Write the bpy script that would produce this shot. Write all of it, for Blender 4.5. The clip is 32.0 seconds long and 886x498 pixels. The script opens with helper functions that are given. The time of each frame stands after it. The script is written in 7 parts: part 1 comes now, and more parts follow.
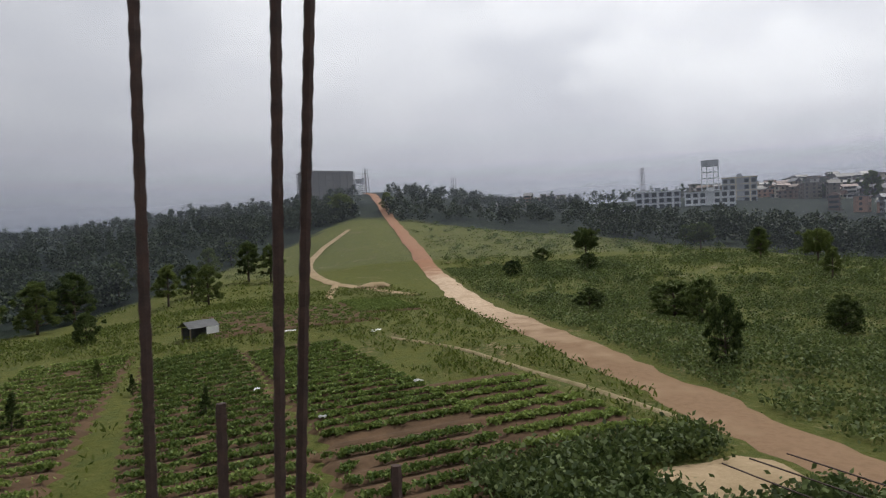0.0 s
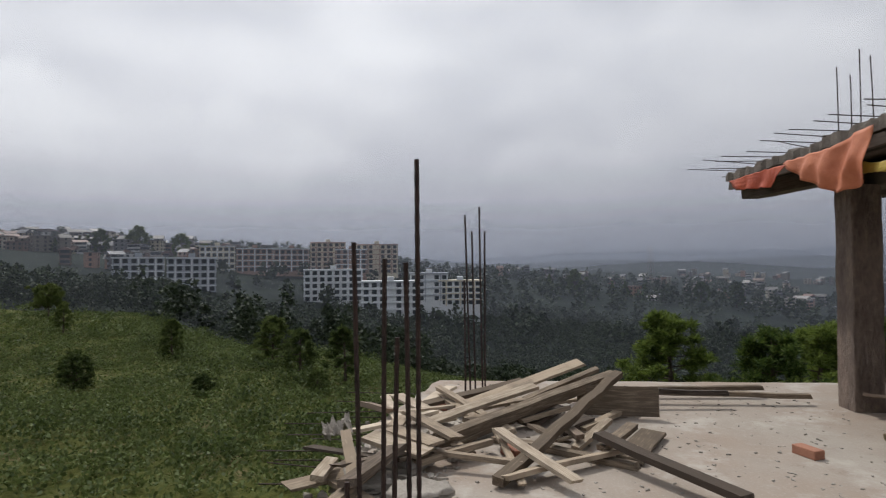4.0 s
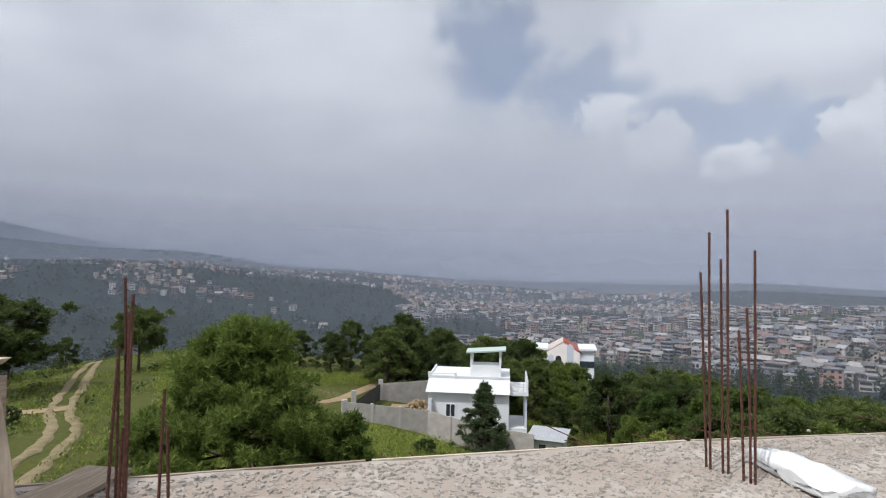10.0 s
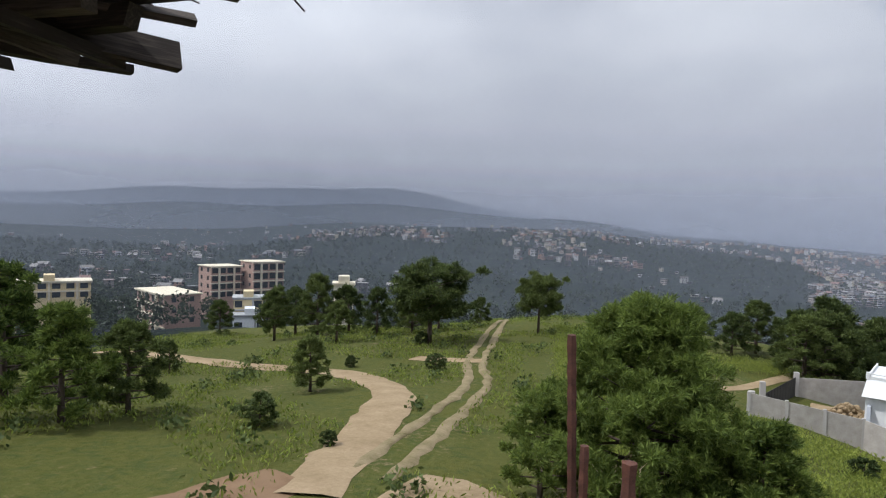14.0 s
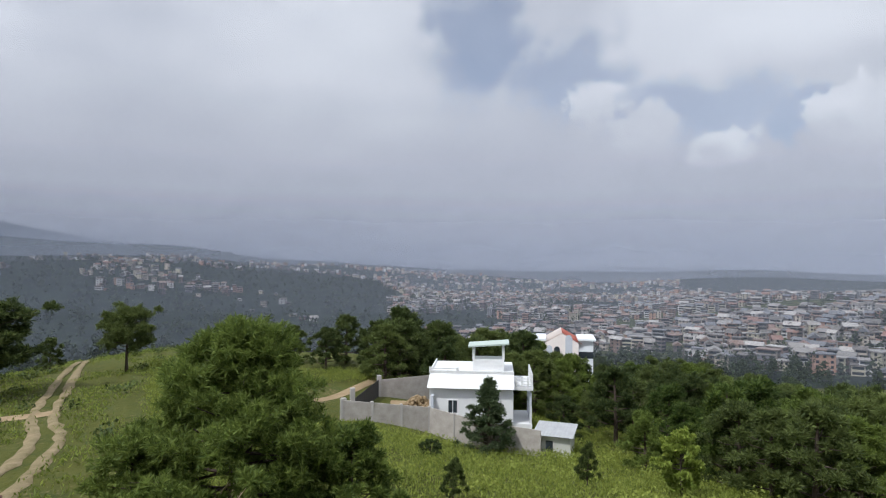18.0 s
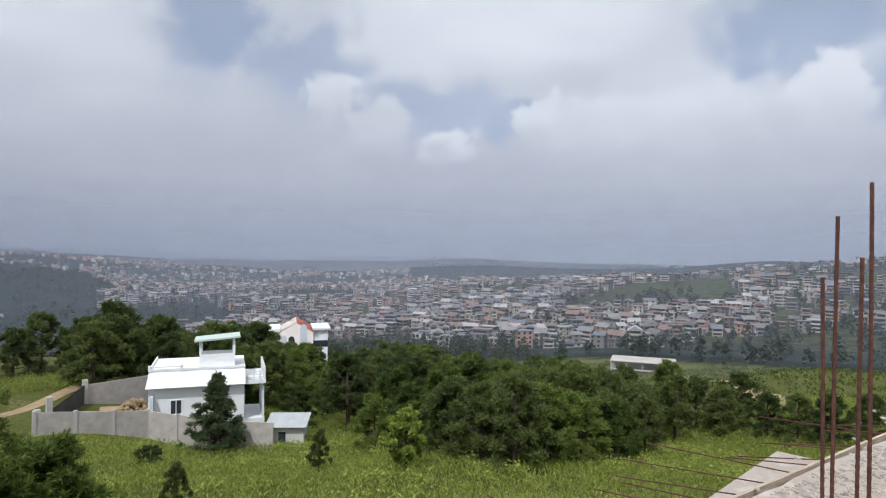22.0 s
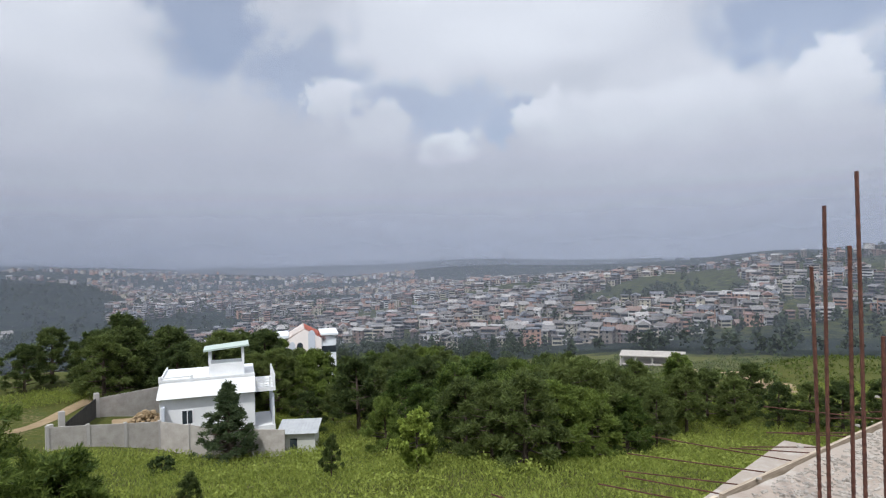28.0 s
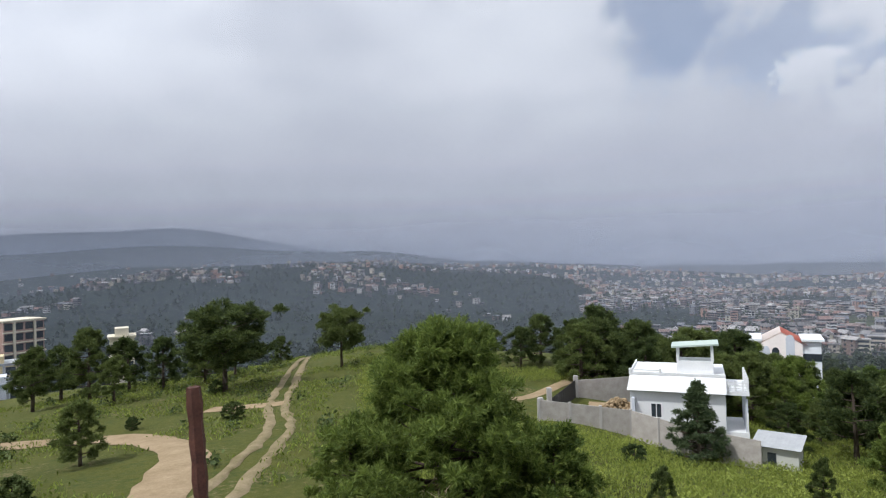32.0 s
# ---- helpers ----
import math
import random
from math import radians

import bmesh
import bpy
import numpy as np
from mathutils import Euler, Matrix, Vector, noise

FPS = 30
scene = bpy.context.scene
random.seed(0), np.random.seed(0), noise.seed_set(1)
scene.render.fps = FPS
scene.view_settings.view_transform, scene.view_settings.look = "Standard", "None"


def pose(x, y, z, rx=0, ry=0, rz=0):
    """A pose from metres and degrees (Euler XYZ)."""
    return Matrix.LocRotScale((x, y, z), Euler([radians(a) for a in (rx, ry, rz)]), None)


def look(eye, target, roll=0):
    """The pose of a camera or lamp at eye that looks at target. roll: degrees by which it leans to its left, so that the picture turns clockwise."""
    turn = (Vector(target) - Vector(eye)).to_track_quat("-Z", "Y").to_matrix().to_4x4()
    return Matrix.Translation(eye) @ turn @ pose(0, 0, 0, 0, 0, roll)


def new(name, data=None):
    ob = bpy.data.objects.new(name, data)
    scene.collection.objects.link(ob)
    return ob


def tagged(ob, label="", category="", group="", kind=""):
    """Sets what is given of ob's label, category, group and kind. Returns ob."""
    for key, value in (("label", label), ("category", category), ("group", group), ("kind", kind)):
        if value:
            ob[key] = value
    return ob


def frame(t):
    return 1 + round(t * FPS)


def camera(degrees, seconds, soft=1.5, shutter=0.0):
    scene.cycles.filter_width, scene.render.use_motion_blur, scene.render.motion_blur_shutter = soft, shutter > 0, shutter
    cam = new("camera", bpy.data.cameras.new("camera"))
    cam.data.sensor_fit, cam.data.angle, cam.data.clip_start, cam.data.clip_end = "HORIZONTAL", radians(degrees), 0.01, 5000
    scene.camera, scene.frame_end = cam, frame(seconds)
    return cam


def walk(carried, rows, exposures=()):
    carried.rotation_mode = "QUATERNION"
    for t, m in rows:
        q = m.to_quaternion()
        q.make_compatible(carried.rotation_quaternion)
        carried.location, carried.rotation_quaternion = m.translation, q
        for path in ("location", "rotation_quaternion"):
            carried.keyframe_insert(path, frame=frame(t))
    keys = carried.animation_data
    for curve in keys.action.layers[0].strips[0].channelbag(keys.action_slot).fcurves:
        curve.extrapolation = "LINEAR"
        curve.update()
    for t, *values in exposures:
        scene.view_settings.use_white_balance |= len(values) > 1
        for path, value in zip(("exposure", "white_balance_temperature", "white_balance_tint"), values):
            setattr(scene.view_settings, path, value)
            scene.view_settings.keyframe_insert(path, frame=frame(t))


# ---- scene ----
PATH_ROWS = [
    (0.0, -0.70, 1.35, 1.53, 23.00, -1.89, 2.61),
    (0.5, -0.53, 1.60, 1.54, 27.03, -0.89, 0.32),
    (1.0, -0.35, 1.85, 1.54, 23.58, -1.10, 1.90),
    (1.5, -0.17, 2.03, 1.55, 24.01, -3.27, 1.01),
    (2.0, -0.02, 2.20, 1.54, 39.24, -1.62, -1.17),
    (2.5, 0.06, 2.28, 1.55, 50.26, 0.65, 0.35),
    (3.0, 0.05, 2.39, 1.61, 57.40, 0.89, 0.44),
    (3.5, 0.08, 2.34, 1.60, 72.40, 1.20, 0.44),
    (4.0, 0.10, 2.31, 1.62, 86.59, 1.23, 0.40),
    (4.5, 0.11, 2.31, 1.61, 92.00, -0.35, 0.97),
    (6.5, 1.33, 1.78, 1.56, 123.47, -1.16, 4.12),
    (7.0, 1.61, 1.46, 1.53, 138.06, -2.67, 0.08),
    (7.5, 1.81, 1.00, 1.48, 153.27, 0.02, 1.69),
    (8.0, 1.89, 0.44, 1.46, 169.26, -0.77, 0.81),
    (8.5, 1.95, -0.10, 1.47, 187.15, 0.25, -0.13),
    (9.0, 1.96, -0.66, 1.47, 190.27, 3.19, 2.86),
    (9.5, 1.86, -1.13, 1.47, 195.08, 0.44, -0.79),
    (10.0, 1.72, -1.68, 1.47, 200.21, 1.56, -1.15),
    (10.5, 1.55, -2.10, 1.54, 202.57, 0.23, -2.23),
    (11.0, 1.45, -2.61, 1.48, 203.32, 2.21, -1.09),
    (11.5, 1.43, -3.16, 1.54, 194.84, 2.01, 1.30),
    (12.0, 1.52, -3.75, 1.55, 192.77, 2.79, -0.72),
    (12.5, 1.74, -4.33, 1.55, 181.37, 4.90, 2.46),
    (13.0, 2.09, -4.66, 1.58, 170.94, 5.13, -0.04),
    (13.5, 2.18, -4.74, 1.56, 164.97, -1.82, -2.15),
    (15.5, 2.08, -4.59, 1.60, 178.25, -1.95, -0.15),
    (16.0, 2.02, -4.65, 1.58, 187.13, -0.80, -0.13),
    (16.5, 1.99, -4.71, 1.57, 193.63, 1.21, -0.29),
    (17.0, 1.99, -4.75, 1.56, 195.96, -0.52, -0.51),
    (17.5, 1.93, -4.75, 1.55, 199.18, -0.12, -0.83),
    (18.0, 1.89, -4.74, 1.54, 201.21, 0.71, -0.34),
    (18.5, 1.84, -4.72, 1.54, 203.97, -0.66, 0.05),
    (19.0, 1.85, -4.70, 1.54, 207.21, -2.02, 0.38),
    (19.5, 1.86, -4.67, 1.55, 210.61, -2.22, -0.07),
    (20.0, 1.84, -4.65, 1.55, 212.94, -2.13, 0.08),
    (20.5, 1.77, -4.64, 1.55, 216.09, -1.51, 0.05),
    (21.0, 1.76, -4.61, 1.55, 218.80, -0.65, -0.46),
    (21.5, 1.76, -4.57, 1.56, 222.47, -0.95, -0.55),
    (22.0, 1.78, -4.55, 1.58, 225.13, -0.07, -0.72),
    (22.5, 1.76, -4.55, 1.57, 227.33, -0.08, -0.45),
    (23.0, 1.74, -4.54, 1.58, 230.26, 0.08, 0.28),
    (23.5, 1.72, -4.52, 1.57, 233.83, -0.02, -0.03),
    (24.0, 1.70, -4.51, 1.57, 235.49, -0.44, 0.21),
    (24.5, 1.67, -4.51, 1.57, 235.80, -0.30, 0.61),
    (26.5, 1.67, -4.44, 1.59, 238.12, 1.22, 0.46),
    (27.0, 1.69, -4.46, 1.59, 232.61, -0.50, 0.56),
    (27.5, 1.72, -4.47, 1.59, 227.37, -0.53, 0.78),
    (28.0, 1.77, -4.47, 1.59, 224.67, 0.03, 1.38),
    (28.5, 1.81, -4.80, 1.55, 220.89, -0.30, 1.48),
    (29.0, 1.77, -5.12, 1.55, 217.99, -0.70, 0.88),
    (29.5, 1.75, -5.31, 1.55, 213.72, -0.00, 1.17),
    (30.0, 1.79, -5.36, 1.55, 209.21, 0.47, 1.44),
    (30.5, 1.91, -5.30, 1.55, 201.91, 0.80, 2.05),
    (31.0, 1.98, -5.20, 1.49, 194.86, 1.27, 2.02),
    (31.5, 1.96, -5.13, 1.51, 188.18, 1.51, 2.20),
    (32.0, 1.95, -5.11, 1.52, 183.89, 0.85, 1.73),
]


def heading(x, y, z, yaw, pitch, roll):
    """A camera pose from a compass heading (clockwise from +y), a tilt up and a lean to the right."""
    a, b = radians(yaw), radians(pitch)
    way = Vector((math.sin(a) * math.cos(b), math.cos(a) * math.cos(b), math.sin(b)))
    eye = Vector((x, y, z))
    return look(eye, eye + way, -roll)


cam = camera(70.92, 32.0, soft=1.15, shutter=0.12)
walk(cam, [(row[0], heading(*row[1:])) for row in PATH_ROWS],
     exposures=[(0.0, -0.36, 6350, 10), (1.0, -0.46, 6350, 10), (2.0, -0.42, 6350, 10), (4.5, -0.58, 6300, 10), (6.5, -0.28, 6350, 12), (7.2, -0.1, 6300, 12), (8.0, 0.27, 6150, 10), (8.6, -0.05, 6100, 10), (9.2, -0.28, 6050, 10), (10.2, -0.03, 6000, 10), (13.0, -0.1, 5950, 10), (16.0, 0.22, 5950, 10), (17.8, -0.02, 5950, 10), (19.0, 0.05, 5950, 10), (20.2, 0.14, 5950, 10), (22.5, 0.0, 5950, 10), (24.0, -0.04, 5950, 10), (28.0, 0.05, 5950, 10), (32.0, 0.06, 5950, 10)])

# ---- sky and sun ----
SUN_AZ, SUN_EL = 62.0, 56.0
sun_data = bpy.data.lights.new("sun", "SUN")
sun_data.energy, sun_data.angle, sun_data.color = 3.3, radians(1.2), (1.0, 0.95, 0.87)
sun = new("sun", sun_data)
sx, sy = math.sin(radians(SUN_AZ)), math.cos(radians(SUN_AZ))
sun.matrix_world = look((sx * 50, sy * 50, 80), (sx * 50 - sx * math.cos(radians(SUN_EL)), sy * 50 - sy * math.cos(radians(SUN_EL)), 80 - math.sin(radians(SUN_EL))))

world = bpy.data.worlds.new("sky")
scene.world = world
world.use_nodes = True


# openings of blue sky and bright cloud heads: bearing, height, half width, half height (degrees), strength
CLEARINGS = ((205, 19, 5.5, 6, 0.75), (213, 16, 6, 4, 0.6), (223, 12.5, 8, 3.5, 0.55), (230, 11.5, 4, 2.6, 0.6), (256, 18, 9, 4.5, 0.8),
             (268, 20, 8, 5, 0.7), (262, 12, 4, 3, 0.6), (204, 27, 7, 5, 0.6), (246, 27, 12, 4, 0.5))
PUFFS = ((225.6, 9.0, 2.7, 2.0, 0.75), (234, 11.8, 2.2, 1.8, 0.8), (240, 11.0, 6, 3.0, 0.6), (248, 11.5, 7, 3.6, 0.65), (257.5, 12.6, 4.2, 3.4, 0.75),
         (267.5, 12.4, 4.5, 2.6, 0.7), (229, 19.5, 16, 4.6, 0.62), (214.5, 13.5, 2.6, 2.2, 0.4), (219, 11.0, 3.4, 2.4, 0.35), (193, 18, 8, 6.5, 0.45), (183, 24, 9, 5, 0.3), (155, 19, 6, 4, 0.35),
         (40, 12.5, 6, 3.8, 0.6), (52, 9.5, 13, 5.5, 0.6), (68, 9.5, 10, 4.5, 0.5), (33, 21, 6, 4, 0.6), (84, 17, 10, 5, 0.35), (98, 8, 8, 3, 0.25))


def build_sky(tree):
    n, l = tree.nodes, tree.links
    n.clear()
    out = n.new("ShaderNodeOutputWorld")
    sky = n.new("ShaderNodeTexSky")
    sky.sky_type, sky.sun_disc = "NISHITA", False
    sky.sun_elevation, sky.sun_rotation = radians(SUN_EL), radians(SUN_AZ)
    sky.air_density, sky.dust_density, sky.altitude = 1.0, 2.0, 1400
    blue = n.new("ShaderNodeBackground")
    blue.inputs["Strength"].default_value = 0.105
    l.new(sky.outputs[0], blue.inputs["Color"])
    co = n.new("ShaderNodeTexCoord")
    sep = n.new("ShaderNodeSeparateXYZ")
    l.new(co.outputs["Generated"], sep.inputs[0])

    def maths(op, a, b=None, c=None):
        m = n.new("ShaderNodeMath")
        m.operation = op
        for k, v in enumerate((a, b, c)):
            if v is None:
                continue
            if isinstance(v, (int, float)):
                m.inputs[k].default_value = v
            else:
                l.new(v, m.inputs[k])
        return m.outputs[0]

    up = maths("MAXIMUM", sep.outputs["Z"], 0.0)
    div = maths("ADD", up, 0.85)
    flat = n.new("ShaderNodeCombineXYZ")
    l.new(maths("DIVIDE", sep.outputs["X"], div), flat.inputs[0])
    l.new(maths("DIVIDE", sep.outputs["Y"], div), flat.inputs[1])
    l.new(maths("MULTIPLY", up, 1.9), flat.inputs[2])

    def cloud(scale, detail, rough, off, dist=0.0):
        t = n.new("ShaderNodeTexNoise")
        t.inputs["Scale"].default_value, t.inputs["Detail"].default_value = scale, detail
        t.inputs["Roughness"].default_value, t.inputs["Distortion"].default_value = rough, dist
        mp = n.new("ShaderNodeMapping")
        mp.inputs["Location"].default_value = off
        l.new(flat.outputs[0], mp.inputs[0])
        l.new(mp.outputs[0], t.inputs["Vector"])
        return t.outputs["Fac"]

    def ramp(x, lo, hi, a=0.0, b=1.0):
        m = n.new("ShaderNodeMapRange")
        m.interpolation_type = "SMOOTHSTEP"
        for k, v in zip(("From Min", "From Max", "To Min", "To Max"), (lo, hi, a, b)):
            m.inputs[k].default_value = v
        l.new(x, m.inputs["Value"])
        return m.outputs[0]

    lump = ramp(cloud(2.6, 6, 0.50, (9.0, 2.0, 3.0)), 0.36, 0.64)
    fleck = ramp(cloud(5.5, 7, 0.55, (4.0, 7.0, 1.0)), 0.34, 0.66)
    thick = maths("ADD", maths("MULTIPLY", fleck, 0.32), maths("MULTIPLY", lump, 0.68))
    tone = n.new("ShaderNodeMix")
    tone.data_type = "RGBA"
    tone.inputs["A"].default_value = (0.85, 0.85, 0.865, 1)
    tone.inputs["B"].default_value = (0.60, 0.61, 0.65, 1)
    l.new(thick, tone.inputs["Factor"])

    # the compass bearing and the height over the horizon, in degrees, ruffled into cloud edges
    east = maths("MULTIPLY", maths("ARCTAN2", sep.outputs["X"], sep.outputs["Y"]), 57.29578)
    east = maths("ADD", east, maths("MULTIPLY", maths("LESS_THAN", east, -40.0), 360.0))
    high = maths("MULTIPLY", maths("ARCSINE", sep.outputs["Z"]), 57.29578)

    def ruffle(scale, off, size, rough=0.56):
        t = n.new("ShaderNodeTexNoise")
        t.inputs["Scale"].default_value, t.inputs["Detail"].default_value, t.inputs["Roughness"].default_value = scale, 6, rough
        mp = n.new("ShaderNodeMapping")
        mp.inputs["Location"].default_value = off
        l.new(co.outputs["Generated"], mp.inputs[0])
        l.new(mp.outputs[0], t.inputs["Vector"])
        return maths("MULTIPLY", maths("SUBTRACT", t.outputs["Fac"], 0.5), size)

    spot = n.new("ShaderNodeCombineXYZ")
    l.new(maths("ADD", east, maths("ADD", ruffle(8.0, (1.0, 2.0, 3.0), 12.0, 0.6), ruffle(26.0, (3.0, 1.0, 5.0), 5.0, 0.62))), spot.inputs[0])
    l.new(maths("ADD", high, maths("ADD", ruffle(9.0, (7.0, 4.0, 2.0), 8.0, 0.6), ruffle(26.0, (2.0, 6.0, 1.0), 4.5, 0.62))), spot.inputs[1])

    def patch(az, el, w, h, inner, outer):
        """1 inside the ruffled oval round az, el, falling to 0 at its rim; and how high one looks in it."""
        v = n.new("ShaderNodeVectorMath")
        v.operation = "MULTIPLY_ADD"
        l.new(spot.outputs[0], v.inputs[0])
        v.inputs[1].default_value = (1.0 / w, 1.0 / h, 0.0)
        v.inputs[2].default_value = (-az / w, -el / h, 0.0)
        r = n.new("ShaderNodeVectorMath")
        r.operation = "LENGTH"
        l.new(v.outputs[0], r.inputs[0])
        mask = ramp(r.outputs["Value"], inner, outer, 1.0, 0.0)
        y = n.new("ShaderNodeSeparateXYZ")
        l.new(v.outputs[0], y.inputs[0])
        return mask, ramp(y.outputs["Y"], -0.9, 0.55)

    gap = None
    for az, el, w, h, deep in CLEARINGS:
        m, _ = patch(az, el, w, h, 0.45, 1.15)
        m = maths("MULTIPLY", m, deep * 0.72)
        gap = m if gap is None else maths("MAXIMUM", gap, m)
    lit = None
    for az, el, w, h, white in PUFFS:
        m, y = patch(az, el, w, h, 0.66, 1.06)
        gap = maths("MULTIPLY", gap, maths("SUBTRACT", 1.0, m))
        m = maths("MULTIPLY", maths("MULTIPLY", m, maths("ADD", maths("MULTIPLY", y, 0.78), 0.22)), white)
        lit = m if lit is None else maths("MAXIMUM", lit, m)
    cover = maths("SUBTRACT", 1.0, gap)
    veil = n.new("ShaderNodeMix")
    veil.data_type = "RGBA"
    veil.inputs["A"].default_value = (0.555, 0.555, 0.595, 1)
    l.new(ramp(sep.outputs["Z"], 0.0, 0.34), veil.inputs["Factor"])
    l.new(tone.outputs["Result"], veil.inputs["B"])
    bright = n.new("ShaderNodeMix")
    bright.data_type = "RGBA"
    bright.inputs["B"].default_value = (0.93, 0.93, 0.935, 1)
    l.new(maths("MULTIPLY", lit, maths("ADD", maths("MULTIPLY", fleck, -0.35), 1.0)), bright.inputs["Factor"])
    l.new(veil.outputs["Result"], bright.inputs["A"])
    aim = n.new("ShaderNodeVectorMath")
    aim.operation = "DOT_PRODUCT"
    l.new(co.outputs["Generated"], aim.inputs[0])
    aim.inputs[1].default_value = (sx * math.cos(radians(SUN_EL)), sy * math.cos(radians(SUN_EL)), math.sin(radians(SUN_EL)))
    grey = n.new("ShaderNodeBackground")
    l.new(ramp(aim.outputs["Value"], -0.1, 0.95, 0.95, 1.7), grey.inputs["Strength"])
    l.new(bright.outputs["Result"], grey.inputs["Color"])
    mix = n.new("ShaderNodeMixShader")
    l.new(cover, mix.inputs["Fac"])
    l.new(blue.outputs[0], mix.inputs[1])
    l.new(grey.outputs[0], mix.inputs[2])
    l.new(mix.outputs[0], out.inputs["Surface"])


build_sky(world.node_tree)

# ---- materials ----


class Nodes:
    """A small helper round one node material."""

    def __init__(self, name):
        self.mat = bpy.data.materials.new(name)
        self.mat.use_nodes = True
        self.n, self.l = self.mat.node_tree.nodes, self.mat.node_tree.links
        self.bsdf = self.n["Principled BSDF"]
        self.co = self.n.new("ShaderNodeTexCoord").outputs["Object"]
        self.info = self.n.new("ShaderNodeObjectInfo").outputs["Random"]
        self.geo = self.n.new("ShaderNodeNewGeometry")

    def put(self, socket, v):
        if isinstance(v, (int, float, tuple)):
            socket.default_value = v
        else:
            self.l.new(v, socket)

    def noise(self, scale, detail=4, rough=0.55, stretch=None, world=False, dist=0.0):
        t = self.n.new("ShaderNodeTexNoise")
        t.inputs["Scale"].default_value, t.inputs["Detail"].default_value = scale, detail
        t.inputs["Roughness"].default_value, t.inputs["Distortion"].default_value = rough, dist
        src = self.geo.outputs["Position"] if world else self.co
        if stretch:
            mp = self.n.new("ShaderNodeMapping")
            mp.inputs["Scale"].default_value = stretch
            self.l.new(src, mp.inputs[0])
            src = mp.outputs[0]
        self.l.new(src, t.inputs["Vector"])
        return t.outputs["Fac"]

    def voronoi(self, scale, world=False, feature="F1"):
        t = self.n.new("ShaderNodeTexVoronoi")
        t.feature = feature
        t.inputs["Scale"].default_value = scale
        self.l.new(self.geo.outputs["Position"] if world else self.co, t.inputs["Vector"])
        return t.outputs["Distance"]

    def ramp(self, x, lo, hi, a=0.0, b=1.0):
        m = self.n.new("ShaderNodeMapRange")
        m.inputs["From Min"].default_value, m.inputs["From Max"].default_value = lo, hi
        m.inputs["To Min"].default_value, m.inputs["To Max"].default_value = a, b
        self.l.new(x, m.inputs["Value"])
        return m.outputs[0]

    def maths(self, op, a, b=0.0):
        m = self.n.new("ShaderNodeMath")
        m.operation = op
        self.put(m.inputs[0], a)
        self.put(m.inputs[1], b)
        return m.outputs[0]

    def mix(self, f, a, b):
        m = self.n.new("ShaderNodeMix")
        m.data_type = "RGBA"
        self.put(m.inputs["Factor"], f)
        for key, v in (("A", a), ("B", b)):
            self.put(m.inputs[key], (*v, 1) if isinstance(v, tuple) and len(v) == 3 else v)
        return m.outputs["Result"]

    def done(self, colour, rough=0.8, bump=None, strength=0.4, distance=0.02, metal=0.0, spec=0.5):
        self.put(self.bsdf.inputs["Base Color"], (*colour, 1) if isinstance(colour, tuple) and len(colour) == 3 else colour)
        self.put(self.bsdf.inputs["Roughness"], rough)
        self.put(self.bsdf.inputs["Metallic"], metal)
        self.bsdf.inputs["Specular IOR Level"].default_value = spec
        if bump is not None:
            b = self.n.new("ShaderNodeBump")
            b.inputs["Strength"].default_value, b.inputs["Distance"].default_value = strength, distance
            self.l.new(bump, b.inputs["Height"])
            self.l.new(b.outputs[0], self.bsdf.inputs["Normal"])
        return self.mat


def simple(name, a, b, scale, rough=0.8, bump=0.3, distance=0.02, stretch=None, vary=0.0, metal=0.0, spec=0.5, fine=9.0, world=False):
    """A two-scale mottled surface between the colours a and b; vary: how much each object differs."""
    m = Nodes(name)
    big, small = m.noise(scale, 4, 0.6, stretch, world), m.noise(scale * fine, 5, 0.65, stretch, world)
    f = m.maths("ADD", m.maths("MULTIPLY", big, 0.6), m.maths("MULTIPLY", small, 0.4))
    if vary:
        f = m.maths("ADD", f, m.maths("MULTIPLY", m.maths("SUBTRACT", m.info, 0.5), vary))
    c = m.mix(m.ramp(f, 0.33, 0.67), a, b)
    return m.done(c, rough, small, bump, distance, metal, spec)


def concrete_mat():
    m = Nodes("site_concrete")
    big, mid, small = m.noise(0.55, 4, world=True), m.noise(3.5, 6, 0.65, world=True), m.noise(40, 4, world=True)
    c = m.mix(m.ramp(big, 0.35, 0.65), (0.315, 0.25, 0.20), (0.37, 0.33, 0.285))
    c = m.mix(m.ramp(mid, 0.45, 0.75, 0, 0.6), c, (0.31, 0.27, 0.23))
    c = m.mix(m.ramp(m.noise(1.3, 6, 0.68, world=True), 0.52, 0.66, 0, 0.75), c, (0.48, 0.445, 0.40))
    c = m.mix(m.ramp(m.noise(2.1, 5, 0.7, world=True), 0.58, 0.70, 0, 0.6), c, (0.24, 0.185, 0.145))
    c = m.mix(m.ramp(small, 0.55, 0.8, 0, 0.5), c, (0.50, 0.455, 0.40))
    h = m.maths("ADD", mid, m.maths("MULTIPLY", small, 0.5))
    return m.done(c, 0.9, h, 0.5, 0.02, spec=0.2)


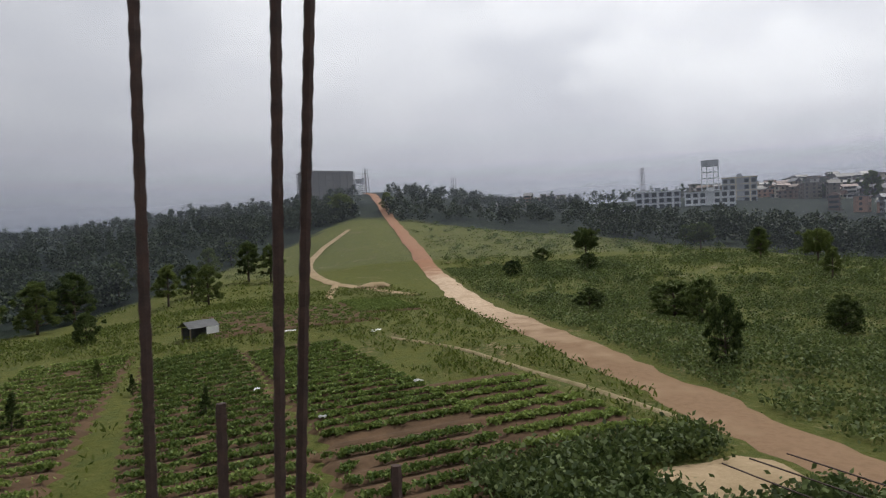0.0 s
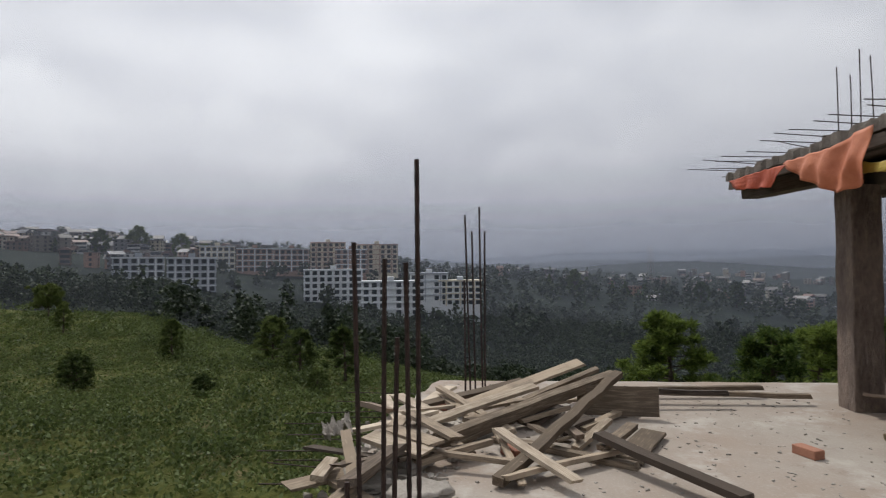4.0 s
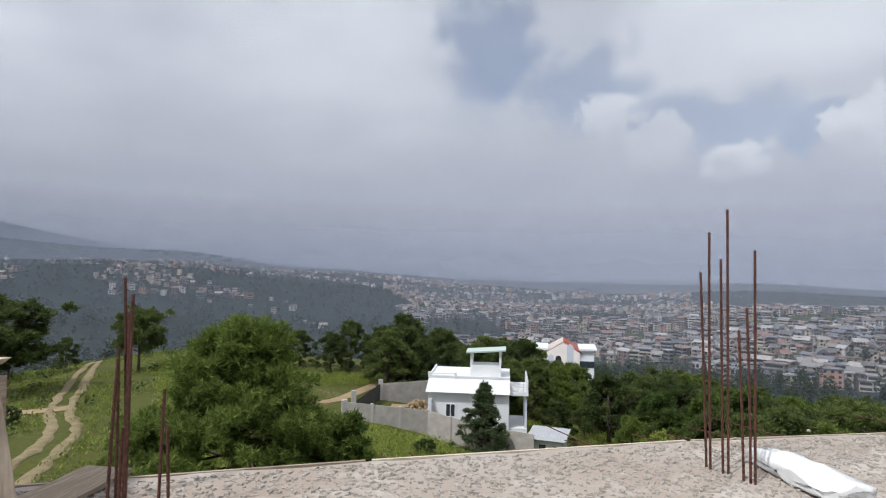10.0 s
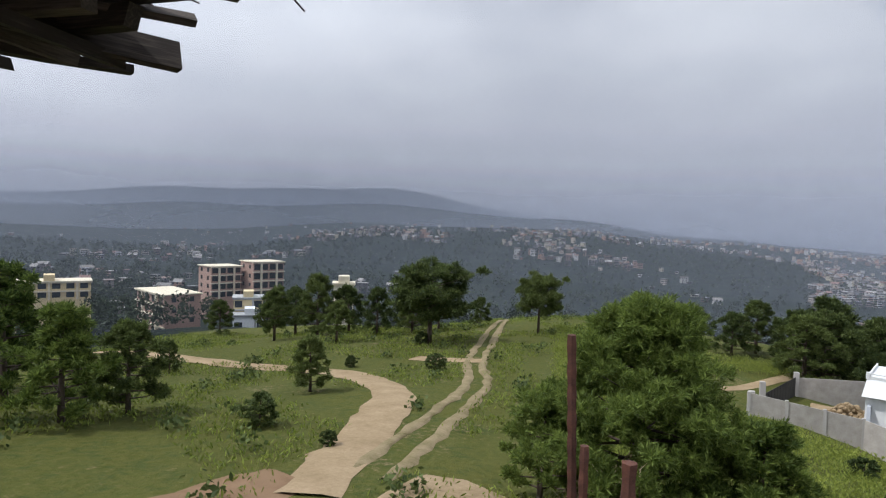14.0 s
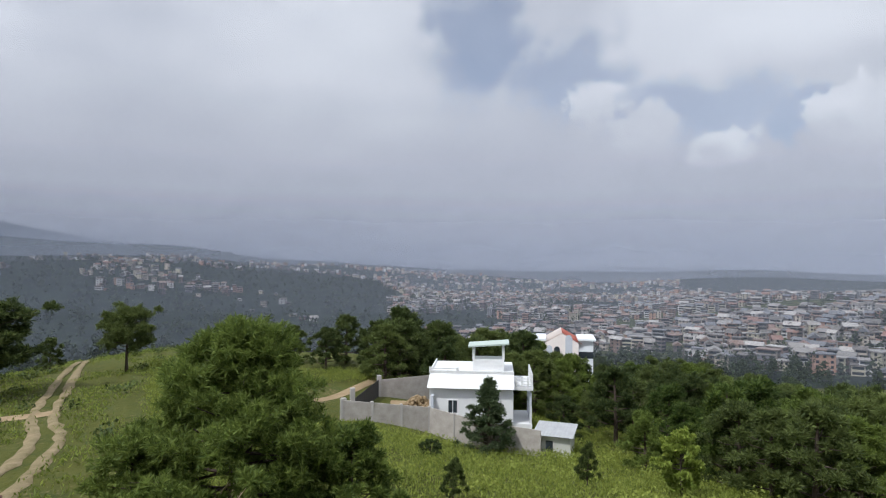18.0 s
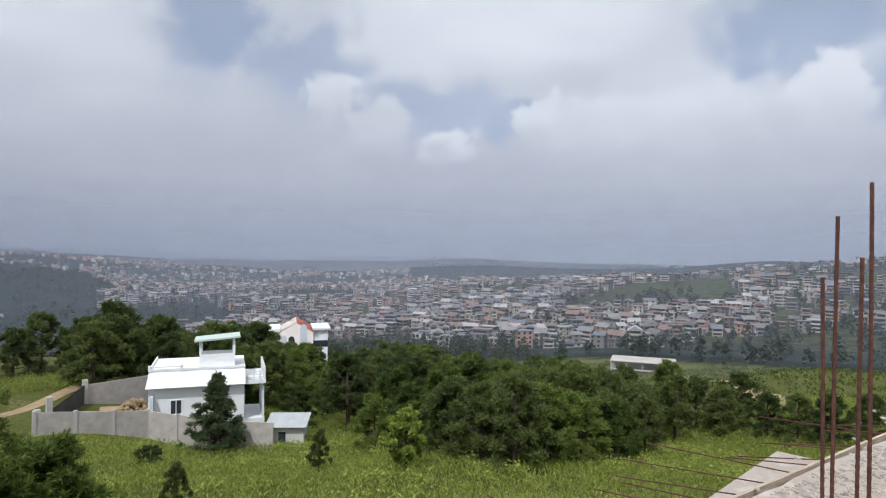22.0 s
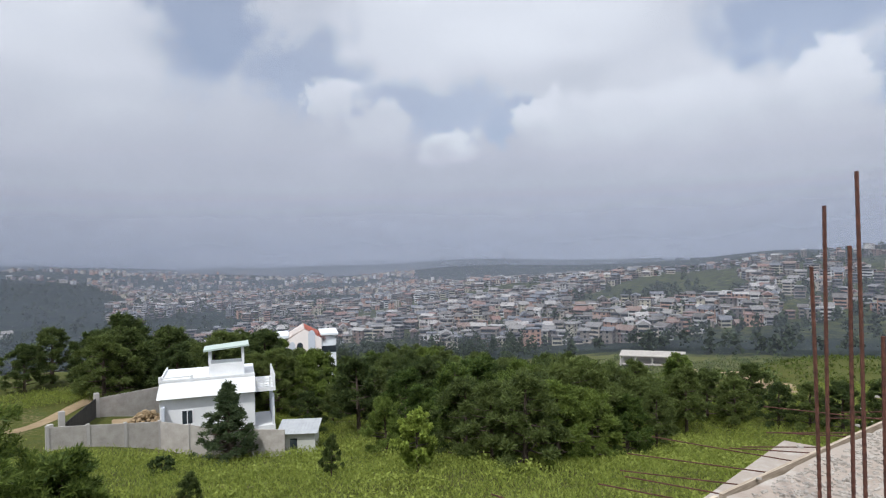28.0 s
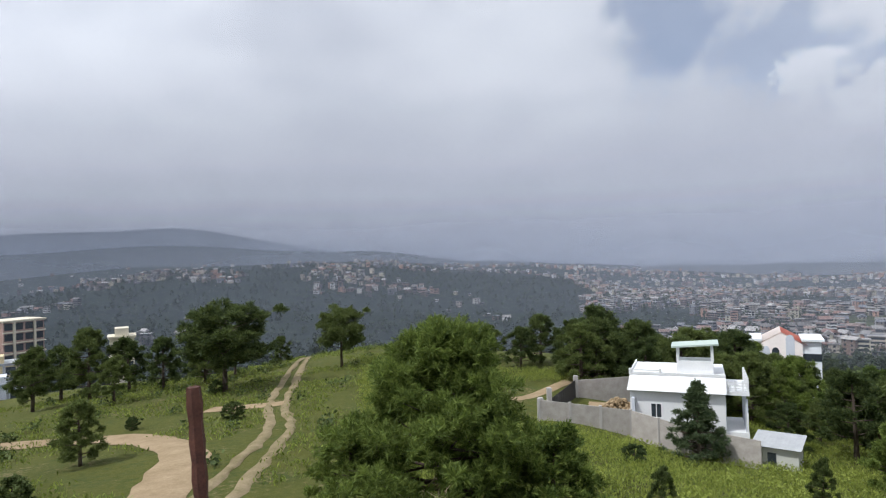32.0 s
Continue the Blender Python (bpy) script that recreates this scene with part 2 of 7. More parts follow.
def meadow_mat():
    m = Nodes("meadow")
    big, mid, small = m.noise(0.02, 5, 0.6, world=True), m.noise(0.16, 6, 0.65, world=True), m.noise(2.5, 6, 0.7, world=True)
    c = m.mix(m.ramp(big, 0.38, 0.62), (0.058, 0.067, 0.013), (0.094, 0.097, 0.022))
    c = m.mix(m.ramp(mid, 0.40, 0.70), c, (0.048, 0.064, 0.014))
    c = m.mix(m.ramp(m.noise(0.7, 5, 0.7, world=True), 0.48, 0.62, 0, 0.8), c, (0.040, 0.060, 0.016))
    c = m.mix(m.ramp(small, 0.35, 0.75, 0, 0.75), c, (0.120, 0.116, 0.035))
    c = m.mix(m.ramp(m.maths("ADD", mid, small), 1.12, 1.3), c, (0.20, 0.15, 0.09))
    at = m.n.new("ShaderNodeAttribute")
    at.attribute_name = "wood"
    # forest green darkened further, so its colour holds the shade among far crowns
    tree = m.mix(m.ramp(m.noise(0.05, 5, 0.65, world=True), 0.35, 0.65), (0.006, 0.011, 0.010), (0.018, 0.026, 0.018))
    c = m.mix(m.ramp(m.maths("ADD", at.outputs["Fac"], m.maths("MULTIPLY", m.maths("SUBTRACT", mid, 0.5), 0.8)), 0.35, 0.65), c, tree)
    return m.done(c, 0.95, m.maths("ADD", small, mid), 0.8, 0.25, spec=0.1)


def leaf_mat(name, dark, light, trans=0.25):
    m = Nodes(name)
    island = m.geo.outputs["Random Per Island"]
    f = m.maths("ADD", m.maths("MULTIPLY", island, 0.6), m.maths("MULTIPLY", m.noise(1.2, 3), 0.5))
    f = m.maths("ADD", f, m.maths("MULTIPLY", m.maths("SUBTRACT", m.info, 0.5), 0.55))
    c = m.mix(m.ramp(f, 0.25, 0.95), dark, light)
    m.bsdf.inputs["Subsurface Weight"].default_value = 0.0
    mat = m.done(c, 0.65, spec=0.25)
    if trans:
        tr = m.n.new("ShaderNodeBsdfTranslucent")
        m.l.new(c, tr.inputs["Color"])
        mx = m.n.new("ShaderNodeMixShader")
        mx.inputs[0].default_value = trans
        out = m.n["Material Output"]
        m.l.new(m.bsdf.outputs[0], mx.inputs[1])
        m.l.new(tr.outputs[0], mx.inputs[2])
        m.l.new(mx.outputs[0], out.inputs["Surface"])
    return mat


# see-through bluish veil that imitates aerial haze, thinning with height
def haze_veil_mat():
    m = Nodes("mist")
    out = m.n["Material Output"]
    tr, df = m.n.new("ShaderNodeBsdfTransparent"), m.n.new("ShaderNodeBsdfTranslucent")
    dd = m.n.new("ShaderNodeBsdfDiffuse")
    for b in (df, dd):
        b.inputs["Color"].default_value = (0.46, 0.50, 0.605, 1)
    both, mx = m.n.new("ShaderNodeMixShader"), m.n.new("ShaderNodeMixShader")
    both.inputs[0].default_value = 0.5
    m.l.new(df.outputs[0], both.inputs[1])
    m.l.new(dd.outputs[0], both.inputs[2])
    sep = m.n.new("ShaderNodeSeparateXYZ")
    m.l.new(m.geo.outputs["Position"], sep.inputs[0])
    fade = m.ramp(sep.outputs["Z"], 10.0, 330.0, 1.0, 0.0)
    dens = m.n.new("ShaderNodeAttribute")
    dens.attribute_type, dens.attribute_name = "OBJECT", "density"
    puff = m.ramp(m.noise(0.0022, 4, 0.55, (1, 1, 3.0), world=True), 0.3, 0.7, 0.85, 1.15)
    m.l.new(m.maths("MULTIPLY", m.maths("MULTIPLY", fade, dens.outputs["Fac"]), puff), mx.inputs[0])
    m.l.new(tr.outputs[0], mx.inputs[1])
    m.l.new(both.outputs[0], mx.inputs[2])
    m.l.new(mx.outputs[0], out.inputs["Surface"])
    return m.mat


def wood_mat(name, a, b, stain):
    m = Nodes(name)
    grain = m.noise(3.0, 5, 0.6, (1.5, 22, 22))
    spots = m.noise(2.2, 5, 0.6)
    f = m.maths("ADD", grain, m.maths("MULTIPLY", m.maths("SUBTRACT", m.info, 0.5), 0.7))
    c = m.mix(m.ramp(f, 0.30, 0.75), a, b)
    c = m.mix(m.ramp(spots, 0.52, 0.75, 0, 0.7), c, stain)
    return m.done(c, 0.85, grain, 0.4, 0.006, spec=0.2)


def road_mat():
    """Earth road: sandy brown near the building, cream further on, red at the top of the hill."""
    m = Nodes("earth_road")
    sep = m.n.new("ShaderNodeSeparateXYZ")
    m.l.new(m.geo.outputs["Position"], sep.inputs[0])
    big, small = m.noise(0.3, 4, 0.6, world=True), m.noise(2.4, 5, 0.65, world=True)
    y = m.maths("ADD", sep.outputs["Y"], m.ramp(big, 0.0, 1.0, -25.0, 25.0))
    c = m.mix(m.ramp(y, 45.0, 70.0), (0.195, 0.125, 0.075), (0.47, 0.36, 0.255))
    c = m.mix(m.ramp(y, 105.0, 130.0), c, (0.27, 0.14, 0.085))
    c = m.mix(m.ramp(small, 0.42, 0.70, 0, 0.55), c, (0.125, 0.083, 0.047))
    c = m.mix(m.ramp(big, 0.50, 0.66, 0, 0.5), c, (0.25, 0.175, 0.108))
    return m.done(c, 0.95, small, 0.6, 0.06, spec=0.1)


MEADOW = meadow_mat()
CONCRETE = concrete_mat()
COLUMN = simple("cast_concrete_column", (0.075, 0.056, 0.046), (0.290, 0.220, 0.175), 3.2, 0.9, 1.0, 0.03, (1, 1, 0.4))
BEAM = simple("cast_concrete_beam", (0.060, 0.050, 0.042), (0.165, 0.135, 0.108), 2.0, 0.9, 0.5, 0.02)
EARTH = road_mat()
TRACK = simple("sandy_track", (0.205, 0.150, 0.085), (0.335, 0.255, 0.160), 0.5, 0.95, 0.5, 0.05, spec=0.1, world=True)
RUT = simple("grassy_wheel_rut", (0.12, 0.105, 0.045), (0.28, 0.22, 0.14), 0.9, 0.95, 0.5, 0.05, spec=0.1, world=True)
SOIL = simple("garden_soil", (0.055, 0.036, 0.022), (0.115, 0.072, 0.042), 0.6, 0.95, 0.6, 0.05, spec=0.1, world=True)
RUST = simple("rusty_rebar", (0.040, 0.019, 0.015), (0.125, 0.052, 0.034), 30.0, 0.8, 0.4, 0.002, spec=0.3)
DARKROD = simple("dark_rebar", (0.018, 0.013, 0.012), (0.06, 0.035, 0.028), 30.0, 0.75, 0.4, 0.002, spec=0.3)
WOOD = wood_mat("weathered_plank", (0.13, 0.10, 0.072), (0.40, 0.32, 0.235), (0.075, 0.06, 0.048))
PALEWOOD = wood_mat("cement_dusted_plank", (0.25, 0.195, 0.140), (0.56, 0.475, 0.37), (0.19, 0.15, 0.115))
DARKWOOD = wood_mat("dark_shuttering_board", (0.032, 0.026, 0.022), (0.125, 0.10, 0.083), (0.03, 0.024, 0.02))
OLDWOOD = wood_mat("old_brown_board", (0.075, 0.058, 0.045), (0.24, 0.185, 0.14), (0.05, 0.04, 0.032))
BAMBOO = wood_mat("dry_bamboo", (0.24, 0.185, 0.105), (0.42, 0.34, 0.21), (0.14, 0.105, 0.065))
WHITEWALL = simple("white_painted_wall", (0.60, 0.61, 0.62), (0.70, 0.70, 0.69), 0.5, 0.7, 0.1, 0.01)
GREYWALL = simple("pale_grey_plaster", (0.44, 0.47, 0.52), (0.56, 0.58, 0.62), 0.5, 0.8, 0.1, 0.01)
BLOCKWALL = simple("bare_block_wall", (0.29, 0.265, 0.235), (0.44, 0.405, 0.37), 1.2, 0.9, 0.4, 0.02)
TIN = simple("zinc_roof_sheet", (0.28, 0.29, 0.30), (0.40, 0.41, 0.41), 0.8, 0.6, 0.1, 0.01, spec=0.5)
# window glass; its dark colour also serves for balcony and doorway shade
DARKGLASS_SHADE = simple("dark_glass_and_shade", (0.015, 0.02, 0.025), (0.05, 0.06, 0.07), 1.0, 0.15, 0.0, 0.01)
BRICK = simple("red_brick", (0.26, 0.105, 0.065), (0.38, 0.18, 0.115), 9.0, 0.9, 0.4, 0.004, vary=0.4)
PINE = leaf_mat("pine_needles", (0.042, 0.064, 0.020), (0.150, 0.185, 0.050), 0.45)
PINE_BRIGHT = leaf_mat("young_pine_needles", (0.040, 0.070, 0.014), (0.190, 0.245, 0.050), 0.45)
PINE_BLUE = leaf_mat("bluish_pine_needles", (0.034, 0.058, 0.026), (0.150, 0.190, 0.085), 0.38)
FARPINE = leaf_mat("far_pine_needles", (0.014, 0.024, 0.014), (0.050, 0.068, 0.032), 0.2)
BROADLEAF = leaf_mat("broad_leaves", (0.140, 0.190, 0.030), (0.36, 0.43, 0.08), 0.40)
BUSHLEAF = leaf_mat("scrub_leaves", (0.032, 0.052, 0.014), (0.130, 0.165, 0.050))
CROP = leaf_mat("potato_leaves", (0.060, 0.098, 0.020), (0.21, 0.27, 0.065), 0.3)
LUSH = leaf_mat("lush_grass_blades", (0.105, 0.142, 0.022), (0.270, 0.312, 0.060), 0.35)
GRASS = leaf_mat("grass_blades", (0.050, 0.074, 0.013), (0.145, 0.170, 0.034), 0.35)
BARK = simple("pine_bark", (0.045, 0.034, 0.026), (0.11, 0.08, 0.06), 4.0, 0.95, 0.6, 0.03, (1, 1, 0.3))
HAZE_VEIL = haze_veil_mat()

# ---- small builders ----


def part(name, bm, material, parent=None, label="", smooth=False):
    """Links a bmesh as one mesh object, under parent if there is one."""
    me = bpy.data.meshes.new(name)
    bm.to_mesh(me)
    bm.free()
    me.materials.append(material)
    if smooth:
        me.shade_smooth()
    ob = new(name, me)
    if parent is not None:
        ob.parent = parent
    if label:
        ob["label"] = label
    return ob


def mesh_part(name, me, parent, m, label=""):
    """Another object on a mesh that exists already."""
    ob = new(name, me)
    ob.parent = parent
    ob.matrix_basis = m
    if label:
        ob["label"] = label
    return ob


def thing(name, at=(0, 0, 0), turn=0.0):
    ob = new(name)
    ob.empty_display_size = 0.2
    ob.matrix_world = pose(*at, 0, 0, turn)
    return ob


def box(bm, x0, x1, y0, y1, z0, z1, bevel=0.0):
    vs = [bm.verts.new((x, y, z)) for x in (x0, x1) for y in (y0, y1) for z in (z0, z1)]
    quads = [(0, 1, 3, 2), (4, 6, 7, 5), (0, 4, 5, 1), (2, 3, 7, 6), (0, 2, 6, 4), (1, 5, 7, 3)]
    faces = [bm.faces.new([vs[i] for i in q]) for q in quads]
    if bevel:
        edges = {e for f in faces for e in f.edges}
        bmesh.ops.bevel(bm, geom=list(edges), offset=bevel, segments=1, affect="EDGES")
    return vs


def tube(bm, pts, radii, sides=6, cap=True):
    """A tube along the points, with a radius at each."""
    rings = []
    for i, p in enumerate(pts):
        p = Vector(p)
        a, b = Vector(pts[max(i - 1, 0)]), Vector(pts[min(i + 1, len(pts) - 1)])
        d = (b - a).normalized()
        s = d.cross(Vector((0, 0, 1)) if abs(d.z) < 0.9 else Vector((1, 0, 0))).normalized()
        u = s.cross(d)
        rings.append([bm.verts.new(p + (s * math.cos(k * math.tau / sides) + u * math.sin(k * math.tau / sides)) * radii[i]) for k in range(sides)])
    for a, b in zip(rings, rings[1:]):
        for k in range(sides):
            bm.faces.new((a[k], a[(k + 1) % sides], b[(k + 1) % sides], b[k]))
    if cap:
        bm.faces.new(rings[0][::-1])
        bm.faces.new(rings[-1])


# ---- the lie of the land: heights along compass bearings ----
REACH = (20, 45, 80, 130, 220, 400, 700, 1300, 2600, 4600)
LAND = []


def bearing(az, *heights):
    LAND.append((az, heights))


bearing(-35, -8, -9, -13, -22, -32, -42, -35, -20, 0, 40)
bearing(-12, -8, -8.5, -9.5, -14, -12, 5, 15, 10, 20, 60)
bearing(5, -8, -8.2, -8.5, -9, -4, 16, 20, 15, 20, 60)
bearing(17, -8, -8.2, -8.2, -8, 3, 26, 30, 20, 20, 60)
bearing(32, -8, -8.2, -8.5, -7, -1, 12, 16, 10, 10, 40)
bearing(45, -8, -8.6, -9, -6, -5, 12, 20, 10, 10, 40)
bearing(58, -8, -9, -10, -8, -11, 6, 26, 10, 10, 30)
bearing(72, -8, -8.8, -10, -16, -25, -4, 14, 0, 10, 30)
bearing(90, -8.2, -9.5, -14, -25, -34, -18, -8, -20, -20, 30)
bearing(108, -8.5, -10, -15, -26, -36, -27, -20, -20, 0, 60)
bearing(128, -8.5, -10, -14, -24, -36, -45, -50, -45, -20, 90)
bearing(145, -8.5, -10.5, -14, -20, -32, -48, -55, -50, 0, 215)
bearing(160, -8.5, -10.5, -13.5, -19, -40, -58, -58, -12, 20, 235)
bearing(176, -8.5, -11, -12.5, -16, -40, -62, -66, -10, 0, 90)
bearing(190, -8.8, -13, -16.2, -17.3, -42, -64, -70, -34, -30, -40)
bearing(203, -9, -14.5, -20, -23, -42, -62, -68, -68, -52, -70)
bearing(216, -9, -14.5, -21, -28, -42, -58, -66, -72, -68, -70)
bearing(232, -9, -14.5, -22, -30, -42, -52, -42, -58, -48, -90)
bearing(244, -9, -14, -20, -24.5, -40, -48, -32, -46, -58, -120)
bearing(255, -9, -13, -17, -19.5, -38, -46, -26, -20, -40, -90)
bearing(270, -9, -12, -15, -18, -34, -40, -14, 24, 0, -60)
bearing(290, -9, -11, -14, -20, -32, -40, -10, 30, 0, 0)


def land(x, y):
    """The ground's height at x, y (arrays or numbers)."""
    x, y = np.asarray(x, float), np.asarray(y, float)
    r = np.hypot(x, y)
    az = np.degrees(np.arctan2(x, y))
    az = np.where(az < -70, az + 360, az)
    a = np.array([b[0] for b in LAND] + [LAND[0][0] + 360.0])
    h = np.array([b[1] for b in LAND] + [LAND[0][1]], float)
    lr = np.log(np.maximum(r, REACH[0]))
    k = np.clip(np.searchsorted(a, az, side="right") - 1, 0, len(a) - 2)
    f = np.clip((az - a[k]) / (a[k + 1] - a[k]), 0, 1)
    f = f * f * (3 - 2 * f)
    g = np.log(np.array(REACH, float))
    j = np.clip(np.searchsorted(g, lr, side="right") - 1, 0, len(g) - 2)
    e = np.clip((lr - g[j]) / (g[j + 1] - g[j]), 0, 1)

    def at(kk, jj):
        return h[kk, np.clip(jj, 0, len(g) - 1)]

    def curve(kk):
        p0, p1, p2, p3 = at(kk, j - 1), at(kk, j), at(kk, j + 1), at(kk, j + 2)
        m1, m2 = (p2 - p0) * 0.35, (p3 - p1) * 0.35
        e2, e3 = e * e, e * e * e
        return (2 * e3 - 3 * e2 + 1) * p1 + (e3 - 2 * e2 + e) * m1 + (3 * e2 - 2 * e3) * p2 + (e3 - e2) * m2

    z = curve(k) * (1 - f) + curve(k + 1) * f
    z = z + 0.35 * np.sin(x * 0.11 + 1.3) * np.sin(y * 0.09 + 0.4) * np.clip((r - 25) / 40, 0, 1)
    z = z + 9.0 * np.sin(x * 0.0052 + 0.7) * np.sin(y * 0.0061 + 2.0) * np.clip((r - 600) / 900, 0, 1)
    z = z + 22.0 * np.sin(x * 0.0021 + 1.1) * np.sin(y * 0.0017) * np.clip((r - 1800) / 2000, 0, 1)
    return z


def ground_z(x, y):
    return float(land(x, y))


def polar(az, r):
    a = radians(az)
    return math.sin(a) * r, math.cos(a) * r


def soft(x, lo, hi):
    t = np.clip((x - lo) / (hi - lo), 0, 1)
    return t * t * (3 - 2 * t)


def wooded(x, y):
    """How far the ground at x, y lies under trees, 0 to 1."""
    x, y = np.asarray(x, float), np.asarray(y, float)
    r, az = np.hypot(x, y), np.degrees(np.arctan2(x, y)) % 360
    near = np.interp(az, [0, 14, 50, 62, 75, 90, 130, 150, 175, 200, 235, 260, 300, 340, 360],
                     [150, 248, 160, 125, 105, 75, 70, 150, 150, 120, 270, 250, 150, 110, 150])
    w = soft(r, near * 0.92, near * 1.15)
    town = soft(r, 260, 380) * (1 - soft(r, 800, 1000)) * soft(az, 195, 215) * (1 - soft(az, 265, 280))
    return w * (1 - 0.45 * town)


def make_ground():
    n_az, rings = 300, [0.0] + list(np.geomspace(6, 4800, 120))
    az = np.radians(np.linspace(0, 360, n_az, endpoint=False))
    verts, faces = [], []
    for r in rings:
        x, y = np.sin(az) * r, np.cos(az) * r
        z = land(x, y)
        verts.extend(zip(x.tolist(), y.tolist(), z.tolist()))
    for i in range(len(rings) - 1):
        for k in range(n_az):
            q = (k + 1) % n_az
            faces.append((i * n_az + k, i * n_az + q, (i + 1) * n_az + q, (i + 1) * n_az + k))
    me = bpy.data.meshes.new("ground")
    me.from_pydata(verts, [], faces[n_az:] + [(0 + k, n_az + (k + 1) % n_az, n_az + k) for k in range(n_az)])
    me.materials.append(MEADOW)
    me.shade_smooth()
    co = np.array(verts)
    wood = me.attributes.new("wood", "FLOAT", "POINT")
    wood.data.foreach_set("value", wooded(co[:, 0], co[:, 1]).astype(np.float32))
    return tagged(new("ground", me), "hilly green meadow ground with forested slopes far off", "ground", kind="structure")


make_ground()


def strip(name, pts, width, material, label, lift=0.06, cat="road", seed=1, rough=0.18):
    """A road draped over the ground along the points, ragged at its edges."""
    rnd = random.Random(seed)
    line = []
    for i in range(len(pts) - 1):
        p0, p1, p2, p3 = (Vector(pts[min(max(i + o, 0), len(pts) - 1)]) for o in (-1, 0, 1, 2))
        n = max(2, int((p2 - p1).length / max(1.2, p1.length * 0.03)))
        for s in range(n):
            t = s / n
            line.append(0.5 * (2 * p1 + (p2 - p0) * t + (2 * p0 - 5 * p1 + 4 * p2 - p3) * t * t + (3 * p1 - p0 - 3 * p2 + p3) * t ** 3))
    line.append(Vector(pts[-1]))
    bm, prev = bmesh.new(), None
    for i, p in enumerate(line):
        d = (line[min(i + 1, len(line) - 1)] - line[max(i - 1, 0)]).normalized()
        s = Vector((d.y, -d.x))
        row = []
        for u in (-0.5, -0.25, 0.0, 0.25, 0.5):
            q = p + s * (u * width * (1 + rnd.uniform(-rough, rough) * (abs(u) > 0.4)))
            up = lift + 0.0012 * p.length - (0.10 if abs(u) > 0.4 else 0.0)
            row.append(bm.verts.new((q.x, q.y, ground_z(q.x, q.y) + up)))
        if prev:
            for k in range(4):
                bm.faces.new((prev[k], prev[k + 1], row[k + 1], row[k]))
        prev = row
    return tagged(part(name, bm, material, smooth=True), label, cat, kind="structure")


# rings of veil added round the site, paling what lies beyond each one
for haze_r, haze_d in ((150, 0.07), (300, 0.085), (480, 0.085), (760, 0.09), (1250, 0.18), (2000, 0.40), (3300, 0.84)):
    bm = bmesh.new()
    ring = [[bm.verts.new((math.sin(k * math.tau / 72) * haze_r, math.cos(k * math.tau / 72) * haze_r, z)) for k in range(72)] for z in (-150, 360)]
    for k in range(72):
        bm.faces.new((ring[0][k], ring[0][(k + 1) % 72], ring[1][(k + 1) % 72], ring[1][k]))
    haze = tagged(part("mist_bank", bm, HAZE_VEIL, smooth=True), "translucent shell added to pale the distance like haze", "mist", "mist banks", "structure")
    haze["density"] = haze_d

# ---- the unfinished building under the camera ----
CHIP = simple("cement_chips", (0.24, 0.215, 0.185), (0.43, 0.395, 0.35), 6.0, 0.95, 0.4, 0.01, spec=0.1)
RED_SHEET = simple("red_plastic_sheet", (0.36, 0.060, 0.030), (0.55, 0.12, 0.055), 1.6, 0.55, 0.25, 0.02, spec=0.4)
ORANGE_SHEET = simple("faded_orange_plastic_sheet", (0.50, 0.15, 0.075), (0.62, 0.23, 0.12), 1.6, 0.55, 0.25, 0.02, spec=0.4)
YELLOW_SHEET = simple("dirty_yellow_plastic_sheet", (0.40, 0.28, 0.05), (0.56, 0.43, 0.10), 1.6, 0.55, 0.25, 0.02, spec=0.4)
WHITE_SHEET = simple("white_plastic_sheet", (0.62, 0.62, 0.60), (0.80, 0.80, 0.79), 2.0, 0.5, 0.2, 0.02)
YELLOW_BOARD = wood_mat("yellow_stained_board", (0.26, 0.19, 0.075), (0.44, 0.33, 0.13), (0.16, 0.12, 0.06))
slab = thing("roof_slab")
tagged(slab, "rough bare concrete roof slab of an unfinished building", "roof slab", kind="structure")
OUTLINE = [(-10.6, -5.3), (-6.2, -5.35), (-2.2, -6.0), (0.6, -6.25), (3.2, -6.4), (8.6, -6.9), (8.65, 2.9), (6.4, 3.35), (4.0, 3.35), (0.5, 3.05), (-10.6, 3.0)]


def ragged(pts, step, amount, seed):
    rnd, out = random.Random(seed), []
    for (x0, y0), (x1, y1) in zip(pts, pts[1:] + pts[:1]):
        n = max(1, int(math.hypot(x1 - x0, y1 - y0) / step))
        for k in range(n):
            t = k / n
            out.append((x0 + (x1 - x0) * t + rnd.uniform(-amount, amount), y0 + (y1 - y0) * t + rnd.uniform(-amount, amount)))
    return out


edge_line = ragged(OUTLINE, 0.22, 0.03, 2)
bm = bmesh.new()
deck_top = [bm.verts.new((x, y, 0)) for x, y in edge_line]
deck_low = [bm.verts.new((x, y, -0.20)) for x, y in edge_line]
bm.faces.new(deck_top)
bm.faces.new(deck_low[::-1])
for k in range(len(edge_line)):
    q = (k + 1) % len(edge_line)
    bm.faces.new((deck_top[q], deck_top[k], deck_low[k], deck_low[q]))
bmesh.ops.recalc_face_normals(bm, faces=bm.faces)
part("slab_deck", bm, CONCRETE, slab)
bm = bmesh.new()
box(bm, -10.0, 7.9, -5.0, 2.4, -9.5, -0.2)
part("lower_wall", bm, BLOCKWALL, slab, "block walls of the storeys below the slab")
bm = bmesh.new()
box(bm, -7.2, -4.4, -7.2, -5.0, -1.25, -1.05)
part("sunshade_slab", bm, CONCRETE, slab, "thin concrete sunshade jutting out lower down")
